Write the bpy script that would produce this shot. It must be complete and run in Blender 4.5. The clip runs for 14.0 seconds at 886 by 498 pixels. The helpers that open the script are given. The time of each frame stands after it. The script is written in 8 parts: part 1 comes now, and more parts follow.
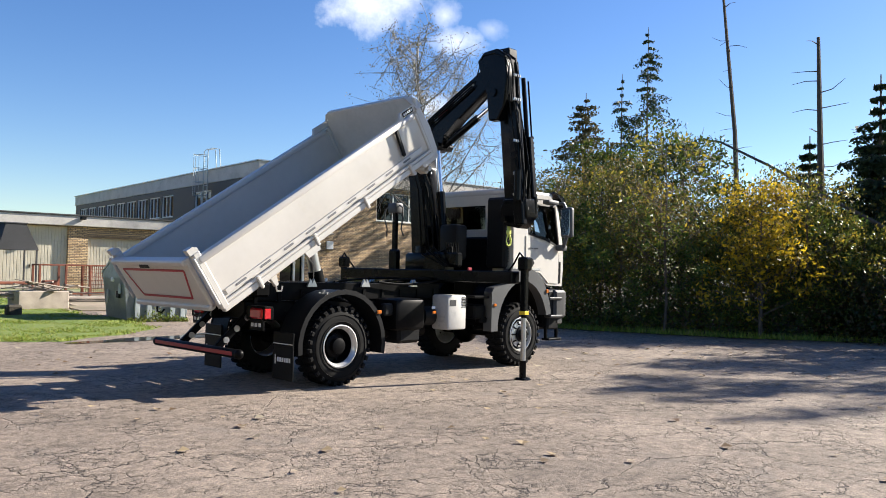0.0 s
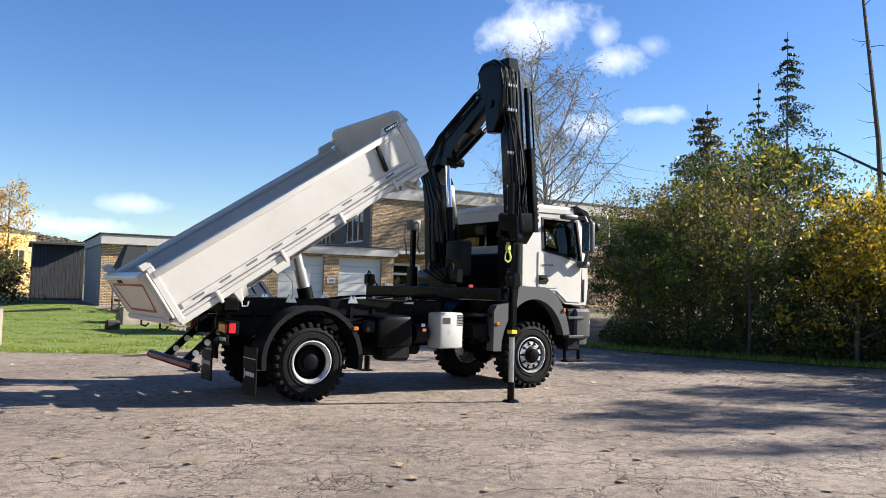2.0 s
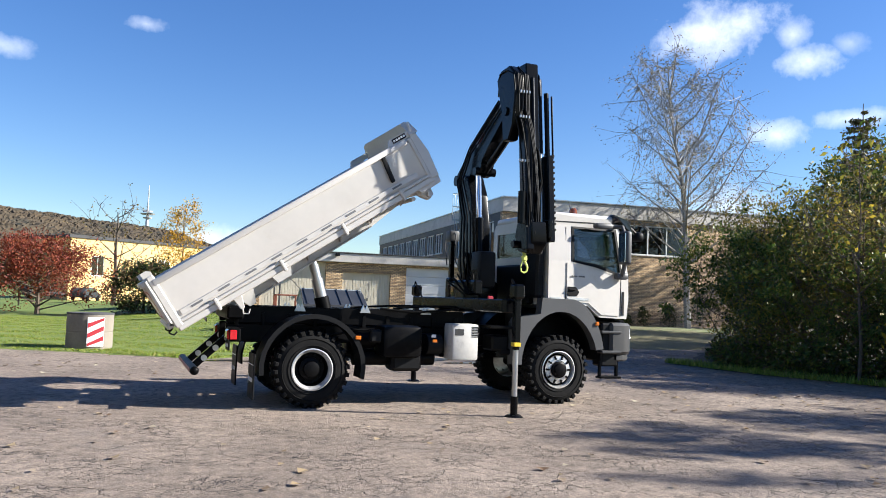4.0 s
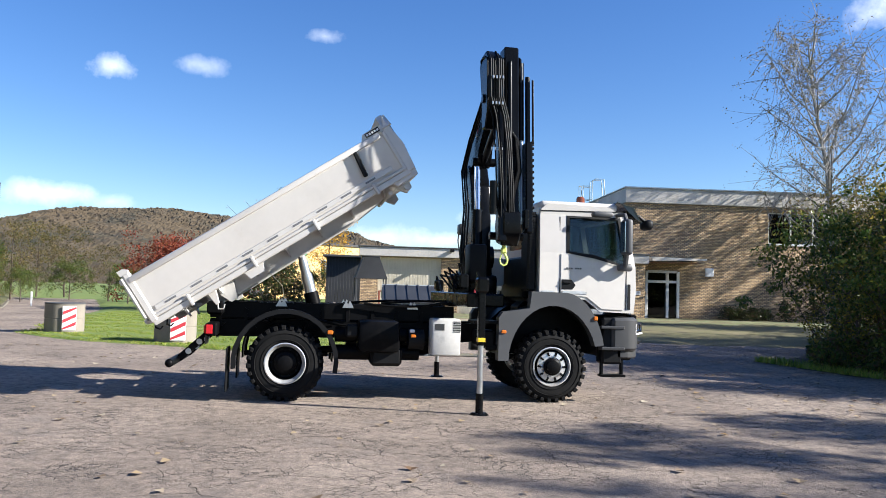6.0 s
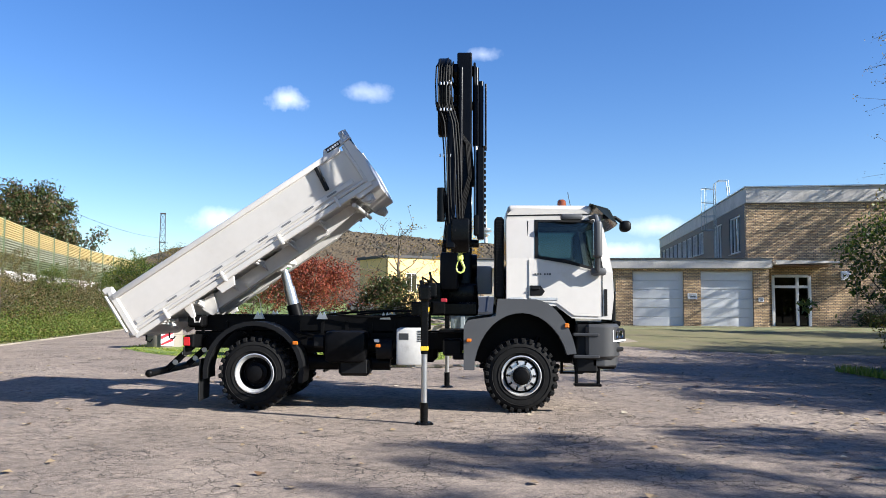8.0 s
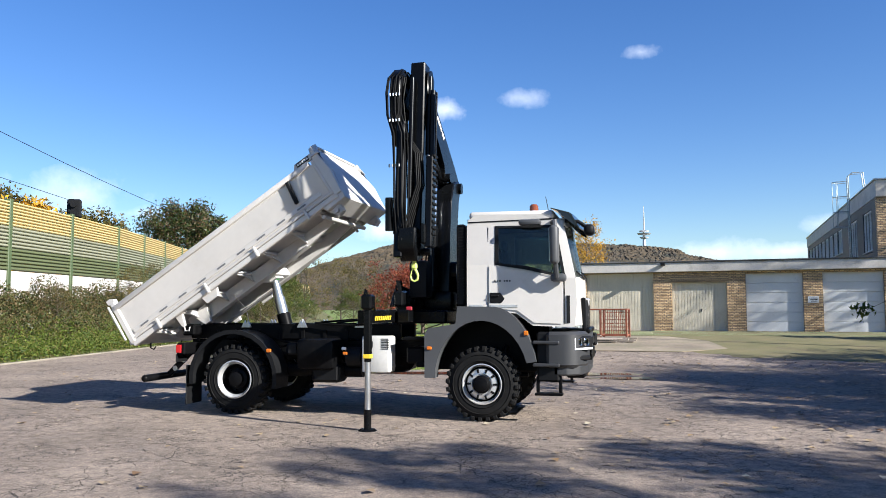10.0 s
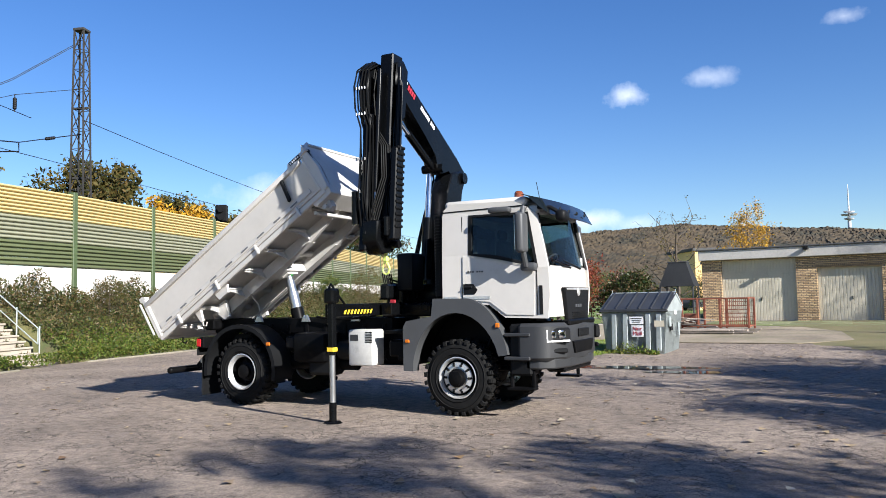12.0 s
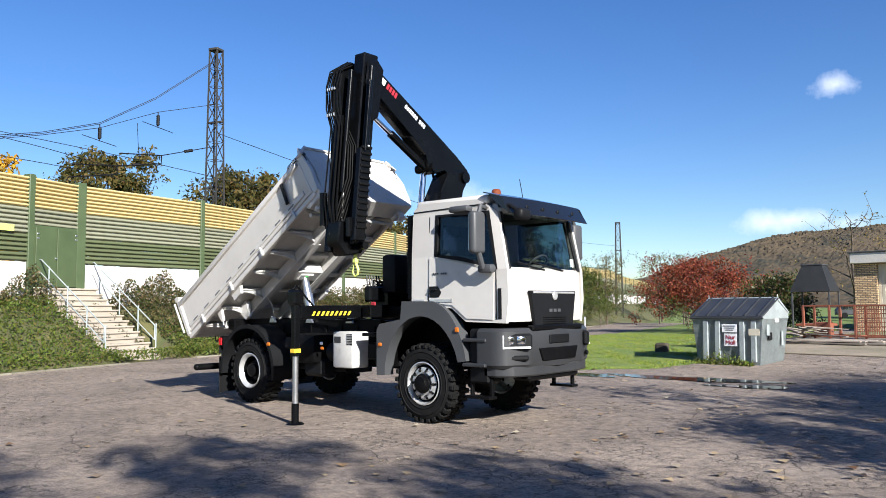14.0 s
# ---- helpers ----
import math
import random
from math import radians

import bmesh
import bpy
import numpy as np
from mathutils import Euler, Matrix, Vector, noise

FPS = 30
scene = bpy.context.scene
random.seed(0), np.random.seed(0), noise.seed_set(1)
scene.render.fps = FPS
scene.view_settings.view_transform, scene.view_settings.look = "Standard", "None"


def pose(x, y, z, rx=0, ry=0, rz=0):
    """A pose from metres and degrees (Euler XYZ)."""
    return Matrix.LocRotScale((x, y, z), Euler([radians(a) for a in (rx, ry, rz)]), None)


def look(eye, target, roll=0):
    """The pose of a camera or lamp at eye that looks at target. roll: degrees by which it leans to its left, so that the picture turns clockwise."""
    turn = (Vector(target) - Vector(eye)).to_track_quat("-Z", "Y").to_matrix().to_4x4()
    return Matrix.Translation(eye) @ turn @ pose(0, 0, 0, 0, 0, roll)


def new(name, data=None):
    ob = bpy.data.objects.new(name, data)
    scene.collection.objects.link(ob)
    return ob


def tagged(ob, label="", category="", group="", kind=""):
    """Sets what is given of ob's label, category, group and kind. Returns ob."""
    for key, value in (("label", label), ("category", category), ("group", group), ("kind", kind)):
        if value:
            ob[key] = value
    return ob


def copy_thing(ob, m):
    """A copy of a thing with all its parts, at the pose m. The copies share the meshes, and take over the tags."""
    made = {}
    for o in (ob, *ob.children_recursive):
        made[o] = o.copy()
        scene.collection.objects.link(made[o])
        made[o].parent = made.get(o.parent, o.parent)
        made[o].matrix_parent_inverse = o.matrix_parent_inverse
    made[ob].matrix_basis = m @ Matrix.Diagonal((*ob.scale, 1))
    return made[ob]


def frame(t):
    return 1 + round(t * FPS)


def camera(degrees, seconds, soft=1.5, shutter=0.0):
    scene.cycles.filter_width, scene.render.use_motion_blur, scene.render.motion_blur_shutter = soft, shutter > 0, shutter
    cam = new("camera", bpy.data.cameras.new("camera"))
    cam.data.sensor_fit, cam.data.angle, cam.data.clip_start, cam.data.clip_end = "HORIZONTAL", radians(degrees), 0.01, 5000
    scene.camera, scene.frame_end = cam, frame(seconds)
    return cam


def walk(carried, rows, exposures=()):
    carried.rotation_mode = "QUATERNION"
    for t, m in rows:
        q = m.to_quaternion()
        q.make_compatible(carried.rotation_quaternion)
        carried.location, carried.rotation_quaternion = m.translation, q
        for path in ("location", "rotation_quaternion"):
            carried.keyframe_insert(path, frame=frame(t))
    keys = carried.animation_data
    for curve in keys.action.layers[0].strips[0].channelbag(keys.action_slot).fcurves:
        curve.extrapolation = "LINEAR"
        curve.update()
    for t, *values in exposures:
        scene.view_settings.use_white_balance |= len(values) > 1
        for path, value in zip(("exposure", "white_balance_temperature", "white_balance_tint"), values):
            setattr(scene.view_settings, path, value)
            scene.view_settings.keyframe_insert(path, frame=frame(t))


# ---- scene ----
cam = camera(58.6, 14.0, soft=0.9)
PATH = [
    (0, (-7.268, -10.108, 1.697), (-5.826, -8.723, 1.753), 1.3),
    (0.5, (-6.653, -10.567, 1.679), (-5.29, -9.105, 1.755), 1.3),
    (1, (-6.026, -11.005, 1.698), (-4.739, -9.477, 1.783), 1.2),
    (1.5, (-5.458, -11.308, 1.708), (-4.249, -9.717, 1.795), 1.2),
    (2, (-5.011, -11.641, 1.679), (-3.876, -9.997, 1.781), 1.5),
    (2.5, (-4.503, -11.765, 1.663), (-3.454, -10.066, 1.782), 2.0),
    (3, (-4.004, -12.178, 1.685), (-3.044, -10.428, 1.813), 2.2),
    (3.5, (-3.353, -12.44, 1.69), (-2.496, -10.637, 1.815), 2.2),
    (4, (-2.703, -12.769, 1.699), (-1.953, -10.919, 1.824), 2.1),
    (4.2, (-2.411, -12.826, 1.729), (-1.706, -10.959, 1.854), 2.1),
    (6.3, (0.765, -13.423, 1.769), (1.036, -11.444, 1.869), 1.5),
    (6.5, (1.087, -13.458, 1.732), (1.314, -11.474, 1.833), 1.4),
    (7, (1.906, -13.612, 1.742), (2.025, -11.618, 1.852), 1.0),
    (7.5, (2.678, -13.54, 1.764), (2.69, -11.543, 1.88), 0.8),
    (8, (3.461, -13.541, 1.745), (3.382, -11.547, 1.874), 0.3),
    (8.2, (3.756, -13.515, 1.736), (3.644, -11.523, 1.867), 0.3),
    (10.3, (7.006, -13.054, 1.783), (6.458, -11.136, 1.927), -0.3),
    (10.5, (7.297, -12.953, 1.757), (6.7, -11.049, 1.9), -0.3),
    (11, (8.047, -12.686, 1.757), (7.336, -10.821, 1.888), -0.4),
    (11.5, (8.757, -12.285, 1.745), (7.94, -10.464, 1.872), -0.8),
    (12, (9.499, -11.86, 1.735), (8.59, -10.083, 1.866), -1.2),
    (12.5, (10.209, -11.411, 1.686), (9.212, -9.683, 1.823), -1.2),
    (13, (10.927, -10.949, 1.654), (9.832, -9.282, 1.797), -1.1),
    (13.5, (11.507, -10.364, 1.691), (10.31, -8.768, 1.836), -0.9),
    (14, (11.961, -9.739, 1.683), (10.667, -8.222, 1.829), -0.5),
]
EXPOSURES = [(0, 1.5, 6450, 10), (3, 1.5, 6200, 10), (7.5, 1.5, 5950, 10), (11, 1.31, 5950, 10), (14, 1.22, 5950, 10)]
walk(cam, [(t, look(eye, target, roll)) for t, eye, target, roll in PATH], EXPOSURES)

# ---- world, sun ----
SUN_AZ, SUN_EL = 109.5, 28.5        # clockwise from +y, degrees


def sky():
    w = bpy.data.worlds.new("sky")
    scene.world = w
    w.use_nodes = True
    nt = w.node_tree
    nt.nodes.clear()
    N, L = nt.nodes.new, nt.links.new
    out, bg = N("ShaderNodeOutputWorld"), N("ShaderNodeBackground")
    sk = N("ShaderNodeTexSky")
    sk.sky_type, sk.sun_disc = "NISHITA", False
    sk.sun_elevation, sk.sun_rotation = radians(SUN_EL), radians(SUN_AZ)
    sk.air_density, sk.dust_density, sk.ozone_density, sk.altitude = 1.0, 0.3, 2.6, 200
    hsv = N("ShaderNodeHueSaturation")
    hsv.inputs["Saturation"].default_value = 1.25
    hsv.inputs["Hue"].default_value = 0.512
    hsv.inputs["Value"].default_value = 1.0
    L(sk.outputs[0], hsv.inputs["Color"])
    tc = N("ShaderNodeTexCoord")

    def math_node(op, a, b=None, c=None, clamp=False):
        n = N("ShaderNodeMath")
        n.operation, n.use_clamp = op, clamp
        for i, v in enumerate((a, b, c)):
            if v is None:
                continue
            if isinstance(v, (int, float)):
                n.inputs[i].default_value = v
            else:
                L(v, n.inputs[i])
        return n.outputs[0]

    def dot(v):
        n = N("ShaderNodeVectorMath")
        n.operation = "DOT_PRODUCT"
        L(tc.outputs["Generated"], n.inputs[0])
        n.inputs[1].default_value = v
        return n.outputs["Value"]

    nz = N("ShaderNodeTexNoise")
    nz.inputs["Scale"].default_value, nz.inputs["Detail"].default_value = 22.0, 7.0
    nz.inputs["Roughness"].default_value = 0.62
    L(tc.outputs["Generated"], nz.inputs["Vector"])
    nb = N("ShaderNodeTexNoise")
    nb.inputs["Scale"].default_value, nb.inputs["Detail"].default_value = 7.0, 3.0
    L(tc.outputs["Generated"], nb.inputs["Vector"])
    wob = math_node("MULTIPLY_ADD", nz.outputs["Fac"], 2.3, -1.15)
    wob = math_node("ADD", wob, math_node("MULTIPLY_ADD", nb.outputs["Fac"], 0.8, -0.4))
    # direction, half width, half height, thickness
    clouds = [((.612, .72, .318), .075, .036, 1.0), ((.70, .655, .280), .036, .022, .8), ((.683, .663, .31), .022, .018, .6), ((.735, .63, .300), .02, .014, .35),
              ((.693, .692, .204), .034, .018, .75), ((.74, .636, .217), .042, .012, .7), ((-.228, .943, .243), .027, .016, .85), ((-.135, .957, .256), .03, .013, .5),
              ((.010, .953, .301), .028, .010, .5), ((-.283, .954, .097), .052, .014, .8), ((-.623, .771, .13), .075, .03, .55), ((-.56, .82, .11), .04, .012, .6),
              ((.094, .994, .063), .075, .018, .75), ((-.304, .948, .095), .044, .015, .75), ((-.227, .97, .091), .03, .011, .6), ((.169, .984, .062), .07, .012, .7),
              ((.66, .74, .12), .06, .03, .6), ((.22, .96, .09), .05, .012, .55), ((.3, -.9, .4), .3, .1, .7), ((-.9, -.2, .45), .25, .1, .7)]
    total = None
    for c, w_, h_, k in clouds:
        c = Vector(c).normalized()
        r = c.cross((0, 0, 1)).normalized()
        u = r.cross(c)
        a = dot(tuple(r / w_))
        b = dot(tuple(u / h_))
        d2 = math_node("ADD", math_node("MULTIPLY", a, a), math_node("MULTIPLY", b, b))
        m = math_node("SUBTRACT", 1.0, math_node("SQRT", d2))
        m = math_node("ADD", m, wob)
        m = math_node("MULTIPLY", m, k * .8, clamp=True)
        m = math_node("MULTIPLY", m, math_node("GREATER_THAN", dot(tuple(c)), 0.3))
        near = math_node("LESS_THAN", d2, 5.0)
        m = math_node("MULTIPLY", m, near)
        total = m if total is None else math_node("MAXIMUM", total, m)
    total = math_node("MULTIPLY", math_node("SMOOTH_MIN", total, 1.0, 0.2), 0.92)
    mix = N("ShaderNodeMix")
    mix.data_type = "RGBA"
    L(total, mix.inputs["Factor"])
    L(hsv.outputs[0], mix.inputs["A"])
    mix.inputs["B"].default_value = (9.4, 9.5, 9.9, 1)
    L(mix.outputs["Result"], bg.inputs["Color"])
    bg.inputs["Strength"].default_value = 0.0605
    L(bg.outputs[0], out.inputs[0])


sky()
sun_data = bpy.data.lights.new("sun", "SUN")
sun_data.energy, sun_data.angle, sun_data.color = 5.0, radians(0.55), (1.0, 0.925, 0.81)
sun_dir = Vector((math.sin(radians(SUN_AZ)) * math.cos(radians(SUN_EL)), math.cos(radians(SUN_AZ)) * math.cos(radians(SUN_EL)), math.sin(radians(SUN_EL))))
sun = new("sun", sun_data)
sun.matrix_world = look(sun_dir * 60, (0, 0, 0))


# ---- materials ----
def surf(name, col, rough=0.5, metal=0.0, var=0.12, scale=2.0, fine=30.0, bump=0.1, col2=None, dirt=0.0, dirtcol=(.12, .1, .08), coat=0.0, rand=0.0, spec=0.5, fine_var=0.5, stretch=None):
    """A painted or natural surface: two scales of noise in colour, roughness and relief."""
    m = bpy.data.materials.new(name)
    m.use_nodes = True
    nt = m.node_tree
    N, L = nt.nodes.new, nt.links.new
    p = nt.nodes["Principled BSDF"]
    tc = N("ShaderNodeTexCoord")
    vec = tc.outputs["Object"]
    if stretch:
        mp = N("ShaderNodeMapping")
        mp.inputs["Scale"].default_value = stretch
        L(vec, mp.inputs["Vector"])
        vec = mp.outputs[0]

    def noise_node(s, d=4.0):
        n = N("ShaderNodeTexNoise")
        n.inputs["Scale"].default_value, n.inputs["Detail"].default_value = s, d
        L(vec, n.inputs["Vector"])
        return n.outputs["Fac"]

    big, small = noise_node(scale), noise_node(fine, 3)
    add = N("ShaderNodeMath")
    add.operation = "MULTIPLY_ADD"
    L(small, add.inputs[0])
    add.inputs[1].default_value = fine_var
    L(big, add.inputs[2])
    ramp = N("ShaderNodeValToRGB")
    c2 = col2 or tuple(min(1, c * (1 + var)) for c in col)
    c1 = col if col2 else tuple(c * (1 - var) for c in col)
    e = ramp.color_ramp.elements
    e[0].position, e[0].color = 0.35 + fine_var * .35, (*c1, 1)
    e[1].position, e[1].color = 0.65 + fine_var * .6, (*c2, 1)
    L(add.outputs[0], ramp.inputs[0])
    colour = ramp.outputs[0]
    if dirt:
        dn = N("ShaderNodeTexNoise")
        dn.inputs["Scale"].default_value, dn.inputs["Detail"].default_value, dn.inputs["Roughness"].default_value = scale * 1.7, 8.0, 0.7
        L(vec, dn.inputs["Vector"])
        dr = N("ShaderNodeMapRange")
        dr.inputs["From Min"].default_value, dr.inputs["From Max"].default_value = 0.62 - dirt * .25, 0.85
        L(dn.outputs["Fac"], dr.inputs["Value"])
        mx = N("ShaderNodeMix")
        mx.data_type = "RGBA"
        L(dr.outputs[0], mx.inputs["Factor"])
        L(colour, mx.inputs["A"])
        mx.inputs["B"].default_value = (*dirtcol, 1)
        colour = mx.outputs["Result"]
    if rand:
        oi = N("ShaderNodeObjectInfo")
        hs = N("ShaderNodeHueSaturation")
        mr = N("ShaderNodeMapRange")
        mr.inputs["To Min"].default_value, mr.inputs["To Max"].default_value = 1 - rand, 1 + rand
        L(oi.outputs["Random"], mr.inputs["Value"])
        L(mr.outputs[0], hs.inputs["Value"])
        L(colour, hs.inputs["Color"])
        colour = hs.outputs[0]
    L(colour, p.inputs["Base Color"])
    rr = N("ShaderNodeMapRange")
    rr.inputs["To Min"].default_value, rr.inputs["To Max"].default_value = max(0.02, rough - .1), min(1, rough + .12)
    L(big, rr.inputs["Value"])
    L(rr.outputs[0], p.inputs["Roughness"])
    p.inputs["Metallic"].default_value = metal
    p.inputs["Specular IOR Level"].default_value = spec
    p.inputs["Coat Weight"].default_value = coat
    p.inputs["Coat Roughness"].default_value = 0.08
    if bump:
        b = N("ShaderNodeBump")
        b.inputs["Strength"].default_value, b.inputs["Distance"].default_value = bump, 0.02
        L(small, b.inputs["Height"])
        L(b.outputs[0], p.inputs["Normal"])
    return m


def leaf_mat(name, cols, trans=0.35, rough=0.6):
    """Leaves: one colour of a row for each leaf, with light passing through."""
    m = bpy.data.materials.new(name)
    m.use_nodes = True
    nt = m.node_tree
    N, L = nt.nodes.new, nt.links.new
    p = nt.nodes["Principled BSDF"]
    g = N("ShaderNodeNewGeometry")
    ramp = N("ShaderNodeValToRGB")
    e = ramp.color_ramp.elements
    while len(e) < len(cols):
        e.new(0.5)
    for i, c in enumerate(cols):
        e[i].position, e[i].color = i / max(1, len(cols) - 1), (*c, 1)
    L(g.outputs["Random Per Island"], ramp.inputs[0])
    oi = N("ShaderNodeObjectInfo")
    hs = N("ShaderNodeHueSaturation")
    mr = N("ShaderNodeMapRange")
    mr.inputs["To Min"].default_value, mr.inputs["To Max"].default_value = 0.75, 1.25
    L(oi.outputs["Random"], mr.inputs["Value"])
    L(mr.outputs[0], hs.inputs["Value"])
    L(ramp.outputs[0], hs.inputs["Color"])
    L(hs.outputs[0], p.inputs["Base Color"])
    p.inputs["Roughness"].default_value = rough
    p.inputs["Specular IOR Level"].default_value = 0.3
    t = N("ShaderNodeBsdfTranslucent")
    L(hs.outputs[0], t.inputs["Color"])
    mx = N("ShaderNodeMixShader")
    mx.inputs[0].default_value = trans
    L(p.outputs[0], mx.inputs[1])
    L(t.outputs[0], mx.inputs[2])
    L(mx.outputs[0], nt.nodes["Material Output"].inputs["Surface"])
    return m


def brick_mat(name, c1, c2, mortar):
    m = bpy.data.materials.new(name)
    m.use_nodes = True
    nt = m.node_tree
    N, L = nt.nodes.new, nt.links.new
    p = nt.nodes["Principled BSDF"]
    tc, geo = N("ShaderNodeTexCoord"), N("ShaderNodeNewGeometry")
    sep = N("ShaderNodeSeparateXYZ")
    L(tc.outputs["Object"], sep.inputs[0])
    ad = N("ShaderNodeMath")
    ad.operation = "ADD"
    L(sep.outputs[0], ad.inputs[0])
    L(sep.outputs[1], ad.inputs[1])
    cb = N("ShaderNodeCombineXYZ")
    L(ad.outputs[0], cb.inputs[0])
    L(sep.outputs[2], cb.inputs[1])
    br = N("ShaderNodeTexBrick")
    br.inputs["Scale"].default_value = 1.0
    br.inputs["Brick Width"].default_value, br.inputs["Row Height"].default_value = 0.215, 0.078
    br.inputs["Mortar Size"].default_value, br.inputs["Mortar Smooth"].default_value = 0.014, 0.2
    br.inputs["Color1"].default_value, br.inputs["Color2"].default_value = (*c1, 1), (*c2, 1)
    br.inputs["Mortar"].default_value = (*mortar, 1)
    L(cb.outputs[0], br.inputs["Vector"])
    nz = N("ShaderNodeTexNoise")
    nz.inputs["Scale"].default_value, nz.inputs["Detail"].default_value = 0.9, 6
    L(tc.outputs["Object"], nz.inputs["Vector"])
    hs = N("ShaderNodeHueSaturation")
    mr = N("ShaderNodeMapRange")
    mr.inputs["To Min"].default_value, mr.inputs["To Max"].default_value = 0.65, 1.35
    L(nz.outputs["Fac"], mr.inputs["Value"])
    L(mr.outputs[0], hs.inputs["Value"])
    L(br.outputs["Color"], hs.inputs["Color"])
    L(hs.outputs[0], p.inputs["Base Color"])
    p.inputs["Roughness"].default_value = 0.85
    b = N("ShaderNodeBump")
    b.inputs["Strength"].default_value, b.inputs["Distance"].default_value, b.invert = 0.8, 0.012, True
    L(br.outputs["Fac"], b.inputs["Height"])
    L(b.outputs[0], p.inputs["Normal"])
    return m


def asphalt_mat():
    """Old sun-bleached asphalt: stone grain, stains, a net of cracks."""
    m = bpy.data.materials.new("asphalt")
    m.use_nodes = True
    nt = m.node_tree
    N, L = nt.nodes.new, nt.links.new
    p = nt.nodes["Principled BSDF"]
    tc = N("ShaderNodeTexCoord")
    vec = tc.outputs["Object"]

    def noise_node(s, d=4.0, r=0.5):
        n = N("ShaderNodeTexNoise")
        n.inputs["Scale"].default_value, n.inputs["Detail"].default_value, n.inputs["Roughness"].default_value = s, d, r
        L(vec, n.inputs["Vector"])
        return n

    def ramp(src, stops):
        r = N("ShaderNodeValToRGB")
        e = r.color_ramp.elements
        while len(e) < len(stops):
            e.new(0.5)
        for i, (q, c) in enumerate(stops):
            e[i].position, e[i].color = q, (*c, 1) if len(c) == 3 else c
        L(src, r.inputs[0])
        return r.outputs[0]

    def mix(f, a, b, kind="MIX"):
        n = N("ShaderNodeMix")
        n.data_type, n.blend_type = "RGBA", kind
        for key, v in (("Factor", f), ("A", a), ("B", b)):
            if isinstance(v, (int, float, tuple)):
                n.inputs[key].default_value = v
            else:
                L(v, n.inputs[key])
        return n.outputs["Result"]

    base = ramp(noise_node(0.35, 6, .6).outputs["Fac"], [(.3, (.165, .134, .109)), (.5, (.242, .196, .159)), (.72, (.315, .259, .21))])
    grain = ramp(noise_node(38, 6, .8).outputs["Fac"], [(.3, (.4, .4, .4)), (.5, (1, 1, 1)), (.72, (1.6, 1.56, 1.5))])
    col = mix(1.0, base, grain, "MULTIPLY")
    blot = ramp(noise_node(7, 6, .7).outputs["Fac"], [(.32, (.55, .54, .53)), (.5, (1, 1, 1)), (.7, (1.4, 1.37, 1.33))])
    col = mix(1.0, col, blot, "MULTIPLY")
    vg = N("ShaderNodeTexVoronoi")
    vg.inputs["Scale"].default_value = 70
    L(vec, vg.inputs["Vector"])
    stones = ramp(vg.outputs["Distance"], [(.0, (1.25, 1.22, 1.18)), (.5, (.8, .8, .8))])
    col = mix(0.6, col, stones, "MULTIPLY")
    stain = ramp(noise_node(.9, 7, .65).outputs["Fac"], [(.56, (0, 0, 0)), (.72, (1, 1, 1))])
    col = mix(mix(1.0, stain, (.55, .55, .55, 1), "MULTIPLY"), col, (.14, .122, .11, 1))
    damp = ramp(noise_node(3.2, 5, .6).outputs["Fac"], [(.62, (0, 0, 0)), (.67, (1, 1, 1))])
    where = ramp(noise_node(.22, 2).outputs["Fac"], [(.45, (0, 0, 0)), (.6, (1, 1, 1))])
    col = mix(mix(1.0, mix(1.0, damp, where, "MULTIPLY"), (.6, .6, .6, 1), "MULTIPLY"), col, (.07, .06, .052, 1))
    # crack net: distorted cells at two sizes, shown in patches only
    dist = noise_node(1.1, 5, .6)
    off = N("ShaderNodeVectorMath")
    off.operation = "MULTIPLY_ADD"
    L(dist.outputs["Color"], off.inputs[0])
    off.inputs[1].default_value = (.9, .9, .9)
    L(vec, off.inputs[2])
    masks = None
    for s, w, lo, hi in ((.62, .006, .44, .57), (2.3, .016, .48, .6), (6.0, .04, .48, .6)):
        v = N("ShaderNodeTexVoronoi")
        v.feature = "DISTANCE_TO_EDGE"
        v.inputs["Scale"].default_value = s
        L(off.outputs[0], v.inputs["Vector"])
        line = ramp(v.outputs["Distance"], [(0, (1, 1, 1)), (w * .35, (1, 1, 1)), (w, (0, 0, 0))])
        where = ramp(noise_node(.45 + s * .12, 3).outputs["Fac"], [(lo, (0, 0, 0)), (hi, (1, 1, 1))])
        k = mix(1.0, line, where, "MULTIPLY")
        masks = k if masks is None else mix(1.0, masks, k, "LIGHTEN")
    col = mix(mix(1.0, masks, (.8, .8, .8, 1), "MULTIPLY"), col, (.03, .027, .025, 1))
    L(col, p.inputs["Base Color"])
    p.inputs["Roughness"].default_value = 0.86
    p.inputs["Specular IOR Level"].default_value = 0.35
    b1 = N("ShaderNodeBump")
    b1.inputs["Strength"].default_value, b1.inputs["Distance"].default_value = .5, .012
    L(grain, b1.inputs["Height"])
    b2 = N("ShaderNodeBump")
    b2.invert = True
    b2.inputs["Strength"].default_value, b2.inputs["Distance"].default_value = .8, .02
    L(masks, b2.inputs["Height"])
    L(b1.outputs[0], b2.inputs["Normal"])
    L(b2.outputs[0], p.inputs["Normal"])
    return m


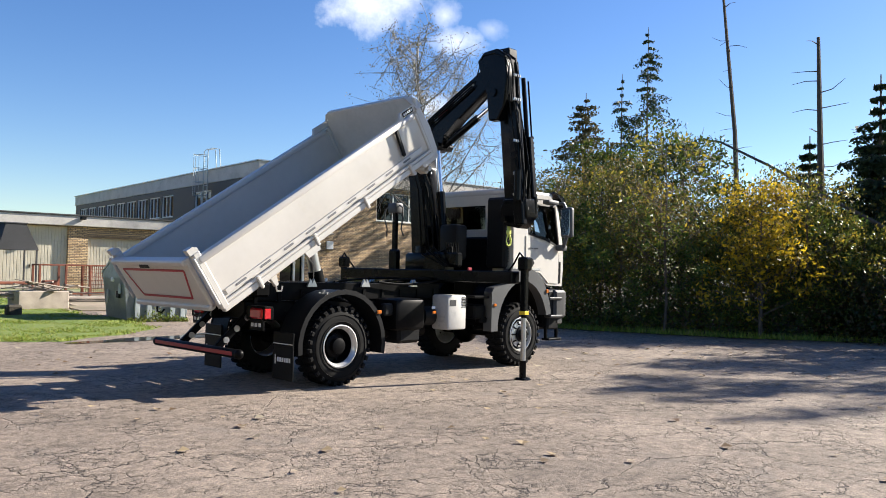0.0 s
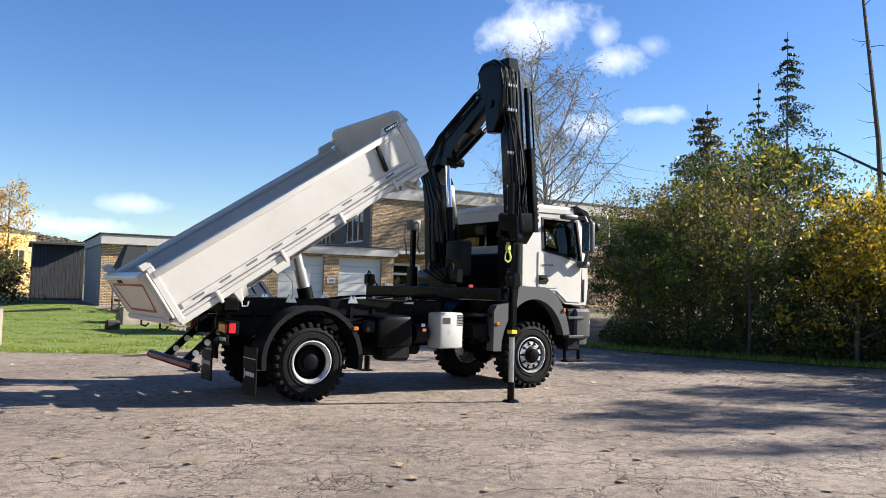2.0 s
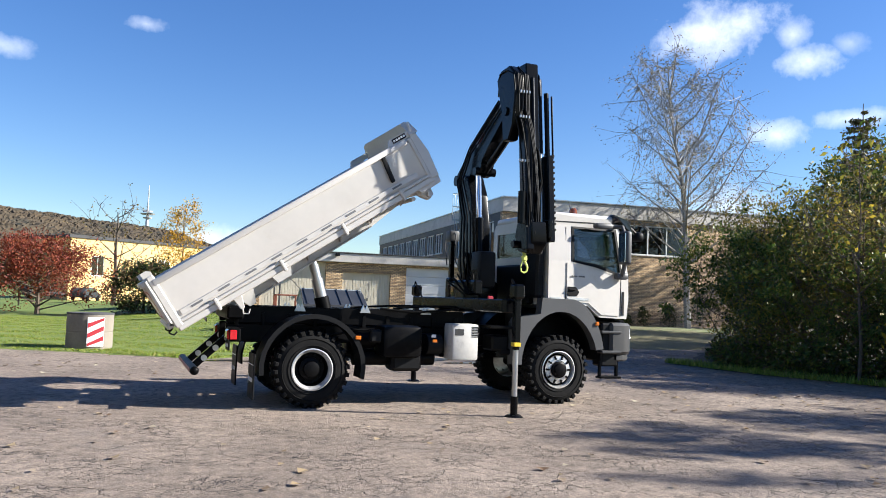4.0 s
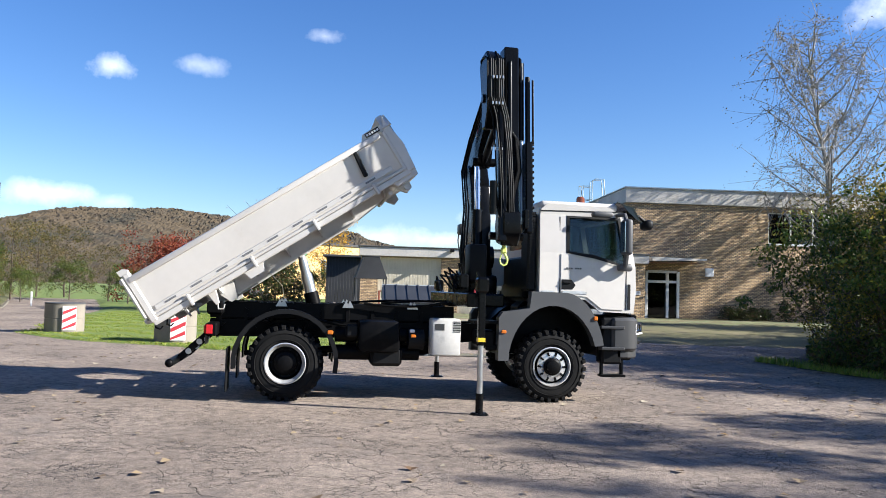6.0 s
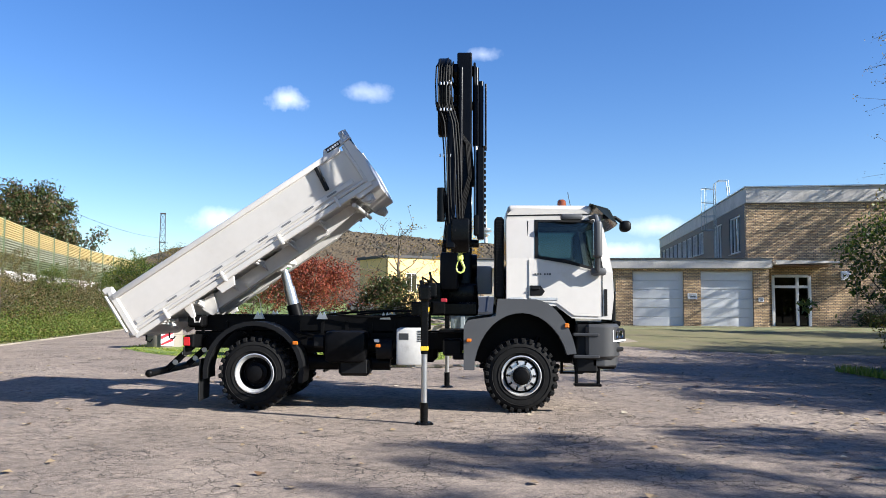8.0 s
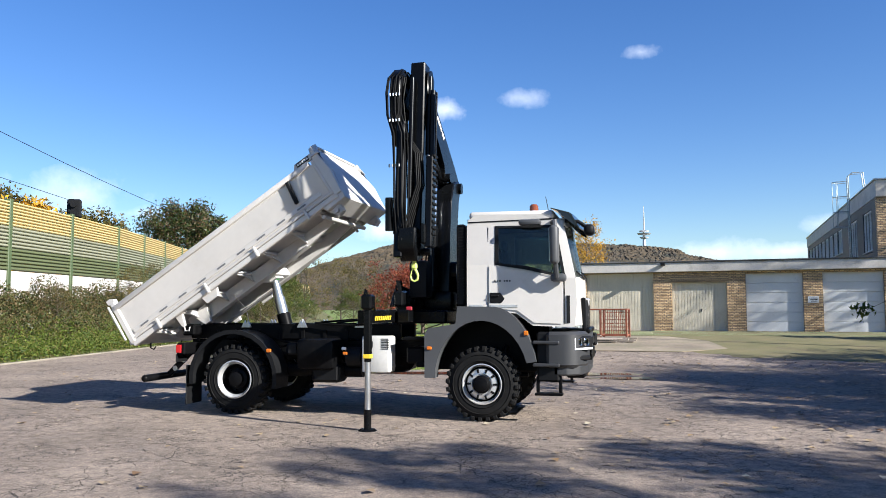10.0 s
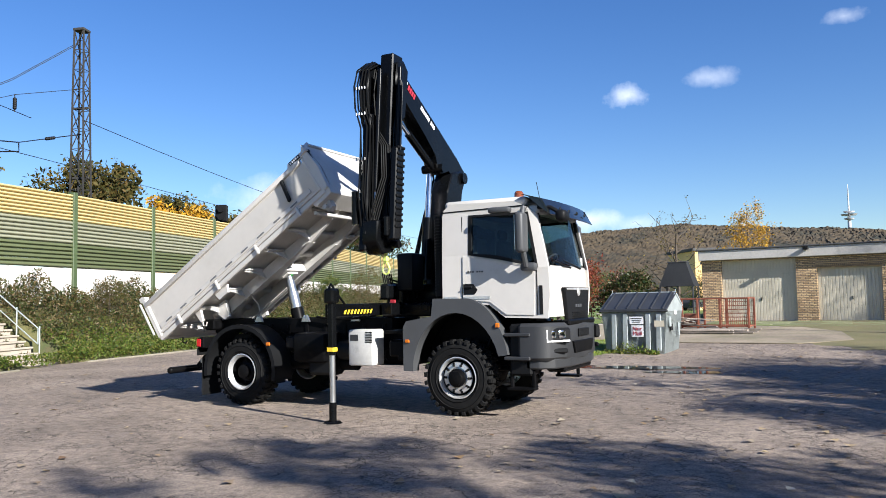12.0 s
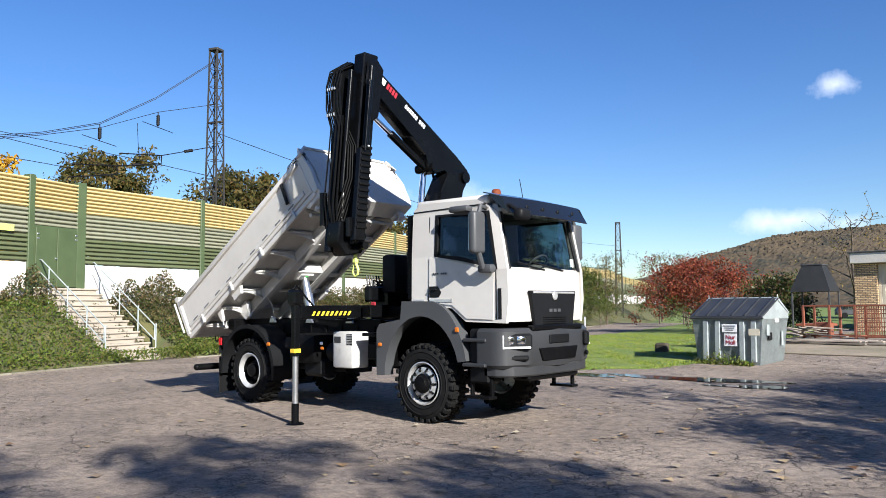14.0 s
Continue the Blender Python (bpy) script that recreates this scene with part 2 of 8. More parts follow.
def glass_mat(name, tint=(.02, .03, .03), rough=0.02, mixed=0.75):
    """A window pane: tinted see-through glass with a mirror sheen."""
    m = bpy.data.materials.new(name)
    m.use_nodes = True
    nt = m.node_tree
    N, L = nt.nodes.new, nt.links.new
    nt.nodes.remove(nt.nodes["Principled BSDF"])
    t, g, mx, fr = N("ShaderNodeBsdfTransparent"), N("ShaderNodeBsdfGlossy"), N("ShaderNodeMixShader"), N("ShaderNodeFresnel")
    t.inputs["Color"].default_value = (*tint, 1)
    g.inputs["Roughness"].default_value = rough
    fr.inputs["IOR"].default_value = 1.0 + mixed
    L(fr.outputs[0], mx.inputs[0])
    L(t.outputs[0], mx.inputs[1])
    L(g.outputs[0], mx.inputs[2])
    L(mx.outputs[0], nt.nodes["Material Output"].inputs["Surface"])
    return m



M = dict(
    asphalt=asphalt_mat(),
    white=surf("white_paint", (.51, .485, .45), .32, var=.05, scale=1.2, fine=8, bump=.015, coat=.25, dirt=.12, dirtcol=(.42, .38, .33)),
    boxin=surf("scuffed_white_paint", (.5, .485, .46), .42, var=.08, scale=1.5, fine=14, bump=.03, dirt=.3, dirtcol=(.4, .38, .35)),
    grey=surf("grey_plastic", (.026, .027, .029), .5, var=.08, fine=120, bump=.06),
    arch=surf("mid_grey_plastic", (.055, .057, .06), .5, var=.08, fine=120, bump=.06),
    dark=surf("dark_plastic", (.008, .0083, .009), .5, var=.15, fine=150, bump=.08, spec=.14),
    black=surf("black_chassis_paint", (.004, .004, .0044), .4, var=.3, scale=3, fine=20, bump=.03, dirt=.12, dirtcol=(.011, .01, .009), spec=.07),
    crane=surf("black_crane_paint", (.003, .0033, .0038), .24, var=.25, scale=2, fine=18, bump=.02, spec=.14),
    hose=surf("black_rubber_hose", (.004, .004, .004), .5, fine=80, bump=.1, spec=.1),
    slot=surf("grey_slot_paint", (.13, .13, .135), .6, bump=.02),
    visor=surf("smoked_visor_plastic", (.008, .009, .011), .12, var=.1, bump=0, spec=.6),
    steel=surf("steel", (.5, .5, .5), .32, metal=.9, var=.1, fine=40, bump=.03),
    chrome=surf("chromed_rod", (.75, .75, .76), .1, metal=1.0, var=.03, bump=0),
    rim=surf("silver_rim_paint", (.62, .62, .61), .32, metal=.6, var=.1, scale=5, fine=30, bump=.02, dirt=.25, dirtcol=(.2, .19, .18)),
    tyre=surf("tyre_rubber", (.009, .009, .009), .78, var=.25, scale=6, fine=60, bump=.15, dirt=.3, dirtcol=(.022, .02, .018), spec=.12),
    red=surf("red_paint", (.32, .02, .03), .4, bump=.02),
    lamp_red=surf("red_lens", (.5, .012, .02), .12, bump=0, coat=.6),
    amber=surf("amber_lens", (.5, .13, .01), .15, bump=0, coat=.6),
    beacon=surf("brown_amber_lens", (.17, .045, .012), .12, bump=0, coat=.6),
    yellow=surf("yellow_paint", (.72, .5, .03), .4, bump=.02),
    lime=surf("lime_yellow_paint", (.6, .68, .16), .4, bump=.03),
    green_pl=surf("green_plastic", (.08, .5, .1), .4, bump=.02),
    letter=surf("white_lettering", (.75, .75, .75), .45, bump=0),
    glass=glass_mat("cab_glass", (.42, .5, .5), .01, .5),
    wglass=glass_mat("window_glass", (.05, .06, .06), .02, .65),
    inter=surf("dark_cab_interior", (.035, .036, .04), .7, fine=60, bump=.05),
    brick=brick_mat("yellow_brown_brick", (.68, .485, .27), (.35, .225, .118), (.14, .11, .085)),
    fascia=surf("weathered_concrete_fascia", (.5, .47, .43), .75, var=.14, scale=.8, fine=14, bump=.1, dirt=.35, dirtcol=(.25, .23, .2)),
    garage=surf("pale_grey_door_paint", (.58, .59, .59), .5, var=.06, scale=.8, fine=12, bump=.03, dirt=.12, dirtcol=(.36, .36, .35)),
    ivory=surf("ivory_door_paint", (.55, .5, .39), .6, var=.08, scale=.9, fine=14, bump=.05, dirt=.25, dirtcol=(.32, .28, .2)),
    slate=surf("dark_cladding", (.04, .042, .045), .6, var=.2, fine=20, bump=.06),
    render=surf("grey_plaster", (.3, .3, .29), .8, var=.12, scale=1, fine=20, bump=.1),
    frame=surf("white_window_frame", (.7, .7, .68), .45, bump=.02),
    wood=surf("brown_wood_boards", (.22, .11, .05), .6, var=.25, scale=3, fine=30, bump=.15, stretch=(1, 8, 8)),
    roofing=surf("dark_roof_felt", (.06, .06, .062), .9, fine=30, bump=.2),
    boxgrey=surf("pale_grey_box", (.5, .49, .46), .55, var=.1, fine=20, bump=.05, dirt=.2, dirtcol=(.22, .21, .2)),
    galv=surf("galvanised_steel", (.36, .4, .4), .45, metal=.35, var=.14, scale=2.2, fine=12, bump=.04, dirt=.35, dirtcol=(.22, .24, .23)),
    lid=surf("black_plastic_lid", (.03, .032, .036), .45, var=.2, fine=40, bump=.05),
    rust=surf("rusty_steel", (.26, .075, .035), .75, var=.3, scale=4, fine=40, bump=.2, col2=(.14, .05, .03)),
    plank=surf("grey_old_wood", (.26, .22, .18), .85, var=.3, scale=3, fine=40, bump=.3, rand=.35),
    concrete=surf("concrete", (.21, .185, .15), .85, var=.15, scale=1.5, fine=25, bump=.25, dirt=.3, dirtcol=(.2, .19, .15)),
    kerbst=surf("dirty_kerb_stone", (.2, .175, .135), .9, var=.25, scale=2, fine=25, bump=.3, dirt=.5, dirtcol=(.1, .095, .05), rand=.2),
    step=surf("pale_concrete_step", (.36, .315, .25), .85, var=.12, scale=1.5, fine=25, bump=.2, dirt=.3, dirtcol=(.26, .24, .19)),
    wallwhite=surf("white_wall_panel", (.55, .525, .49), .8, var=.06, scale=.5, fine=12, bump=.08, dirt=.1, dirtcol=(.5, .46, .4)),
    pan_y=surf("yellow_cassette_paint", (.46, .36, .16), .55, var=.07, scale=.6, fine=10, bump=.02, rand=.06),
    pan_g=surf("grey_green_cassette_paint", (.22, .22, .15), .55, var=.07, scale=.6, fine=10, bump=.02, rand=.06),
    pan_d=surf("dark_green_cassette_paint", (.095, .11, .05), .55, var=.08, scale=.6, fine=10, bump=.02, rand=.06),
    post=surf("green_post_paint", (.06, .085, .035), .5, var=.1, fine=20, bump=.03),
    mast=surf("dark_lattice_steel", (.035, .033, .03), .7, metal=.2, var=.2, fine=20, bump=.1),
    bark=surf("tree_bark", (.085, .065, .048), .9, var=.4, scale=4, fine=30, bump=.5, stretch=(3, 3, 1)),
    birch=surf("birch_bark", (.26, .245, .22), .8, var=.3, scale=5, fine=20, bump=.3, dirt=.6, dirtcol=(.06, .05, .045), stretch=(1, 1, 3)),
    soil=surf("leaf_litter_soil", (.05, .042, .028), .95, var=.5, scale=2, fine=25, bump=.6),
    moss=surf("mossy_soil", (.1, .1, .035), .9, var=.5, scale=.8, fine=25, bump=.6, dirt=.5, dirtcol=(.13, .105, .07), col2=(.16, .135, .06)),
    turf=surf("turf", (.08, .14, .02), .9, var=.4, scale=1.2, fine=30, bump=.6, col2=(.15, .18, .035)),
    bank=surf("weedy_bank_soil", (.05, .062, .018), .95, var=.5, scale=1.6, fine=22, bump=.7, col2=(.11, .1, .035), dirt=.5, dirtcol=(.07, .05, .028)),
    paver=surf("mossy_paving", (.2, .18, .12), .9, var=.3, scale=.7, fine=18, bump=.3, col2=(.12, .16, .045), rand=.2),
    slab=surf("pale_concrete_slab", (.24, .195, .14), .9, var=.3, scale=.5, fine=9, bump=.2, dirt=.7, dirtcol=(.13, .13, .06)),
    sandst=surf("ochre_plaster", (.72, .48, .2), .85, var=.06, scale=.6, fine=12, bump=.05),
    tower=surf("pale_tower_concrete", (.55, .55, .56), .7, bump=.02),
)


# ---- mesh helpers ----
def put(name, bm, material, label="", category="", group="", kind=""):
    """A bmesh as one top-level thing."""
    me = bpy.data.meshes.new(name)
    bmesh.ops.recalc_face_normals(bm, faces=bm.faces)
    bm.to_mesh(me)
    bm.free()
    for q in me.polygons:
        q.use_smooth = True
    me.set_sharp_from_angle(angle=radians(32))
    me.materials.append(material)
    return tagged(new(name, me), label, category, group, kind)


def part(name, bm, material, parent, label=""):
    """A bmesh as one mesh under a thing or under a part."""
    ob = put(name, bm, material, label)
    ob.parent = parent
    return ob


def share(name, me, parent, m, label=""):
    """Another object on a mesh that stands already."""
    ob = new(name, me)
    ob.parent = parent
    ob.matrix_basis = m
    return tagged(ob, label)


def empty(name, label, category, m=None, group="", kind=""):
    ob = new(name)
    if m is not None:
        ob.matrix_basis = m
    return tagged(ob, label, category, group, kind)


def bx(bm, c, s, bev=0.0, m=None, seg=1):
    """A box of centre c and size s, its edges bevelled."""
    mt = Matrix.Translation(c) @ Matrix.Diagonal((*s, 1))
    if m is not None:
        mt = m @ mt
    r = bmesh.ops.create_cube(bm, size=1, matrix=mt)
    if bev:
        es = list({e for v in r["verts"] for e in v.link_edges})
        bmesh.ops.bevel(bm, geom=es, offset=bev, segments=seg, affect="EDGES", profile=0.5)
    return bm


def pr(bm, pts, a, b, plane="xz", bev=0.0):
    """A polygon in a plane, extruded along the third axis from a to b."""
    def at(p, d):
        return {"xz": (p[0], d, p[1]), "yz": (d, p[0], p[1]), "xy": (p[0], p[1], d)}[plane]
    lo = [bm.verts.new(at(p, a)) for p in pts]
    hi = [bm.verts.new(at(p, b)) for p in pts]
    n = len(pts)
    fs = [bm.faces.new(lo), bm.faces.new(hi[::-1])]
    fs += [bm.faces.new((lo[i], hi[i], hi[(i + 1) % n], lo[(i + 1) % n])) for i in range(n)]
    if bev:
        es = list({e for f in fs for e in f.edges})
        bmesh.ops.bevel(bm, geom=es, offset=bev, segments=1, affect="EDGES", profile=0.5)
    return bm


def cy(bm, p0, p1, r, r2=None, n=14):
    p0, p1 = Vector(p0), Vector(p1)
    d = p1 - p0
    m = Matrix.Translation((p0 + p1) / 2) @ d.to_track_quat("Z", "Y").to_matrix().to_4x4()
    bmesh.ops.create_cone(bm, cap_ends=True, segments=n, radius1=r, radius2=r if r2 is None else r2, depth=d.length, matrix=m)
    return bm


def tube(bm, pts, r, n=6, r2=None):
    """A round tube along a line of points, tapering from r to r2."""
    pts = [Vector(p) for p in pts]
    rings = []
    for i, p in enumerate(pts):
        t = (pts[min(i + 1, len(pts) - 1)] - pts[max(i - 1, 0)]).normalized()
        a = t.orthogonal().normalized() if i == 0 else (rings[-1][1] - t * rings[-1][1].dot(t)).normalized()
        b = t.cross(a)
        rad = r if r2 is None else r + (r2 - r) * i / (len(pts) - 1)
        rings.append(([bm.verts.new(p + rad * (math.cos(k * 6.2832 / n) * a + math.sin(k * 6.2832 / n) * b)) for k in range(n)], a))
    for (u, _), (v, _) in zip(rings, rings[1:]):
        for k in range(n):
            bm.faces.new((u[k], u[(k + 1) % n], v[(k + 1) % n], v[k]))
    bm.faces.new(rings[0][0][::-1])
    bm.faces.new(rings[-1][0])
    return bm


def curve_pts(p0, p1, sag, n=8):
    p0, p1 = Vector(p0), Vector(p1)
    return [p0.lerp(p1, i / n) - Vector((0, 0, sag * 4 * (i / n) * (1 - i / n))) for i in range(n + 1)]


def lathe(bm, prof, n=40, m=None):
    """A profile of (radius, along) turned round the y axis."""
    m = m or Matrix()
    rings = [[bm.verts.new(m @ Vector((r * math.cos(k * 6.2832 / n), a, r * math.sin(k * 6.2832 / n)))) for k in range(n)] for r, a in prof]
    for u, v in zip(rings, rings[1:]):
        for k in range(n):
            bm.faces.new((u[k], u[(k + 1) % n], v[(k + 1) % n], v[k]))
    return bm


def raw(name, verts, faces, material, label="", category="", group="", kind="", parent=None, smooth=False):
    me = bpy.data.meshes.new(name)
    me.from_pydata([tuple(map(float, v)) for v in verts] if not isinstance(verts, np.ndarray) else verts.tolist(), [], faces if not isinstance(faces, np.ndarray) else faces.tolist())
    if smooth:
        for q in me.polygons:
            q.use_smooth = True
    me.materials.append(material)
    ob = tagged(new(name, me), label, category, group, kind)
    ob.parent = parent
    return ob


def sstep(a, b, v):
    t = np.clip((v - a) / (b - a), 0, 1)
    return t * t * (3 - 2 * t)


# ---- ground ----
KERB_Y = np.array([-60, -8, -1.6, 6, 19, 35, 70, 110, 170.])
KERB_X = np.array([-2, -8.4, -10.3, -12.6, -14.5, -16.8, -28, -43, -68.])
BAR_Y = np.array([-60, -4.5, .1, 3.3, 8.7, 13.8, 18.9, 24.5, 40, 56.4, 82.5, 100, 155, 400.])
BAR_X = np.array([3, -13.7, -15.1, -16.2, -17.1, -18.35, -19.6, -21.1, -26.6, -31.6, -37.9, -46, -66, -150.])
LEVEL = 0.45        # the ground before the building


def base_h(x, y):
    """The yard: level, rising gently to the building."""
    return LEVEL * sstep(9, 25, y) * sstep(-4, 4, x + 2)


def kerb_x(y):
    return np.interp(y, KERB_Y, KERB_X)


def bar_x(y):
    return np.interp(y, BAR_Y, BAR_X)


def rough(x, y, s, seed=0.0):
    """Smooth pseudo-random relief from a few waves."""
    return (np.sin(x * s + 1.3 + seed) * np.cos(y * s * 1.17 - .7 + seed) + .6 * np.sin(x * s * 2.3 + y * s * 1.9 + seed * 2) + .35 * np.cos(x * s * 5.1 - y * s * 4.3 + seed) + .2 * np.sin(x * s * 9.7 + y * s * 11 + seed)) / 2.15


def field(name, x0, x1, y0, y1, step, fn, material, label, category, kind="structure"):
    """A height field over a rectangle."""
    nx, ny = int((x1 - x0) / step) + 1, int((y1 - y0) / step) + 1
    X, Y = np.meshgrid(np.linspace(x0, x1, nx), np.linspace(y0, y1, ny), indexing="ij")
    Z = fn(X, Y)
    V = np.stack([X, Y, Z], -1).reshape(-1, 3)
    i = (np.arange(nx - 1)[:, None] * ny + np.arange(ny - 1)[None]).reshape(-1)
    F = np.stack([i, i + ny, i + ny + 1, i + 1], -1)
    return raw(name, V, F, material, label, category, kind=kind, smooth=True)


def grass_mask(x, y):
    """Above 0 on the grass plot behind the truck."""
    n = .35 * rough(x, y, 1.1)
    front = y - np.interp(x, [-12, -8.3, -6.9, -5.4, -3, -.7, 1.0, 3.2], [15, 13.2, 11.3, 10.4, 8.7, 7.3, 8.2, 10.3])
    left = x - np.interp(y, [10, 13, 20, 35, 60], [-7.5, -8.5, -9.6, -11.5, -18])
    right = np.interp(y, [6, 11, 16, 26, 60], [2.2, 3.0, 2.7, 2.2, 2.0]) - x
    return np.minimum(np.minimum(front, left), right) + n


def wood_mask(x, y):
    """Above 0 on the floor of the thicket."""
    n = .5 * rough(x, y, .8, 2.0)
    edge = x - np.interp(y, [-40, -12, -4, -.7, 3, 6.5, 9, 14, 22, 60], [20, 19, 16.4, 14.2, 12.8, 12.4, 15.2, 19.5, 26, 36])
    return edge + n


def bank_frac(x, y):
    k, b = kerb_x(y), bar_x(y)
    return (k - x) / (k - b)


def bank_h(x, y):
    f = bank_frac(x, y)
    lx = -(x + 12.75) * .951 - (y - 3.85) * .309
    ly = (x + 12.75) * .309 - (y - 3.85) * .951
    cut = (np.abs(ly + .2) < 1.4) & (lx > -.3) & (lx < 5)
    return np.where(cut, -.3, 0) + np.where(cut & (lx < 2.2), -.5, 0) - .12 + .22 * sstep(-.02, .05, f) + 1.75 * sstep(.05, .85, f) + .12 * rough(x, y, 1.4) * sstep(.05, .4, f)


bm = bmesh.new()
bmesh.ops.create_grid(bm, x_segments=40, y_segments=40, size=2500)
for v in bm.verts:
    v.co.z = -.3
put("ground", bm, M["turf"], "distant green ground sheet reaching the horizon", "ground", kind="structure")
field("yard", -70, 42, -60, 60, .6, lambda x, y: base_h(x, y) + 0.006 * rough(x, y, .7) * sstep(3, 12, np.abs(x - 2) + np.abs(y)), M["asphalt"], "old bleached cracked asphalt yard with fallen leaves", "asphalt")


def moss_mask(x, y):
    """Above 0 on the mossy strip before the buildings."""
    n = .6 * rough(x, y, .6) + .3 * rough(x, y, 2.2, 1.0)
    return np.minimum(y - np.interp(x, [6, 10, 16, 26], [17.5, 12.6, 11.4, 12.5]), np.minimum(x - 6.5, 27 - x)) + n


field("mossy_strip", 5, 29, 10, 34, .3, lambda x, y: base_h(x, y) - .06 + .085 * sstep(-.3, 1.2, moss_mask(x, y)) + .012 * rough(x, y, 2), M["moss"], "mossy sparse grass strip before the brick building", "grass")
field("grass_plot", -22, 5, 6, 62, .25, lambda x, y: base_h(x, y) - .06 + .11 * sstep(-.3, .5, grass_mask(x, y)) + .03 * rough(x, y, 2) * (grass_mask(x, y) > .2), M["turf"], "short sunlit green lawn beside the yard", "lawn")
field("wood_floor", 10, 70, -40, 60, .5, lambda x, y: base_h(x, y) * .6 - .08 + .2 * sstep(-.4, 1.2, wood_mask(x, y)) + .9 * sstep(3, 20, wood_mask(x, y)), M["soil"], "dark soil with leaf litter under the thicket", "soil")
field("embankment", -75, 2, -60, 160, .7, lambda x, y: bank_h(x, y) - 1.0 * (bank_frac(x, y) < -.08), M["bank"], "green overgrown embankment below the noise barrier", "embankment")


def paving():
    """Rows of mossy paving before the garages, and a pale slab."""
    th = empty("paving", "mossy green paving stones before the garages", "paving", kind="structure")
    rng = random.Random(4)
    bm = bmesh.new()
    bx(bm, (0, 0, 0), (1.17, .57, .08), .012)
    stone = put("paving_stone", bm, M["paver"]).data
    bpy.data.objects.remove(bpy.data.objects["paving_stone"])
    k = 0
    for r in range(9):
        for c in range(25):
            x = 4.2 + c * 1.2 + (r % 2) * .6
            y = 28.45 - .107 * (x - 3.05) - r * .6
            if x > 32:
                continue
            share("paving_stone", stone, th, Matrix.Translation((x, y, float(base_h(np.array(x), np.array(y))) - .022 + rng.uniform(0, .012))) @ Matrix.Rotation(-.113 + rng.uniform(-.01, .01), 4, "Z"))
    bm = bmesh.new()
    pr(bm, [(2.9, 15.5), (8, 15.2), (9.6, 16.4), (9.2, 19.6), (7.8, 21.8), (5, 22.4), (3, 22.2)], 0, .02, "xy")
    bmesh.ops.subdivide_edges(bm, edges=bm.edges[:], cuts=3, use_grid_fill=True)
    bmesh.ops.triangulate(bm, faces=bm.faces[:])
    for v in bm.verts:
        v.co.z += float(base_h(np.array(v.co.x), np.array(v.co.y))) + .015
    put("concrete_slab", bm, M["slab"], "pale tan concrete slab strip before the paving", "slab", kind="structure")


paving()


def kerb():
    th = empty("kerb", "low pale stone kerb along the embankment", "kerb", kind="structure")
    bm = bmesh.new()
    bx(bm, (0, 0, 0), (.14, .98, .26), .02)
    me = put("kerb_stone", bm, M["kerbst"]).data
    bpy.data.objects.remove(bpy.data.objects["kerb_stone"])
    y = -6.0
    while y < 48:
        x, x2 = float(kerb_x(y)), float(kerb_x(y + .9))
        a = math.atan2(x - x2, .9)
        if not 1.8 < y < 4.9:
            share("kerb_stone", me, th, Matrix.Translation(((x + x2) / 2 + .1, y + .45, -.085)) @ Matrix.Rotation(a, 4, "Z"))
        y += .97


kerb()


# ---- buildings ----
BLD = Matrix.Translation((3.05, 28.95, LEVEL)) @ Matrix.Rotation(-.107, 4, "Z")
OFFICE = BLD @ Matrix.Diagonal((1.07, 1.07, 1.07, 1))


def wall_with_holes(bm, s0, s1, z0, z1, y0, y1, holes):
    """A wall along x from s0 to s1, with openings (a, b, low, high)."""
    cuts = sorted({s0, s1, *[h[0] for h in holes], *[h[1] for h in holes]})
    for a, b in zip(cuts, cuts[1:]):
        hs = sorted([h for h in holes if h[0] <= a + 1e-6 and h[1] >= b - 1e-6], key=lambda h: h[2])
        z = z0
        for h in hs:
            if h[2] > z + 1e-4:
                bx(bm, ((a + b) / 2, (y0 + y1) / 2, (z + h[2]) / 2), (b - a, y1 - y0, h[2] - z))
            z = h[3]
        if z1 > z + 1e-4:
            bx(bm, ((a + b) / 2, (y0 + y1) / 2, (z + z1) / 2), (b - a, y1 - y0, z1 - z))
    bmesh.ops.remove_doubles(bm, verts=bm.verts, dist=1e-5)
    return bm


def sectional_door(parent, a, b, h, material, label, vertical=False):
    bm = bmesh.new()
    if vertical:
        d = part("garage_door", bx(bm, ((a + b) / 2, .2, h / 2), (b - a, .04, h)), material, parent, label)
        n = int((b - a) / .14)
        for i in range(n):
            bm = bmesh.new()
            x = a + (i + .5) * (b - a) / n
            part("door_board", bx(bm, (x, .172, h / 2), ((b - a) / n - .02, .025, h - .04), .006), material, d)
        bm = bmesh.new()
        part("door_handle", bx(bm, ((a + b) / 2 + .1, .145, 1.05), (.04, .04, .16), .01), M["dark"], d, "dark door handle")
    else:
        bm = bmesh.new()
        bx(bm, ((a + b) / 2, .22, h / 2), (b - a, .03, h))
        d = part("garage_door", bm, material, parent, label)
        n = 6
        for i in range(n):
            bm = bmesh.new()
            bx(bm, ((a + b) / 2, .19, (i + .5) * h / n), (b - a - .03, .04, h / n - .025), .01)
            part("door_panel", bm, material, d)


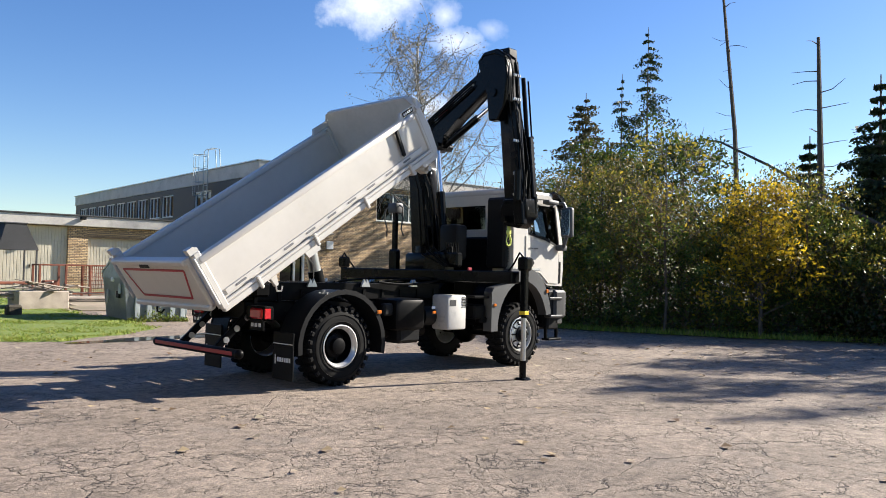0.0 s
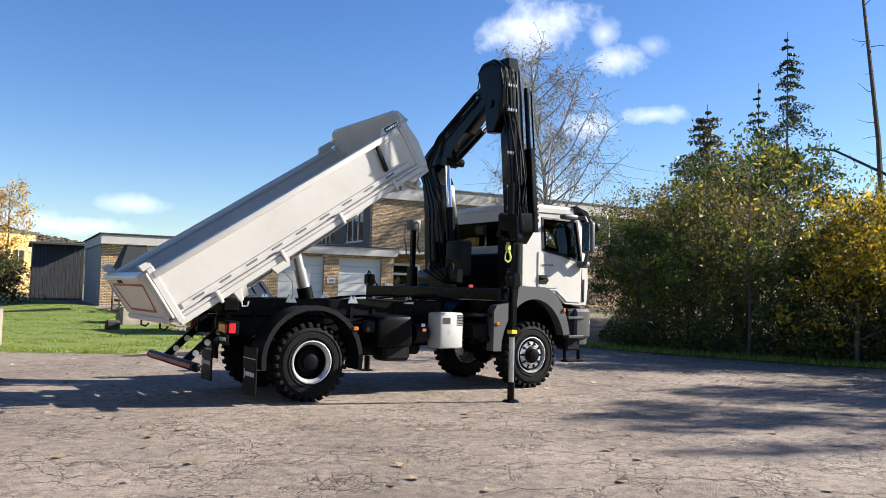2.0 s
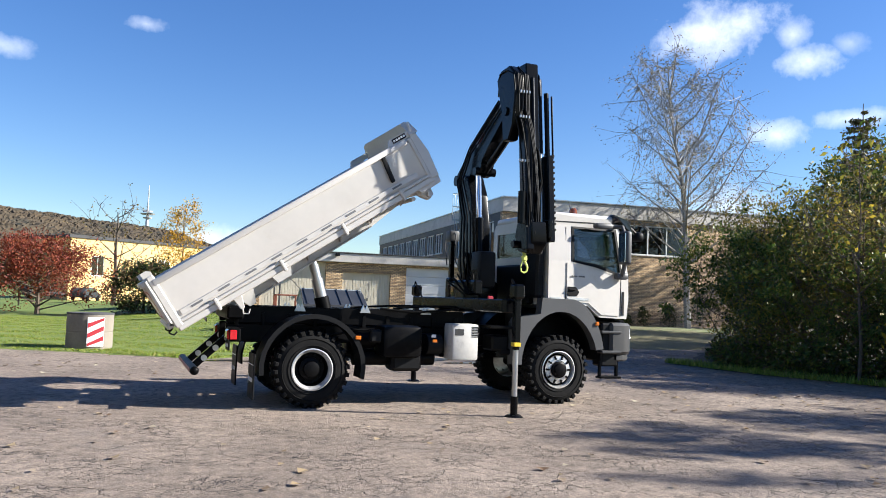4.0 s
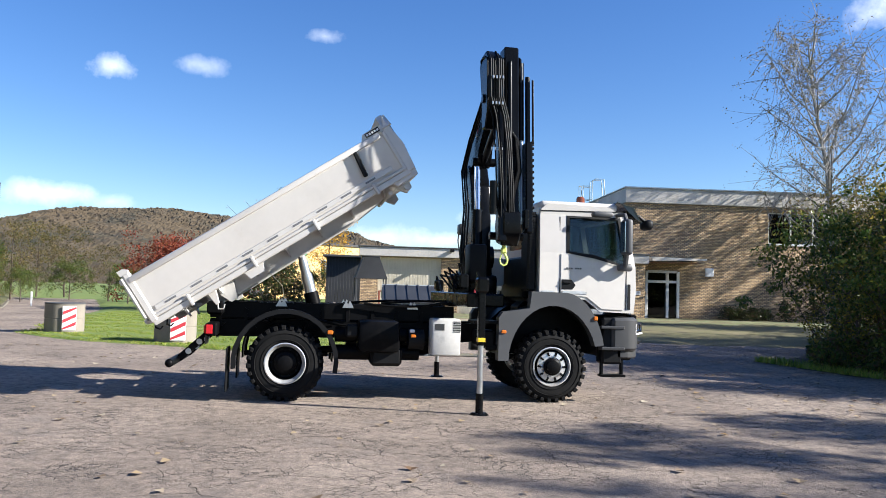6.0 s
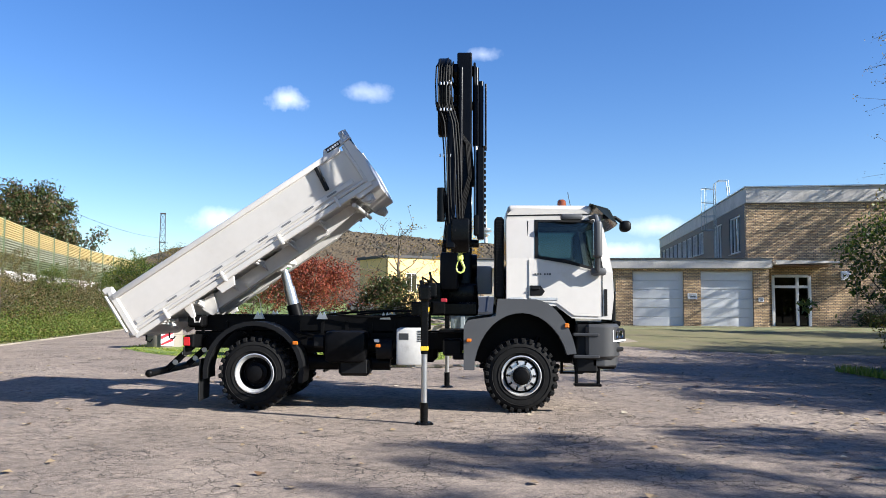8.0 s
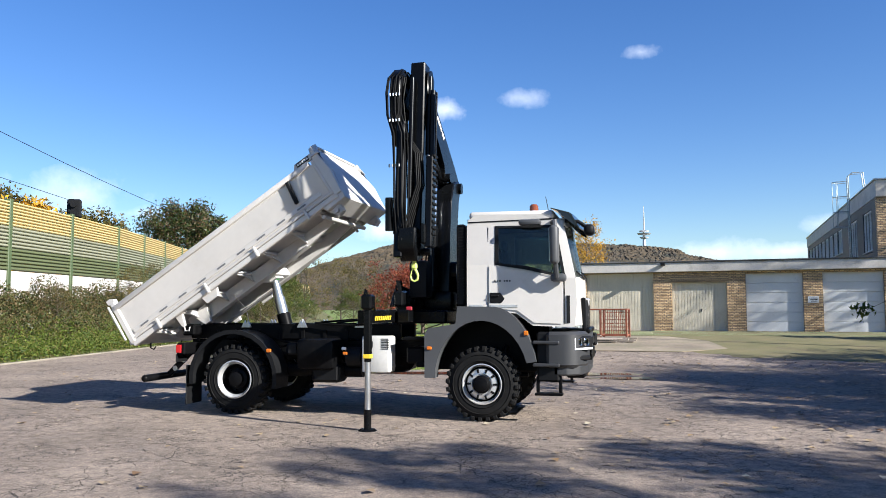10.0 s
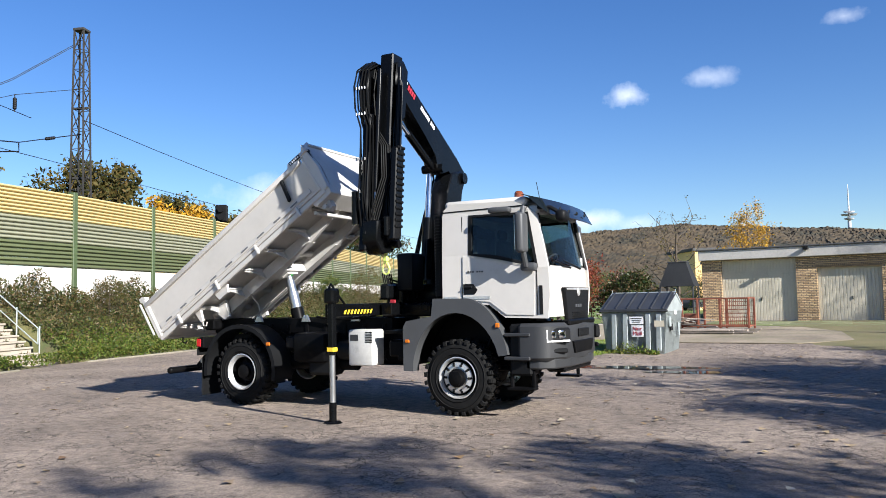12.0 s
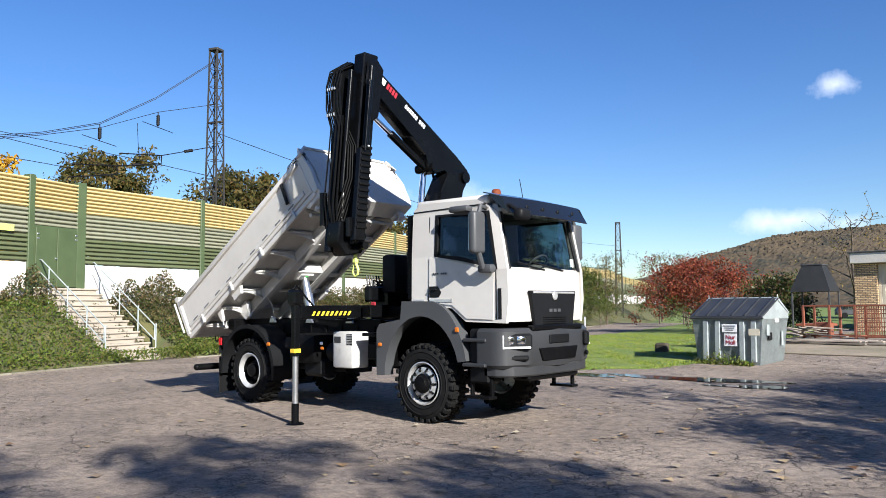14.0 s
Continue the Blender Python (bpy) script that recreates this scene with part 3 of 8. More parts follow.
def annex():
    th = empty("garage_building", "low yellow-brown brick garage building with pale fascia", "garage", BLD)
    L0 = 15.5
    doors = [(.93, 4.33, 2.95, 1), (5.22, 7.85, 2.45, 1), (8.72, 11.3, 2.85, 0), (12.15, 14.75, 2.85, 0)]
    bm = bmesh.new()
    wall_with_holes(bm, 0, L0, -.3, 2.98, 0, .3, [(a, b, -.3, h) for a, b, h, _ in doors])
    part("front_wall", bm, M["brick"], th, "yellow-brown brick wall")
    bm = bmesh.new()
    bx(bm, (.15, 4.8, 1.34), (.3, 9, 3.28))
    bx(bm, (L0 / 2, 9.45, 1.34), (L0, .3, 3.28))
    part("side_wall", bm, M["render"], th)
    bm = bmesh.new()
    bx(bm, (L0 / 2 + .02, 4.7, 3.22), (L0 + .2, 9.9, .47), .02)
    part("fascia", bm, M["fascia"], th, "weathered pale concrete fascia")
    bm = bmesh.new()
    bx(bm, (L0 / 2, 4.7, 3.49), (L0 + .32, 10.0, .07), .015)
    part("roof", bm, M["roofing"], th, "dark felt flat roof edge")
    for i, (a, b, h, v) in enumerate(doors):
        sectional_door(th, a, b, h, M["ivory"] if v else M["garage"], "closed ivory boarded garage door" if v else "closed pale grey sectional garage door", bool(v))
        bm = bmesh.new()
        for x in (a + .025, b - .025):
            bx(bm, (x, .24, h / 2), (.05, .1, h))
        bx(bm, ((a + b) / 2, .24, h - .025), (b - a - .1, .1, .05))
        part("door_frame", bm, M["ivory"] if v else M["garage"], th)
    bm = bmesh.new()
    bx(bm, (8.3, 4.8, 1.3), (.2, 8.8, 3.2))
    part("inner_wall", bm, M["render"], th)
    # soldier course over the lower door, one brick at a time
    bm = bmesh.new()
    bx(bm, (0, 0, 0), (.072, .03, .22), .004)
    me = put("brick", bm, M["brick"]).data
    bpy.data.objects.remove(bpy.data.objects["brick"])
    for i in range(33):
        share("brick", me, th, Matrix.Translation((5.2 + i * .084, -.012, 2.62)))
    bm = bmesh.new()
    bx(bm, (4.85, -.42, 3.36), (.22, .3, .14), .02)
    cy(bm, (4.85, -.2, 3.3), (4.85, -.4, 3.35), .03)
    part("floodlight", bm, M["dark"], th, "small dark floodlight on the fascia")
    for x, z, w, h in ((11.72, 1.55, .48, .3), (15.1, 1.4, .26, .2)):
        bm = bmesh.new()
        bx(bm, (x, -.012, z), (w, .02, h), .004)
        s = part("wall_sign", bm, M["letter"], th, "small white sign with dark unreadable writing")
        for k in range(3):
            bm = bmesh.new()
            bx(bm, (x + (.02 if k else -.0), -.026, z + h * (.25 - k * .25)), (w * (.75 - .1 * k), .004, h * .1))
            part("writing", bm, M["dark"], s)


annex()


def window(parent, m, w, h, panes, fmat, gmat, label):
    """A window in its local x-z plane, facing -y, with panes side by side."""
    t = .07
    n = panes
    fr = bmesh.new()
    bx(fr, (0, 0, -h / 2 + t / 2), (w, .1, t), .006)
    fr.transform(m)
    f = part("window", fr, fmat, parent, label)
    fr = bmesh.new()
    bx(fr, (0, 0, h / 2 - t / 2), (w, .1, t), .006)
    fr.transform(m)
    part("top_rail", fr, fmat, f)
    for i in range(n + 1):
        fr = bmesh.new()
        bx(fr, (-w / 2 + t / 2 + i * (w - t) / n, 0, 0), (t, .1, h - 2 * t), .006)
        fr.transform(m)
        part("mullion", fr, fmat, f)
    for i in range(n):
        g = bmesh.new()
        bx(g, (-w / 2 + t / 2 + (i + .5) * (w - t) / n, .02, 0), ((w - t) / n - t, .012, h - 2 * t))
        g.transform(m)
        part("pane", g, gmat, f).visible_shadow = False
    sl = bmesh.new()
    bx(sl, (0, -.07, -h / 2 - .03), (w + .1, .2, .05), .01)
    sl.transform(m)
    part("sill", sl, M["fascia"], f)
    return f


def main_block():
    th = empty("office_building", "two-storey yellow-brown brick office building with flat roof", "building", OFFICE)
    x0, y0, W, D, H = 13.85, 1.6, 24.0, 34.0, 6.95
    # front wall, with the entrance and an upper window
    ent = (x0 + 1.15, x0 + 3.0)
    holes = [(ent[0], ent[1], -.2, 2.55), (21.7, 25.5, 4.1, 5.85), (29.5, 33.2, 4.1, 5.85)]
    bm = bmesh.new()
    wall_with_holes(bm, x0, x0 + W, -.4, 6.1, y0, y0 + .32, holes)
    part("front_wall", bm, M["brick"], th, "yellow-brown brick wall dappled with tree shade")
    bm = bmesh.new()
    bx(bm, (x0 + W / 2, y0 + D / 2, 6.5), (W + .06, D + .3, .78), .02)
    part("parapet", bm, M["fascia"], th, "pale weathered roof fascia")
    bm = bmesh.new()
    bx(bm, (x0 + W / 2, y0 + D / 2, 6.92), (W + .2, D + .44, .07), .01)
    part("roof_edge", bm, M["steel"], th, "thin metal roof edge")
    # west wall: upper storey with a row of windows above the garage roof
    bm = bmesh.new()
    bx(bm, (x0 + .16, y0 + .32 + (D - .32) / 2, 1.2), (.32, D - .32, 3.2))
    part("west_wall_lower", bm, M["brick"], th)
    wins = [(1.0, 3.6, 3.75, 5.7), (5.6, 8.0, 3.6, 5.7)] + [(11.5 + i * 2.35, 13.5 + i * 2.35, 4.3, 5.75) for i in range(9)]
    bm = bmesh.new()
    wall_with_holes(bm, 0, D - .34, 2.82, 6.1, 0, .28, wins)
    flip = Matrix.Translation((x0, y0 + .33, 0)) @ Matrix(((0, 1, 0, 0), (1, 0, 0, 0), (0, 0, 1, 0), (0, 0, 0, 1)))
    bm.transform(flip)
    part("west_wall_upper", bm, M["slate"], th, "dark cladding between upper windows")
    for a, b, lo, hi in wins:
        m = flip @ Matrix.Translation(((a + b) / 2, .1, (lo + hi) / 2))
        window(th, m, b - a - .01, hi - lo - .01, 3 if b - a > 2.2 else 3, M["frame"], M["wglass"], "upper window with white mullions")
    for a, b, lo, hi in holes[1:]:
        window(th, Matrix.Translation(((a + b) / 2, y0 + .12, (lo + hi) / 2)), b - a - .01, hi - lo - .01, 3, M["frame"], M["wglass"], "wide white-framed upper window")
    bm = bmesh.new()
    bx(bm, (x0 + W / 2 + .6, y0 + D / 2 + .5, 2.85), (W - 1.8, D - 2.0, .2))
    bx(bm, (x0 + W / 2 + .6, y0 + 6, 2.8), (W - 1.8, .2, 6.4))
    part("inner_floor", bm, M["render"], th)
    bm = bmesh.new()
    bx(bm, (x0 + W - .16, y0 + .32 + (D - .32) / 2, 2.85), (.32, D - .32, 6.5))
    bx(bm, (x0 + W / 2, y0 + D - .1, 2.85), (W - .7, .3, 6.5))
    part("rear_wall", bm, M["brick"], th)
    # entrance: glazed door, side light, canopy
    a, b = ent
    bm = bmesh.new()
    for x in (a + .07, a + 1.2, b - .07):
        bx(bm, (x, y0 + .02, 1.15), (.14, .12, 2.7), .01)
    for z in (-.12, 1.95, 2.48):
        bx(bm, ((a + b) / 2, y0 + .02, z), (b - a - .3, .12, .13), .01)
    d = part("entrance_frame", bm, M["frame"], th, "white-framed glazed entrance door")
    for x, w in ((a + .635, 1.0), (a + 1.49, .5)):
        bm = bmesh.new()
        bx(bm, (x, y0 + .12, .92), (w, .012, 1.96))
        part("pane", bm, M["wglass"], d)
        bm = bmesh.new()
        bx(bm, (x, y0 + .12, 2.21), (w, .012, .4))
        part("pane", bm, M["wglass"], d)
    bm = bmesh.new()
    bx(bm, (a + .14, y0 + .02, .95), (.04, .06, 1.3), .01)
    part("door_handle", bm, M["steel"], d, "long steel door handle")
    bm = bmesh.new()
    pr(bm, [(x0 + .95, 2.98), (x0 + 3.8, 3.06), (x0 + 3.8, 3.14), (x0 + .95, 3.18)], y0 - 1.7, y0 - .002, "xz")
    c = part("canopy", bm, M["fascia"], th, "flat entrance canopy with brown board soffit")
    for i in range(8):
        bm = bmesh.new()
        bx(bm, (x0 + 2.3, y0 - 1.55 + i * .19, 2.92), (2.4, .17, .03), .004)
        part("soffit_board", bm, M["wood"], c)
    bm = bmesh.new()
    bx(bm, ((a + b) / 2 + .4, y0 - .4, -.16), (3.6, .8, .16), .02)
    part("doorstep", bm, M["concrete"], th)
    bm = bmesh.new()
    bx(bm, (18.45, y0 - .06, 2.5), (.45, .12, .45), .02)
    part("wall_lamp", bm, M["letter"], th, "square white wall lamp box")
    # roof ladder with safety cage
    bm = bmesh.new()
    lx, ly = x0 - .35, y0 + 6.0
    for dy in (-.28, .28):
        tube(bm, [(lx, ly + dy, 3.3), (lx, ly + dy, 8.0), (lx + .2, ly + dy, 8.15), (lx + .7, ly + dy, 8.15), (lx + .8, ly + dy, 7.0)], .028, 6)
    for i in range(15):
        cy(bm, (lx, ly - .28, 3.6 + i * .29), (lx, ly + .28, 3.6 + i * .29), .015, n=6)
    for z in (5.3, 6.1, 6.9, 7.7):
        tube(bm, [(lx - .75 * math.sin(k * math.pi / 8), ly + .34 * math.cos(k * math.pi / 8), z) for k in range(9)], .02, 5)
    for k in (2, 4, 6):
        q = (lx - .75 * math.sin(k * math.pi / 8), ly + .34 * math.cos(k * math.pi / 8))
        cy(bm, (*q, 5.3), (*q, 7.75), .016, n=5)
    put("roof_ladder", bm, M["galv"], "galvanised roof access ladder with safety cage", "ladder").matrix_basis = OFFICE


main_block()


# ---- noise barrier, stairs, railway ----
def bar_pt(y):
    return Vector((float(bar_x(y)), y, 0))


def noise_barrier():
    th = empty("noise_barrier", "tall noise barrier, yellow to green ribbed cassettes over white base", "barrier", kind="structure")
    # posts, spaced about five metres along the line
    ys = [-8.2, -3.6, 1.2, 3.2, 8.7, 13.7, 18.9, 24.4]
    while ys[-1] < 150:
        ys.append(ys[-1] + 4.75)
    meshes = {}
    rows = [("pan_y", 5.1, 6.14, 4), ("pan_g", 4.22, 5.1, 3), ("pan_d", 3.3, 4.22, 3)]
    for i, (ya, yb) in enumerate(zip(ys, ys[1:])):
        a, b = bar_pt(ya), bar_pt(yb)
        d = b - a
        ang = math.atan2(d.y, d.x)
        bm = bmesh.new()
        w = .36 if i == 3 else .24
        bx(bm, (0, 0, 0), (w, .3, 4.3), .02)
        part("post", bm, M["post"], th).matrix_basis = Matrix.Translation((a.x, a.y, 4.07)) @ Matrix.Rotation(ang, 4, "Z")
        m0 = Matrix.Translation((a + b) / 2) @ Matrix.Rotation(ang, 4, "Z") @ Matrix.Diagonal((d.length - .24, 1, 1, 1))
        door = i == 2
        if "white" not in meshes:
            bm = bmesh.new()
            bx(bm, (0, 0, 0), (1, .16, 1.7))
            meshes["white"] = put("base_panel", bm, M["wallwhite"]).data
            bpy.data.objects.remove(bpy.data.objects["base_panel"])
            for key, lo, hi, n in rows:
                h = (hi - lo) / n
                bm = bmesh.new()
                # ribbed cassette, two folds to a row
                prof = []
                for k in range(2):
                    z = -h / 2 + k * h / 2
                    prof += [(-.035, z + .004), (-.035, z + .022), (-.115, z + .045), (-.125, z + h * .25), (-.115, z + h * .4), (-.035, z + h / 2 - .006)]
                prof += [(.06, h / 2 - .006), (.06, -h / 2 + .006)]
                pr(bm, prof, -.5, .5, "yz")
                meshes[key] = put("cassette", bm, M[key]).data
                bpy.data.objects.remove(bpy.data.objects["cassette"])
        if not door:
            share("base_panel", meshes["white"], th, m0 @ Matrix.Translation((0, 0, 2.43)))
        for key, lo, hi, n in rows:
            h = (hi - lo) / n
            for k in range(n):
                z = lo + (k + .5) * h
                if door and z < 4.5:
                    continue
                share("cassette", meshes[key], th, m0 @ Matrix.Translation((0, 0, z)))
        if door:
            bm = bmesh.new()
            bx(bm, (0, .05, 3.5), (d.length - .26, .08, 2.1), .01)
            dd = part("service_door", bm, M["post"], th, "closed green steel service door")
            dd.matrix_basis = Matrix.Translation((a + b) / 2) @ Matrix.Rotation(ang + math.pi, 4, "Z")
            for sx in (-.44, .44):
                bm = bmesh.new()
                bx(bm, (sx, .11, 3.48), (.84, .05, 2.0), .012)
                leaf = part("door_leaf", bm, M["post"], dd)
            for sx, sz in ((-.8, 4.3), (-.8, 4.15), (.8, 4.25), (.8, 4.1), (.05, 3.45)):
                bm = bmesh.new()
                bx(bm, (sx, .145, sz), (.1, .03, .05), .008)
                part("hinge", bm, M["steel"], dd, "bright steel hinge")
    bm = bmesh.new()
    bx(bm, (0, .13, 0), (.5, .02, .22), .004)
    s = put("number_sign", bm, M["lime"], "small yellow-green plate with unreadable marks on the barrier", "sign")
    p = bar_pt(.3)
    s.matrix_basis = Matrix.Translation((p.x + .08, p.y, 4.35)) @ Matrix.Rotation(math.atan2(4.6, -1.4) + math.pi, 4, "Z")


noise_barrier()

ST = Matrix.Translation((-12.7, 3.65, 0)) @ Matrix.Rotation(radians(198), 4, "Z")     # local x climbs


def stairs():
    th = empty("concrete_stairs", "pale concrete outdoor stairs up the embankment, ivy on edges", "stairs", ST, kind="structure")
    n, rise, run, w = 13, .187, .245, 2.2
    for i in range(n):
        bm = bmesh.new()
        bx(bm, (i * run + .3, 0, (i + .5) * rise - .43), (run + .26, w - .06, rise + .8), .01)
        bx(bm, (i * run + .25, 0, (i + 1) * rise - .03), (run + .26, w, .06), .012)
        part("step", bm, M["step"], th)
    bm = bmesh.new()
    bx(bm, (n * run + .9, 0, n * rise - .5), (1.5, w + .3, 1.0), .02)
    part("landing", bm, M["step"], th)
    for side in (-1, 1):
        bm = bmesh.new()
        y = side * 1.12
        top = [(0.35, y, rise + .95), (n * run, y, n * rise + .95), (n * run + 1.0, y, n * rise + .95)]
        tube(bm, [(.35, y, rise + .45)] + top + [(n * run + 1.0, y, n * rise + .45)], .022, 6)
        tube(bm, [(.35, y, rise + .45), (n * run, y, n * rise + .5), (n * run + 1.0, y, n * rise + .5)], .018, 6)
        for k in (1.2, 4.5, 8, 11.5, 15.5):
            x = k * run
            z = min(k, n) * rise
            tube(bm, [(x, y, z - .25), (x, y, z + .98)], .022, 6)
        h = put("handrail", bm, M["galv"], "grey galvanised tube handrail beside concrete stairs", "handrail", "stair handrails")
        h.matrix_basis = ST


stairs()


def lattice_mast(name, x, y, z0, z1, w0, w1, bays, label):
    """A tapered square lattice mast with cross bracing."""
    th = empty(name, label, "mast", Matrix.Translation((x, y, z0)) @ Matrix.Rotation(.35, 4, "Z"), "railway masts")
    H = z1 - z0

    def corner(k, z):
        w = (w0 + (w1 - w0) * z / H) / 2
        return Vector(((-w, w, w, -w)[k], (-w, -w, w, w)[k], z))
    t = .026 + .022 * w0
    for k in range(4):
        bm = bmesh.new()
        tube(bm, [corner(k, 0), corner(k, H)], t, 4)
        part("leg", bm, M["mast"], th)
    for k in range(4):
        bm = bmesh.new()
        for i in range(bays):
            a, b = i * H / bays, (i + 1) * H / bays
            p, q = (k, (k + 1) % 4) if i % 2 else ((k + 1) % 4, k)
            tube(bm, [corner(p, a), corner(q, b)], t * .55, 4)
            tube(bm, [corner(p, b), corner(q, b)], t * .4, 4)
        part("bracing", bm, M["mast"], th)
    bm = bmesh.new()
    bx(bm, (0, 0, H + .03), (w1 + .1, w1 + .1, .12), .02)
    part("cap", bm, M["mast"], th)
    for z in (H * .47, H * .72):
        bm = bmesh.new()
        part("cross_arm", bx(bm, (0, 0, z), (w1 + .35, .1, .1), .02), M["mast"], th)
    return th


lattice_mast("railway_mast", -19.6, 11.0, 1.6, 13.75, .72, .42, 14, "dark lattice steel railway mast behind the noise barrier")
lattice_mast("railway_mast", -29.5, 68.5, 0, 10.7, .8, .45, 14, "dark lattice steel railway mast behind the noise barrier")


def wires():
    """Overhead line: carrying wires, droppers, brackets."""
    X = -21.0
    runs = [[(-19.7, 11.1, 13.4), (X, 8.8, 11.35), (X, 6.2, 9.72), (X, 3.8, 8.92), (X - .4, -2, 7.6), (X - 1, -12, 7.0)],
            [(-19.7, 11.0, 13.25), (X, 8.78, 11.27), (X, 6.2, 9.66), (X, 3.8, 8.86), (X - .4, -2, 7.5), (X - 1, -12, 6.9)],
            [(-19.6, 11, 11.2), (X, 8.9, 10.68), (X, 6.2, 9.5), (X, 3.8, 8.8), (X - .4, -2, 7.4), (X - 1, -12, 6.8)],
            [(-23.5, 24, 7.6), (X, 11.35, 8.08), (X, 8.1, 8.35), (X, 3.84, 8.61), (X, -4, 9.0), (X, -14, 9.3)],
            [(X, 7.2, 7.75), (X, 6.54, 7.91), (X, 3.85, 8.3), (X, -4, 9.2)],
            [(X, 7.4, 7.3), (X, 6.6, 7.49), (X, 3.86, 7.66), (X, -4, 8.0)],
            curve_pts((-19.4, 11, 9.8), (-34.3, 79, 9.0), 1.2, 14)]
    for pts in runs:
        bm = bmesh.new()
        tube(bm, pts, .016, 4)
        put("overhead_wire", bm, M["dark"], "thin dark railway overhead wire", "wire", "overhead wires")
    # brackets: an insulator, a fork and a registration arm
    for p, q in (((-19.7, 11.1, 9.25), (X, 9.1, 8.7)), ((X, 8.9, 8.3), (X, 7.0, 7.95))):
        p, q = Vector(p), Vector(q)
        bm = bmesh.new()
        tube(bm, [p, q], .022, 5)
        d = (q - p).normalized()
        for k in range(5):
            bmesh.ops.create_uvsphere(bm, u_segments=8, v_segments=5, radius=.075, matrix=Matrix.Translation(p.lerp(q, .45) + d * (k * .07)))
        tube(bm, [q, q + Vector((0, -2.0, -.18))], .028, 5)
        tube(bm, [q, q + Vector((0, .02, -.38)), q + Vector((0, -2.1, -.75)), q + Vector((0, -2.15, -.9))], .028, 5)
        put("catenary_bracket", bm, M["dark"], "dark overhead line bracket with insulators", "bracket", "overhead brackets")
    for y, z in ((6.2, 9.66), (8.9, 10.7)):
        bm = bmesh.new()
        tube(bm, [(X, y, z), (X, y, z - .75)], .022, 5)
        for k in range(5):
            bmesh.ops.create_uvsphere(bm, u_segments=8, v_segments=5, radius=.085, matrix=Matrix.Translation((X, y, z - .22 - k * .09)))
        tube(bm, [(X, y - .75, z - .58), (X, y, z - .72), (X, y + .75, z - .86)], .016, 5)
        put("line_weight", bm, M["dark"], "small dark insulator hanging from overhead wire", "insulator", "line insulators")
    bm = bmesh.new()
    tube(bm, [(X, 7.9, 10.0), (X, 7.95, 9.2), (X, 8.05, 8.35)], .012, 4)
    put("dropper_wire", bm, M["dark"], "thin dark dropper wire of the overhead line", "wire")
    bm = bmesh.new()
    bx(bm, (0, 0, 0), (.3, .7, 1.0), .08)
    cy(bm, (-.2, 0, -3), (-.2, 0, .2), .08)
    for z in (-.22, .22):
        cy(bm, (.15, 0, z), (.32, 0, z), .16, .18)
    s = put("railway_signal", bm, M["dark"], "black railway signal head behind the noise barrier", "signal")
    s.matrix_basis = Matrix.Translation((-22.3, 22.5, 7.0)) @ Matrix.Rotation(radians(-60), 4, "Z")


wires()


# ---- the truck: rear axle over x = 0, front axle over x = 4.2, facing +x ----
truck = empty("dump_truck", "white two-axle dump truck with raised tipper body and black loader crane", "truck")


def warp(bm):
    """The cab narrows a little to its roof and to its front."""
    for v in bm.verts:
        k = 1 - .05 * max(0, v.co.z - 2.2) / 1.0 - .10 * float(sstep(4.95, 5.75, np.array(v.co.x)))
        v.co.y *= k
    return bm


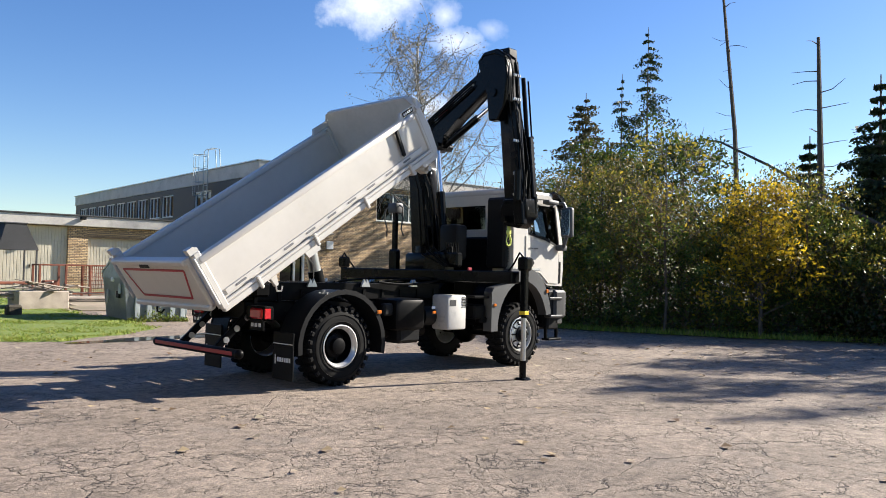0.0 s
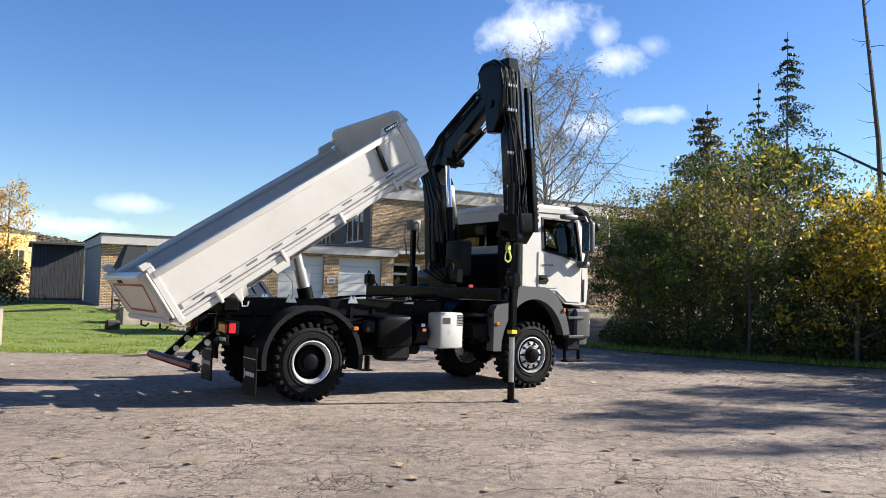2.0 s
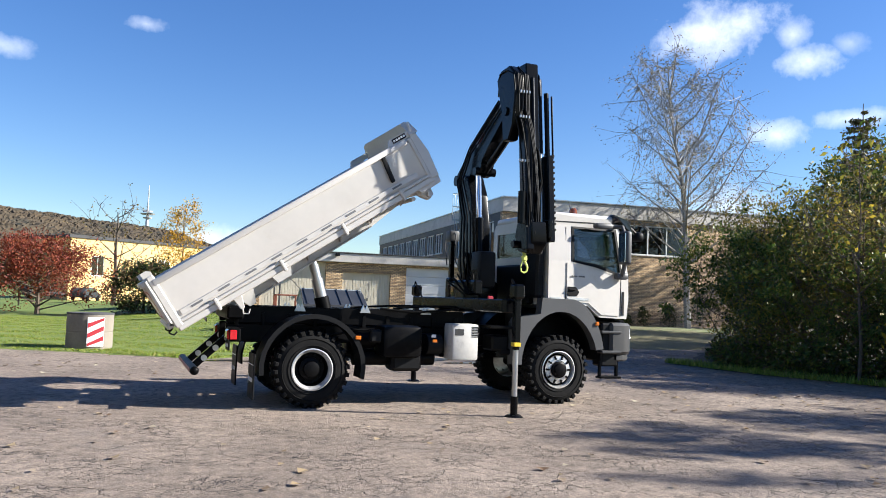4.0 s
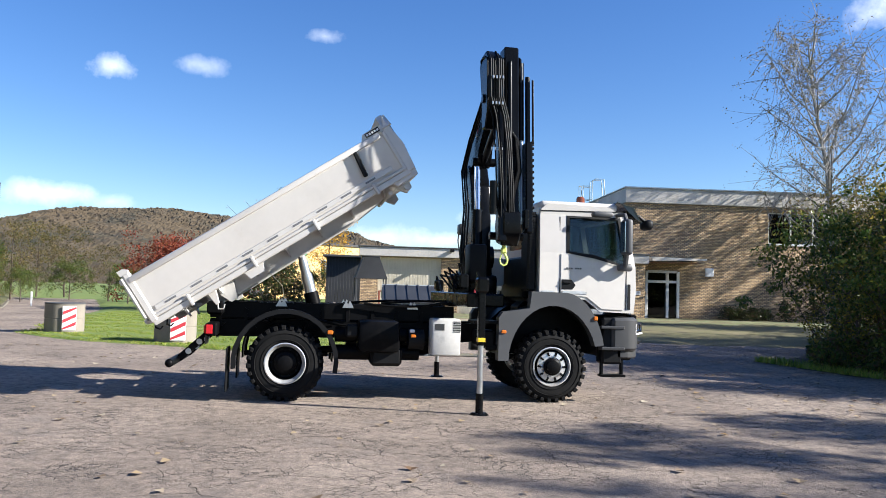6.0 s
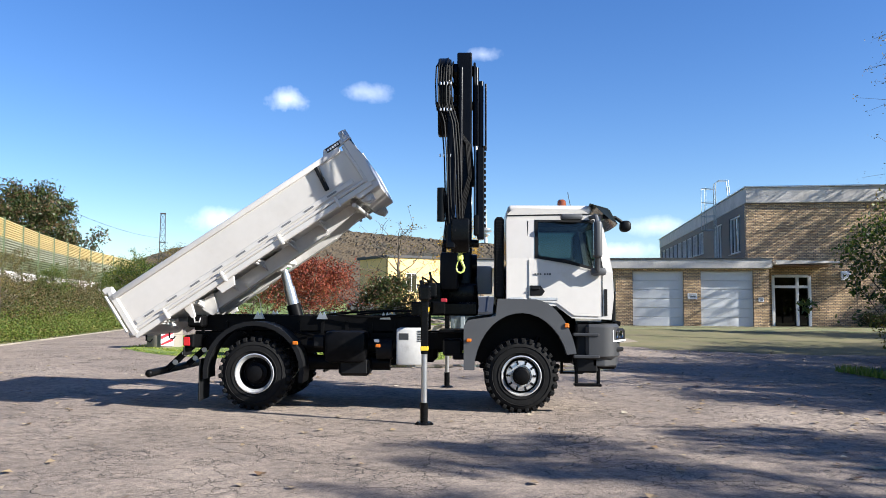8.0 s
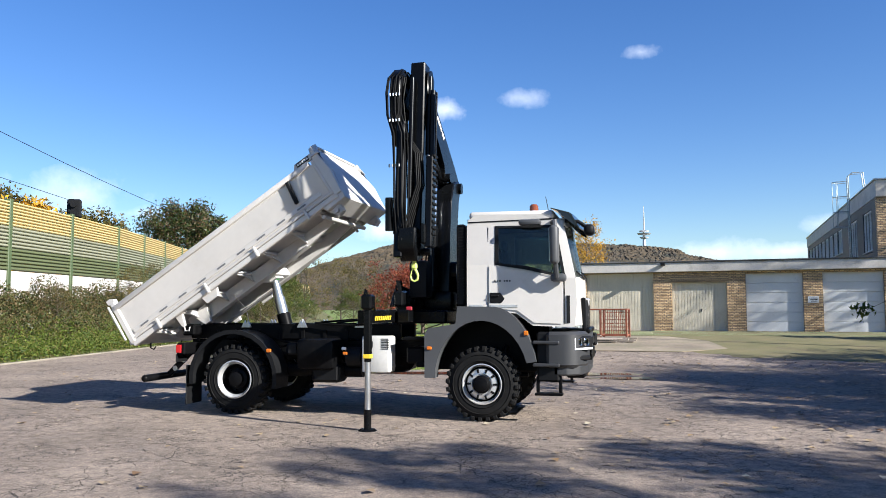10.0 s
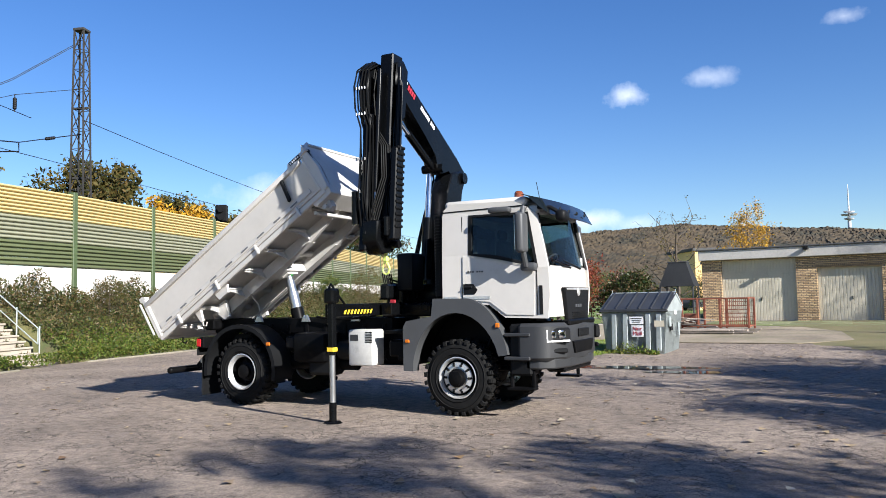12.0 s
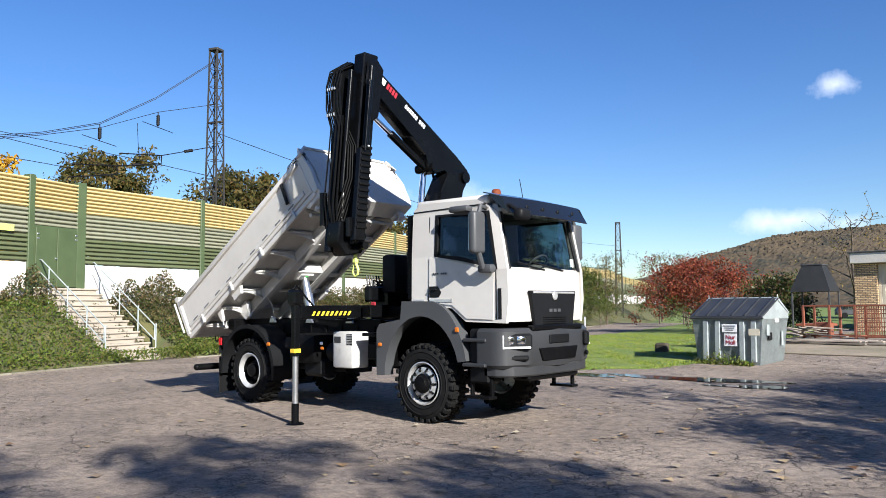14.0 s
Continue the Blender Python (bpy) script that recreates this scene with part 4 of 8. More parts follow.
def wheel_parts():
    """One wheel, its outer face to -y, as tyre, rim, hub and a nut."""
    made = {}
    R, Wd = .575, .36
    for kind in ("front", "rear"):
        h = Wd / 2
        bm = bmesh.new()
        lathe(bm, [(.30, -h + .03), (.34, -h - .005), (.42, -h - .015), (.5, -h + .0), (.535, -h + .03), (.552, -h + .07), (.552, h - .07), (.535, h - .03), (.5, h), (.42, h + .01), (.33, h), (.30, h - .03), (.30, -h + .03)], 48)
        for rr in (.36, .455):
            lathe(bm, [(rr - .006, -h - .012), (rr, -h - .021), (rr + .006, -h - .012)], 48)
        n = 28
        for i in range(n):
            a = i * 2 * math.pi / n
            for side in (-1, 1):
                aa = a + (math.pi / n if side > 0 else 0)
                m = Matrix.Rotation(-aa, 4, "Y")
                bx(bm, (.562, side * .118, 0), (.034, .115, .068), .006, m)
                bx(bm, (.535, side * .178, 0), (.05, .03, .06), .006, m)
                bx(bm, (.56, side * .03, .03), (.03, .085, .055), .006, m)
        tyre = put("tyre", bm, M["tyre"], "black lugged off-road tyre")
        bm = bmesh.new()
        if kind == "front":
            prof = [(.305, -h + .02), (.315, -h - .008), (.3, -h - .012), (.285, -h + .015), (.272, -h + .06), (.255, -h + .07), (.24, -h + .03), (.225, -h + .012), (.16, -h + .005), (.15, -h + .02), (.0, -h + .02)]
        else:
            prof = [(.305, -h + .02), (.315, -h - .008), (.3, -h - .012), (.287, -h + .015), (.262, -h + .035), (.252, -h + .06)]
        lathe(bm, prof, 48)
        lathe(bm, [(.3, -h + .03), (.29, h - .03), (.31, h - .02)], 32)
        rim = put("rim", bm, M["rim"], "silver steel rim")
        bm = bmesh.new()
        if kind == "front":
            lathe(bm, [(.14, -h), (.14, -h - .03), (.11, -h - .045), (.105, -h - .085), (.05, -h - .1), (.0, -h - .1)], 24)
        else:
            lathe(bm, [(.175, -h + .2), (.17, -h + .12), (.12, -h + .1), (.115, -h + .03), (.07, -h + .015), (.0, -h + .015)], 24)
        hub = put("hub", bm, M["black"], "black hub")
        bm = bmesh.new()
        cy(bm, (0, 0, 0), (0, -.035, 0), .019, .015, 6)
        nuts = put("wheel_nut", bm, M["dark"])
        bm = bmesh.new()
        if kind == "front":
            lathe(bm, [(.268, -h + .052), (.255, -h + .062), (.24, -h + .024)], 40)
            for i in range(10):
                a = (i + .5) * math.pi / 5
                cy(bm, (.218 * math.cos(a), -h + .02, .218 * math.sin(a)), (.218 * math.cos(a), -h + .003, .218 * math.sin(a)), .019, .019, 10)
        else:
            lathe(bm, [(.252, -h + .058), (.246, -h + .15), (.225, -h + .2), (.19, -h + .205), (.0, -h + .21)], 40)
        dish = put("dish", bm, M["black"], "dark wheel dish")
        made[kind] = (tyre, rim, hub, nuts, dish)
    return made


def wheels():
    made = wheel_parts()
    for kind, x in (("rear", 0.0), ("front", 4.2)):
        tyre, rim, hub, nuts, dish = made[kind]
        for side in (-1, 1):
            m = Matrix.Translation((x, side * .93, .573)) @ Matrix.Rotation(0 if side < 0 else math.pi, 4, "Z") @ Matrix.Rotation(.3 * (x + side), 4, "Y")
            w = share("wheel", tyre.data, truck, m, f"black lugged off-road tyre on silver {kind} rim")
            share("rim", rim.data, w, Matrix(), "silver steel rim")
            share("hub", hub.data, w, Matrix(), "black hub")
            yb, rb = (-.175, .19) if kind == "front" else (.02, .21)
            for i in range(10):
                a = (i + .5) * math.pi / 5
                share("wheel_nut", nuts.data, w, Matrix.Translation((rb * math.cos(a), yb, rb * math.sin(a))))
            share("dish", dish.data, w, Matrix(), "dark wheel dish")
        for ob in (tyre, rim, hub, nuts, dish):
            bpy.data.objects.remove(ob)
        bm = bmesh.new()
        cy(bm, (x, -.8, .573), (x, .8, .573), .09)
        bmesh.ops.create_uvsphere(bm, u_segments=16, v_segments=10, radius=.24, matrix=Matrix.Translation((x, .0 if x < 1 else .25, .56)))
        for s in (-1, 1):
            bx(bm, (x, s * .55, .68), (1.3, .09, .08), .02)
            cy(bm, (x + .12, s * .6, .6), (x + .3, s * .5, 1.15), .04)
        part("axle", bm, M["black"], truck)


wheels()


def chassis():
    bm = bmesh.new()
    for s in (-1, 1):
        bx(bm, (2.0, s * .41, 1.07), (6.4, .08, .28), .012)
    for x in (-1.0, -.3, .9, 1.7, 2.5, 3.4, 4.6):
        bx(bm, (x, 0, 1.06), (.1, .78, .22), .01)
    for x in (-.5, .5, 1.4, 2.4):
        cy(bm, (x, -.46, 1.05), (x, .46, 1.05), .03)
    fr = part("chassis_frame", bm, M["black"], truck, "black steel ladder frame")
    bm = bmesh.new()
    for s in (-1, 1):
        bx(bm, (.75, s * .43, 1.35), (3.9, .1, .26), .01)
        for k in range(10):
            bx(bm, (-1.05 + k * .4, s * .49, 1.28), (.06, .02, .2), .004)
    for x in (-1.05, .1, .7, 1.6, 2.4):
        bx(bm, (x, 0, 1.36), (.12, .8, .2), .01)
    bx(bm, (-1.1, 0, 1.38), (.25, 1.5, .2), .03)
    part("tipper_subframe", bm, M["black"], truck)
    # tipping bearings and catches along the subframe
    for x in (-.1, .95, 2.0):
        for s in (-1, 1):
            bm = bmesh.new()
            pr(bm, [(x - .09, 1.42), (x - .03, 1.54), (x, 1.47), (x + .03, 1.54), (x + .09, 1.42)], s * .5, s * .54)
            part("body_rest", bm, M["steel"], truck, "small bright steel body rest")
    # rear end: lamps, plate holder, underrun bar, flaps
    for s in (-1, 1):
        bm = bmesh.new()
        bx(bm, (-1.12, s * .72, 1.06), (.16, .46, .2), .02)
        lb = part("rear_lamp_box", bm, M["black"], truck)
        bm = bmesh.new()
        bx(bm, (-1.21, s * .78, 1.06), (.05, .3, .15), .025)
        bx(bm, (-1.15, s * .955, 1.06), (.1, .02, .14), .008)
        part("rear_lamp", bm, M["lamp_red"], lb, "red rear lamp lens")
        bm = bmesh.new()
        for k in range(3):
            bx(bm, (-1.215, s * .78 - .09 + k * .09, .905), (.012, .05, .05))
        part("emblem_marks", bm, M["letter"], lb, "pale plain emblem marks")
        bm = bmesh.new()
        bx(bm, (-1.2, s * .78, .9), (.02, .34, .14), .006)
        part("plate_holder", bm, M["dark"], lb)
        bm = bmesh.new()
        pr(bm, [(-1.1, 1.15), (-.95, 1.15), (-1.6, .54), (-1.75, .54)], s * .44, s * .5, "xz", .01)
        br = part("underrun_bracket", bm, M["black"], truck, "black bracket with round holes")
        for k in range(3):
            bm = bmesh.new()
            x, z = -1.18 - k * .16, .99 - k * .15
            cy(bm, (x, s * .43, z), (x, s * .51, z), .045, n=12)
            part("bracket_hole", bm, M["steel"], br)
        bm = bmesh.new()
        bx(bm, (-.86, s * .93, .47), (.025, .48, .66), .008)
        fl = part("mud_flap", bm, M["dark"], truck, "black rubber mud flap with pale marks")
        bm = bmesh.new()
        bx(bm, (-.875, s * .93, .64), (.006, .46, .012))
        for k in range(6):
            bx(bm, (-.875, s * .93 - .17 + k * .055, .42), (.006, .036, .06))
        bx(bm, (-.875, s * .93 + .17, .42), (.006, .018, .13), m=None)
        part("flap_marks", bm, M["letter"], fl)
    bm = bmesh.new()
    cy(bm, (-1.68, -1.12, .56), (-1.68, 1.12, .56), .062, n=18)
    for s in (-1, 1):
        bmesh.ops.create_uvsphere(bm, u_segments=14, v_segments=8, radius=.064, matrix=Matrix.Translation((-1.68, s * 1.12, .56)))
    ub = part("underrun_bar", bm, M["black"], truck, "black tubular underrun bar with red band")
    bm = bmesh.new()
    bx(bm, (-1.742, 0, .565), (.006, 2.1, .05))
    part("reflective_band", bm, M["red"], ub, "red reflective band")
    # rear mudguards
    for s in (-1, 1):
        bm = bmesh.new()
        pts = [(.79 * math.cos(a), .6 + .79 * math.sin(a)) for a in [radians(-12 + 12.5 * k) for k in range(17)]]
        inn = [(.765 * math.cos(a), .6 + .765 * math.sin(a)) for a in [radians(-12 + 12.5 * k) for k in range(17)]]
        pr(bm, pts + inn[::-1], s * .7, s * 1.16, "xz")
        rim = [(.80 * math.cos(a), .6 + .8 * math.sin(a)) for a in [radians(-12 + 12.5 * k) for k in range(17)]]
        inn2 = [(.73 * math.cos(a), .6 + .73 * math.sin(a)) for a in [radians(-12 + 12.5 * k) for k in range(17)]]
        pr(bm, rim + inn2[::-1], s * 1.162, s * 1.19, "xz")
        mg = part("mudguard", bm, M["dark"], truck, "black plastic rear mudguard")
        bm = bmesh.new()
        bx(bm, (.66, s * 1.2, 1.06), (.09, .03, .06), .012)
        part("side_marker", bm, M["amber"], mg, "amber side marker lamp")
    # tanks and boxes between the axles, right side
    bm = bmesh.new()
    bx(bm, (1.42, -.83, 1.0), (.66, .55, .5), .08, seg=2)
    part("air_filter_box", bm, M["black"], truck)
    for z in (.72, 1.0):
        bm = bmesh.new()
        cy(bm, (.75, -.62, z), (2.1, -.62, z), .12, n=18)
        part("air_tank", bm, M["black"], truck)
    bm = bmesh.new()
    bx(bm, (1.55, -.75, .68), (.5, .4, .3), .05)
    cy(bm, (1.9, -.8, .95), (2.15, -.8, .95), .16, n=18)
    bx(bm, (1.0, -.98, 1.08), (.2, .12, .2), .03)
    part("battery_box", bm, M["dark"], truck)
    for x, z in ((1.95, 1.02), (1.93, 1.1)):
        bm = bmesh.new()
        bx(bm, (x, -1.09, z), (.08, .02, .05), .01)
        part("side_marker", bm, M["amber"] if z < 1.05 else M["letter"], truck)
    bm = bmesh.new()
    bx(bm, (2.47, -.93, 1.01), (.46, .38, .58), .035, seg=2)
    tk = part("tool_box", bm, M["boxgrey"], truck, "pale grey box with vent slots on the frame")
    for k in range(7):
        bm = bmesh.new()
        bx(bm, (2.64, -1.122, 1.1 + k * .026), (.13, .008, .012))
        part("vent_slot", bm, M["dark"], tk)
    bm = bmesh.new()
    bx(bm, (2.36, -1.122, 1.17), (.15, .006, .1))
    part("warning_label", bm, M["grey"], tk, "grey label with unreadable print")
    bm = bmesh.new()
    bx(bm, (3.12, -.86, 1.0), (.3, .4, .26), .03)
    bx(bm, (3.12, -.86, 1.26), (.42, .5, .05), .01)
    bx(bm, (3.3, -1.0, .86), (.35, .12, .1), .02)
    part("battery_tray", bm, M["black"], truck)
    # left side: fuel tank
    bm = bmesh.new()
    bx(bm, (1.75, .85, .88), (1.5, .6, .6), .1, seg=2)
    part("fuel_tank", bm, M["black"], truck, "black fuel tank")
    # engine, gearbox, prop shaft
    bm = bmesh.new()
    bx(bm, (4.5, 0, 1.2), (1.3, .7, .8), .1)
    cy(bm, (0, 0, .65), (3.8, 0, 1.0), .06)
    bx(bm, (2.6, 0, .9), (.5, .5, .4), .08)
    part("drive_line", bm, M["black"], truck)
    for k, (p0, p1, sg) in enumerate([((-.4, -.5, 1.2), (.7, -.52, 1.12), .1), ((.4, -.52, 1.25), (1.3, -.6, 1.2), .08), ((1.2, -.55, 1.5), (2.6, -.6, 1.55), .06), ((1.5, -.3, 1.5), (2.6, -.4, 1.56), -.02), ((.9, .2, 1.48), (2.5, .3, 1.54), -.03)]):
        bm = bmesh.new()
        tube(bm, curve_pts(p0, p1, sg), .02, 6)
        part("hydraulic_hose", bm, M["hose"], truck)


chassis()

# ---- tipper body, hinged at the rear ----
TILT_BODY = Matrix.Translation((-1.95, 0, 1.15)) @ Matrix.Rotation(radians(-33.4), 4, "Y") @ Matrix.Diagonal((1.03, 1, .96, 1))


def body_part(name, bm, material, parent, label=""):
    bm.transform(TILT_BODY)
    return part(name, bm, material, parent, label)


def tipper():
    ht = .745
    bm = bmesh.new()
    bx(bm, (2.2, 0, .05), (4.36, 2.16, .05))
    tb = body_part("tipper_body", bm, M["boxin"], truck, "raised white steel tipper body")
    for s in (-1, 1):
        # side wall: panel, top rail, lower rail, sloped foot
        bm = bmesh.new()
        pr(bm, [(s * 1.08, .02), (s * 1.13, .12), (s * 1.13, ht - .06), (s * 1.09, ht - .06), (s * 1.09, .12), (s * 1.02, .075)], .06, 4.3, "yz")
        sw = body_part("side_wall", bm, M["white"], tb, "white side wall with dark clip slots")
        bm = bmesh.new()
        bx(bm, (2.14, s * 1.12, ht - .02), (4.2, .13, .1), .025, seg=2)
        body_part("top_rail", bm, M["white"], sw)
        bm = bmesh.new()
        bx(bm, (2.15, s * 1.135, .165), (4.0, .03, .085), .008)
        bx(bm, (2.2, s * 1.142, .06), (4.3, .03, .05), .012)
        bx(bm, (2.2, s * 1.1, -.02), (4.36, .09, .1), .015)
        body_part("lower_rail", bm, M["white"], sw)
        for k in range(9):
            bm = bmesh.new()
            bx(bm, (.4 + k * .42, s * 1.153, .165), (.17, .008, .03), .003)
            body_part("clip_slot", bm, M["slot"], sw)
        for k in range(4):
            bm = bmesh.new()
            bx(bm, (.62 + k * 1.05, s * 1.16, .0), (.05, .05, .2), .012)
            body_part("hinge_clip", bm, M["white"], sw)
        bm = bmesh.new()
        bx(bm, (.05, s * 1.1, .42), (.11, .13, .86), .02)
        pr(bm, [(-.03, .84), (.1, .84), (.1, .89), (.05, .93), (-.04, .93)], s * 1.05, s * 1.15)
        rp = body_part("rear_post", bm, M["white"], tb, "white rear corner post with latch")
        bm = bmesh.new()
        cy(bm, (-.03, s * 1.19, .1), (-.03, s * 1.19, .8), .02)
        bx(bm, (-.03, s * 1.19, .5), (.05, .03, .3), .01)
        body_part("latch_rod", bm, M["boxin"], rp)
        bm = bmesh.new()
        bx(bm, (4.31, s * 1.11, .38), (.06, .09, .74), .015)
        pr(bm, [(4.33, .76), (4.42, .98), (4.5, .42), (4.46, -.02), (4.33, -.02)], s * 1.06, s * 1.15, "xz", .012)
        pr(bm, [(3.95, ht + .025), (4.34, ht + .025), (4.36, ht + .13), (4.02, ht + .13)], s * 1.08, s * 1.13, "xz", .008)
        fp = body_part("front_post", bm, M["white"], tb)
        bm = bmesh.new()
        bx(bm, (3.76, s * 1.17, .47), (.075, .045, .44), .018, m=Matrix.Translation((3.76, 0, .47)) @ Matrix.Rotation(radians(6), 4, "Y") @ Matrix.Translation((-3.76, 0, -.47)))
        body_part("latch_lever", bm, M["dark"], fp, "black latch lever on the side wall")
        bm = bmesh.new()
        cy(bm, (4.45, s * 1.1, .2), (4.45, s * 1.1, .85), .022, n=8)
        for z in (.3, .55, .8):
            bx(bm, (4.44, s * 1.1, z), (.08, .08, .05), .01)
        body_part("spring_bar", bm, M["grey"], fp)
        bm = bmesh.new()
        bx(bm, (4.17, s * 1.134, ht + .08), (.24, .008, .075))
        body_part("maker_plate", bm, M["dark"], fp, "dark plate with pale plain marks")
        bm = bmesh.new()
        for k in range(5):
            bx(bm, (4.08 + k * .045, s * 1.14, ht + .08), (.028, .006, .035))
        body_part("plate_marks", bm, M["letter"], fp)
    # headboard with sloped shoulders
    bm = bmesh.new()
    pr(bm, [(-1.1, 0), (1.1, 0), (1.13, .6), (1.13, .76), (1.06, .82), (1.0, 1.0), (-1.0, 1.0), (-1.06, .82), (-1.13, .76), (-1.13, .6)], 4.34, 4.39, "yz")
    pr(bm, [(4.385, .03), (4.46, .03), (4.5, .42), (4.42, .97), (4.385, .97)], -1.03, 1.03)
    hb = body_part("headboard", bm, M["boxin"], tb, "white steel headboard with bevelled shoulders")
    bm = bmesh.new()
    bx(bm, (4.4, 0, 1.0), (.1, 1.98, .05), .01)
    for s in (-1, 1):
        pr(bm, [(s * .98, .99), (s * 1.02, 1.0), (s * 1.18, .79), (s * 1.14, .78)], 4.34, 4.48, "yz")
    bx(bm, (4.42, 0, .1), (.07, 2.1, .14), .02)
    body_part("headboard_rib", bm, M["white"], hb)
    # tailgate with red outline
    bm = bmesh.new()
    bx(bm, (-.03, 0, .40), (.07, 2.06, .72), .015)
    bx(bm, (-.05, 0, .77), (.12, 2.06, .09), .02)
    bx(bm, (-.05, 0, .06), (.1, 2.06, .08), .015)
    tg = body_part("tailgate", bm, M["white"], tb, "white tailgate with red outline tape")
    bm = bmesh.new()
    for a, b in (((-.86, .64), (.86, .64)), ((.86, .64), (.68, .2)), ((.68, .2), (-.68, .2)), ((-.68, .2), (-.86, .64))):
        p, q = Vector((0, *a)), Vector((0, *b))
        m = Matrix.Translation(Vector((-.069, 0, 0)) + (p + q) / 2) @ Matrix.Rotation(math.atan2(q.z - p.z, q.y - p.y), 4, "X")
        bx(bm, (0, 0, 0), (.005, (q - p).length, .035), 0, m)
    body_part("reflective_outline", bm, M["red"], tg, "dark red reflective outline tape")
    bm = bmesh.new()
    bx(bm, (-.115, .05, .73), (.006, .26, .05))
    body_part("maker_plate", bm, M["dark"], tg)
    for s in (-.5, .5):
        bm = bmesh.new()
        tube(bm, [(-.05, s, .02), (-.1, s, -.06), (-.06, s, -.12), (.0, s, -.1)], .014, 6)
        body_part("chain_hook", bm, M["dark"], tg)
    # underside: two long beams, cross beams, ram cradle, front lugs
    for s in (-1, 1):
        bm = bmesh.new()
        pr(bm, [(.75, -.02), (4.3, -.02), (4.3, -.1), (3.3, -.25), (1.0, -.29), (.75, -.22)], s * .38, s * .45)
        pr(bm, [(.9, -.262), (3.3, -.232), (3.3, -.25), (.9, -.285)], s * .32, s * .51)
        body_part("long_beam", bm, M["boxin"], tb)
    for k in range(7):
        bm = bmesh.new()
        x = .42 + k * .58
        for s in (-1, 1):
            pr(bm, [(s * .46, .02), (s * 1.07, .02), (s * 1.07, -.05), (s * .72, -.09), (s * .46, -.2)], x - .012, x + .012, "yz")
            bx(bm, (x, s * .77, -.03), (.11, .6, .05), .012)
        bx(bm, (x, 0, -.04), (.11, .72, .08), .012)
        body_part("cross_beam", bm, M["boxin"], tb)
    # folded front cross member below the headboard
    bm = bmesh.new()
    pr(bm, [(4.02, -.02), (4.36, -.02), (4.47, .04), (4.45, -.13), (4.08, -.15)], -1.12, 1.12, "xz", .012)
    body_part("front_cross_member", bm, M["boxin"], tb)
    bm = bmesh.new()
    bx(bm, (2.35, 0, -.14), (.3, .7, .22), .02)
    body_part("ram_cradle", bm, M["boxin"], tb)
    bm = bmesh.new()
    body_part("ram_seat", bx(bm, (2.35, 0, -.26), (.16, .3, .04), .01), M["boxin"], tb)
    for s in (-1, 1):
        bm = bmesh.new()
        pr(bm, [(4.0, -.02), (4.3, -.02), (4.28, -.26), (4.18, -.3), (4.1, -.2)], s * .86, s * 1.0)
        cy(bm, (4.2, s * .8, -.22), (4.2, s * 1.08, -.22), .04)
        body_part("pivot_lug", bm, M["boxin"], tb)
        bm = bmesh.new()
        pr(bm, [(.9, -.02), (1.25, -.02), (1.15, -.34), (1.05, -.34)], s * .5, s * .58)
        body_part("hinge_lug", bm, M["boxin"], tb)
        bm = bmesh.new()
        pr(bm, [(1.45, -.02), (1.8, -.02), (1.72, -.2), (1.5, -.2)], s * 1.0, s * 1.06)
        body_part("side_lug", bm, M["boxin"], tb)
    bm = bmesh.new()
    cy(bm, (3.95, -1.0, -.16), (3.95, 1.0, -.16), .035)
    body_part("pivot_shaft", bm, M["boxin"], tb)
    bm = bmesh.new()
    pr(bm, [(.84, -.02), (1.0, -.02), (.93, -.27), (.87, -.27)], -1.0, -.94, "xz", .01)
    tube(bm, [(.9, -.97, -.26), (.87, -.97, -.34), (.93, -.97, -.38), (.98, -.97, -.33)], .012, 6)
    body_part("side_latch", bm, M["white"], tb)
    # telescopic ram, bright stages
    p0, p1 = Vector((.42, 0, 1.4)), TILT_BODY @ Vector((2.33, 0, -.2))
    rm = None
    for k, (a, b, r) in enumerate(((0, .28, .12), (.2, .6, .095), (.55, .85, .078), (.82, 1.0, .062))):
        bm = bmesh.new()
        cy(bm, p0.lerp(p1, a), p0.lerp(p1, b), r, n=20)
        if rm is None:
            rm = part("tipping_ram", bm, M["black"], truck, "telescopic tipping ram with bright stages")
        else:
            part("ram_stage", bm, M["steel"], rm, "bright steel stage")
    bm = bmesh.new()
    bmesh.ops.create_uvsphere(bm, u_segments=16, v_segments=8, radius=.095, matrix=Matrix.Translation(p0.lerp(p1, .97)) @ Matrix.Diagonal((1, 1, .4, 1)))
    part("ram_cap", bm, M["green_pl"], rm, "bright green ram cap")
    bm = bmesh.new()
    tube(bm, [tuple(TILT_BODY @ Vector((1.75, -.55, -.2))), (-.1, -.55, 1.75), (-.05, -.5, 1.45)], .008, 5)
    part("safety_cable", bm, M["ivory"], truck)


tipper()


# ---- cab ----
def cab_part(name, bm, material, parent, label=""):
    return part(name, warp(bm), material, parent, label)


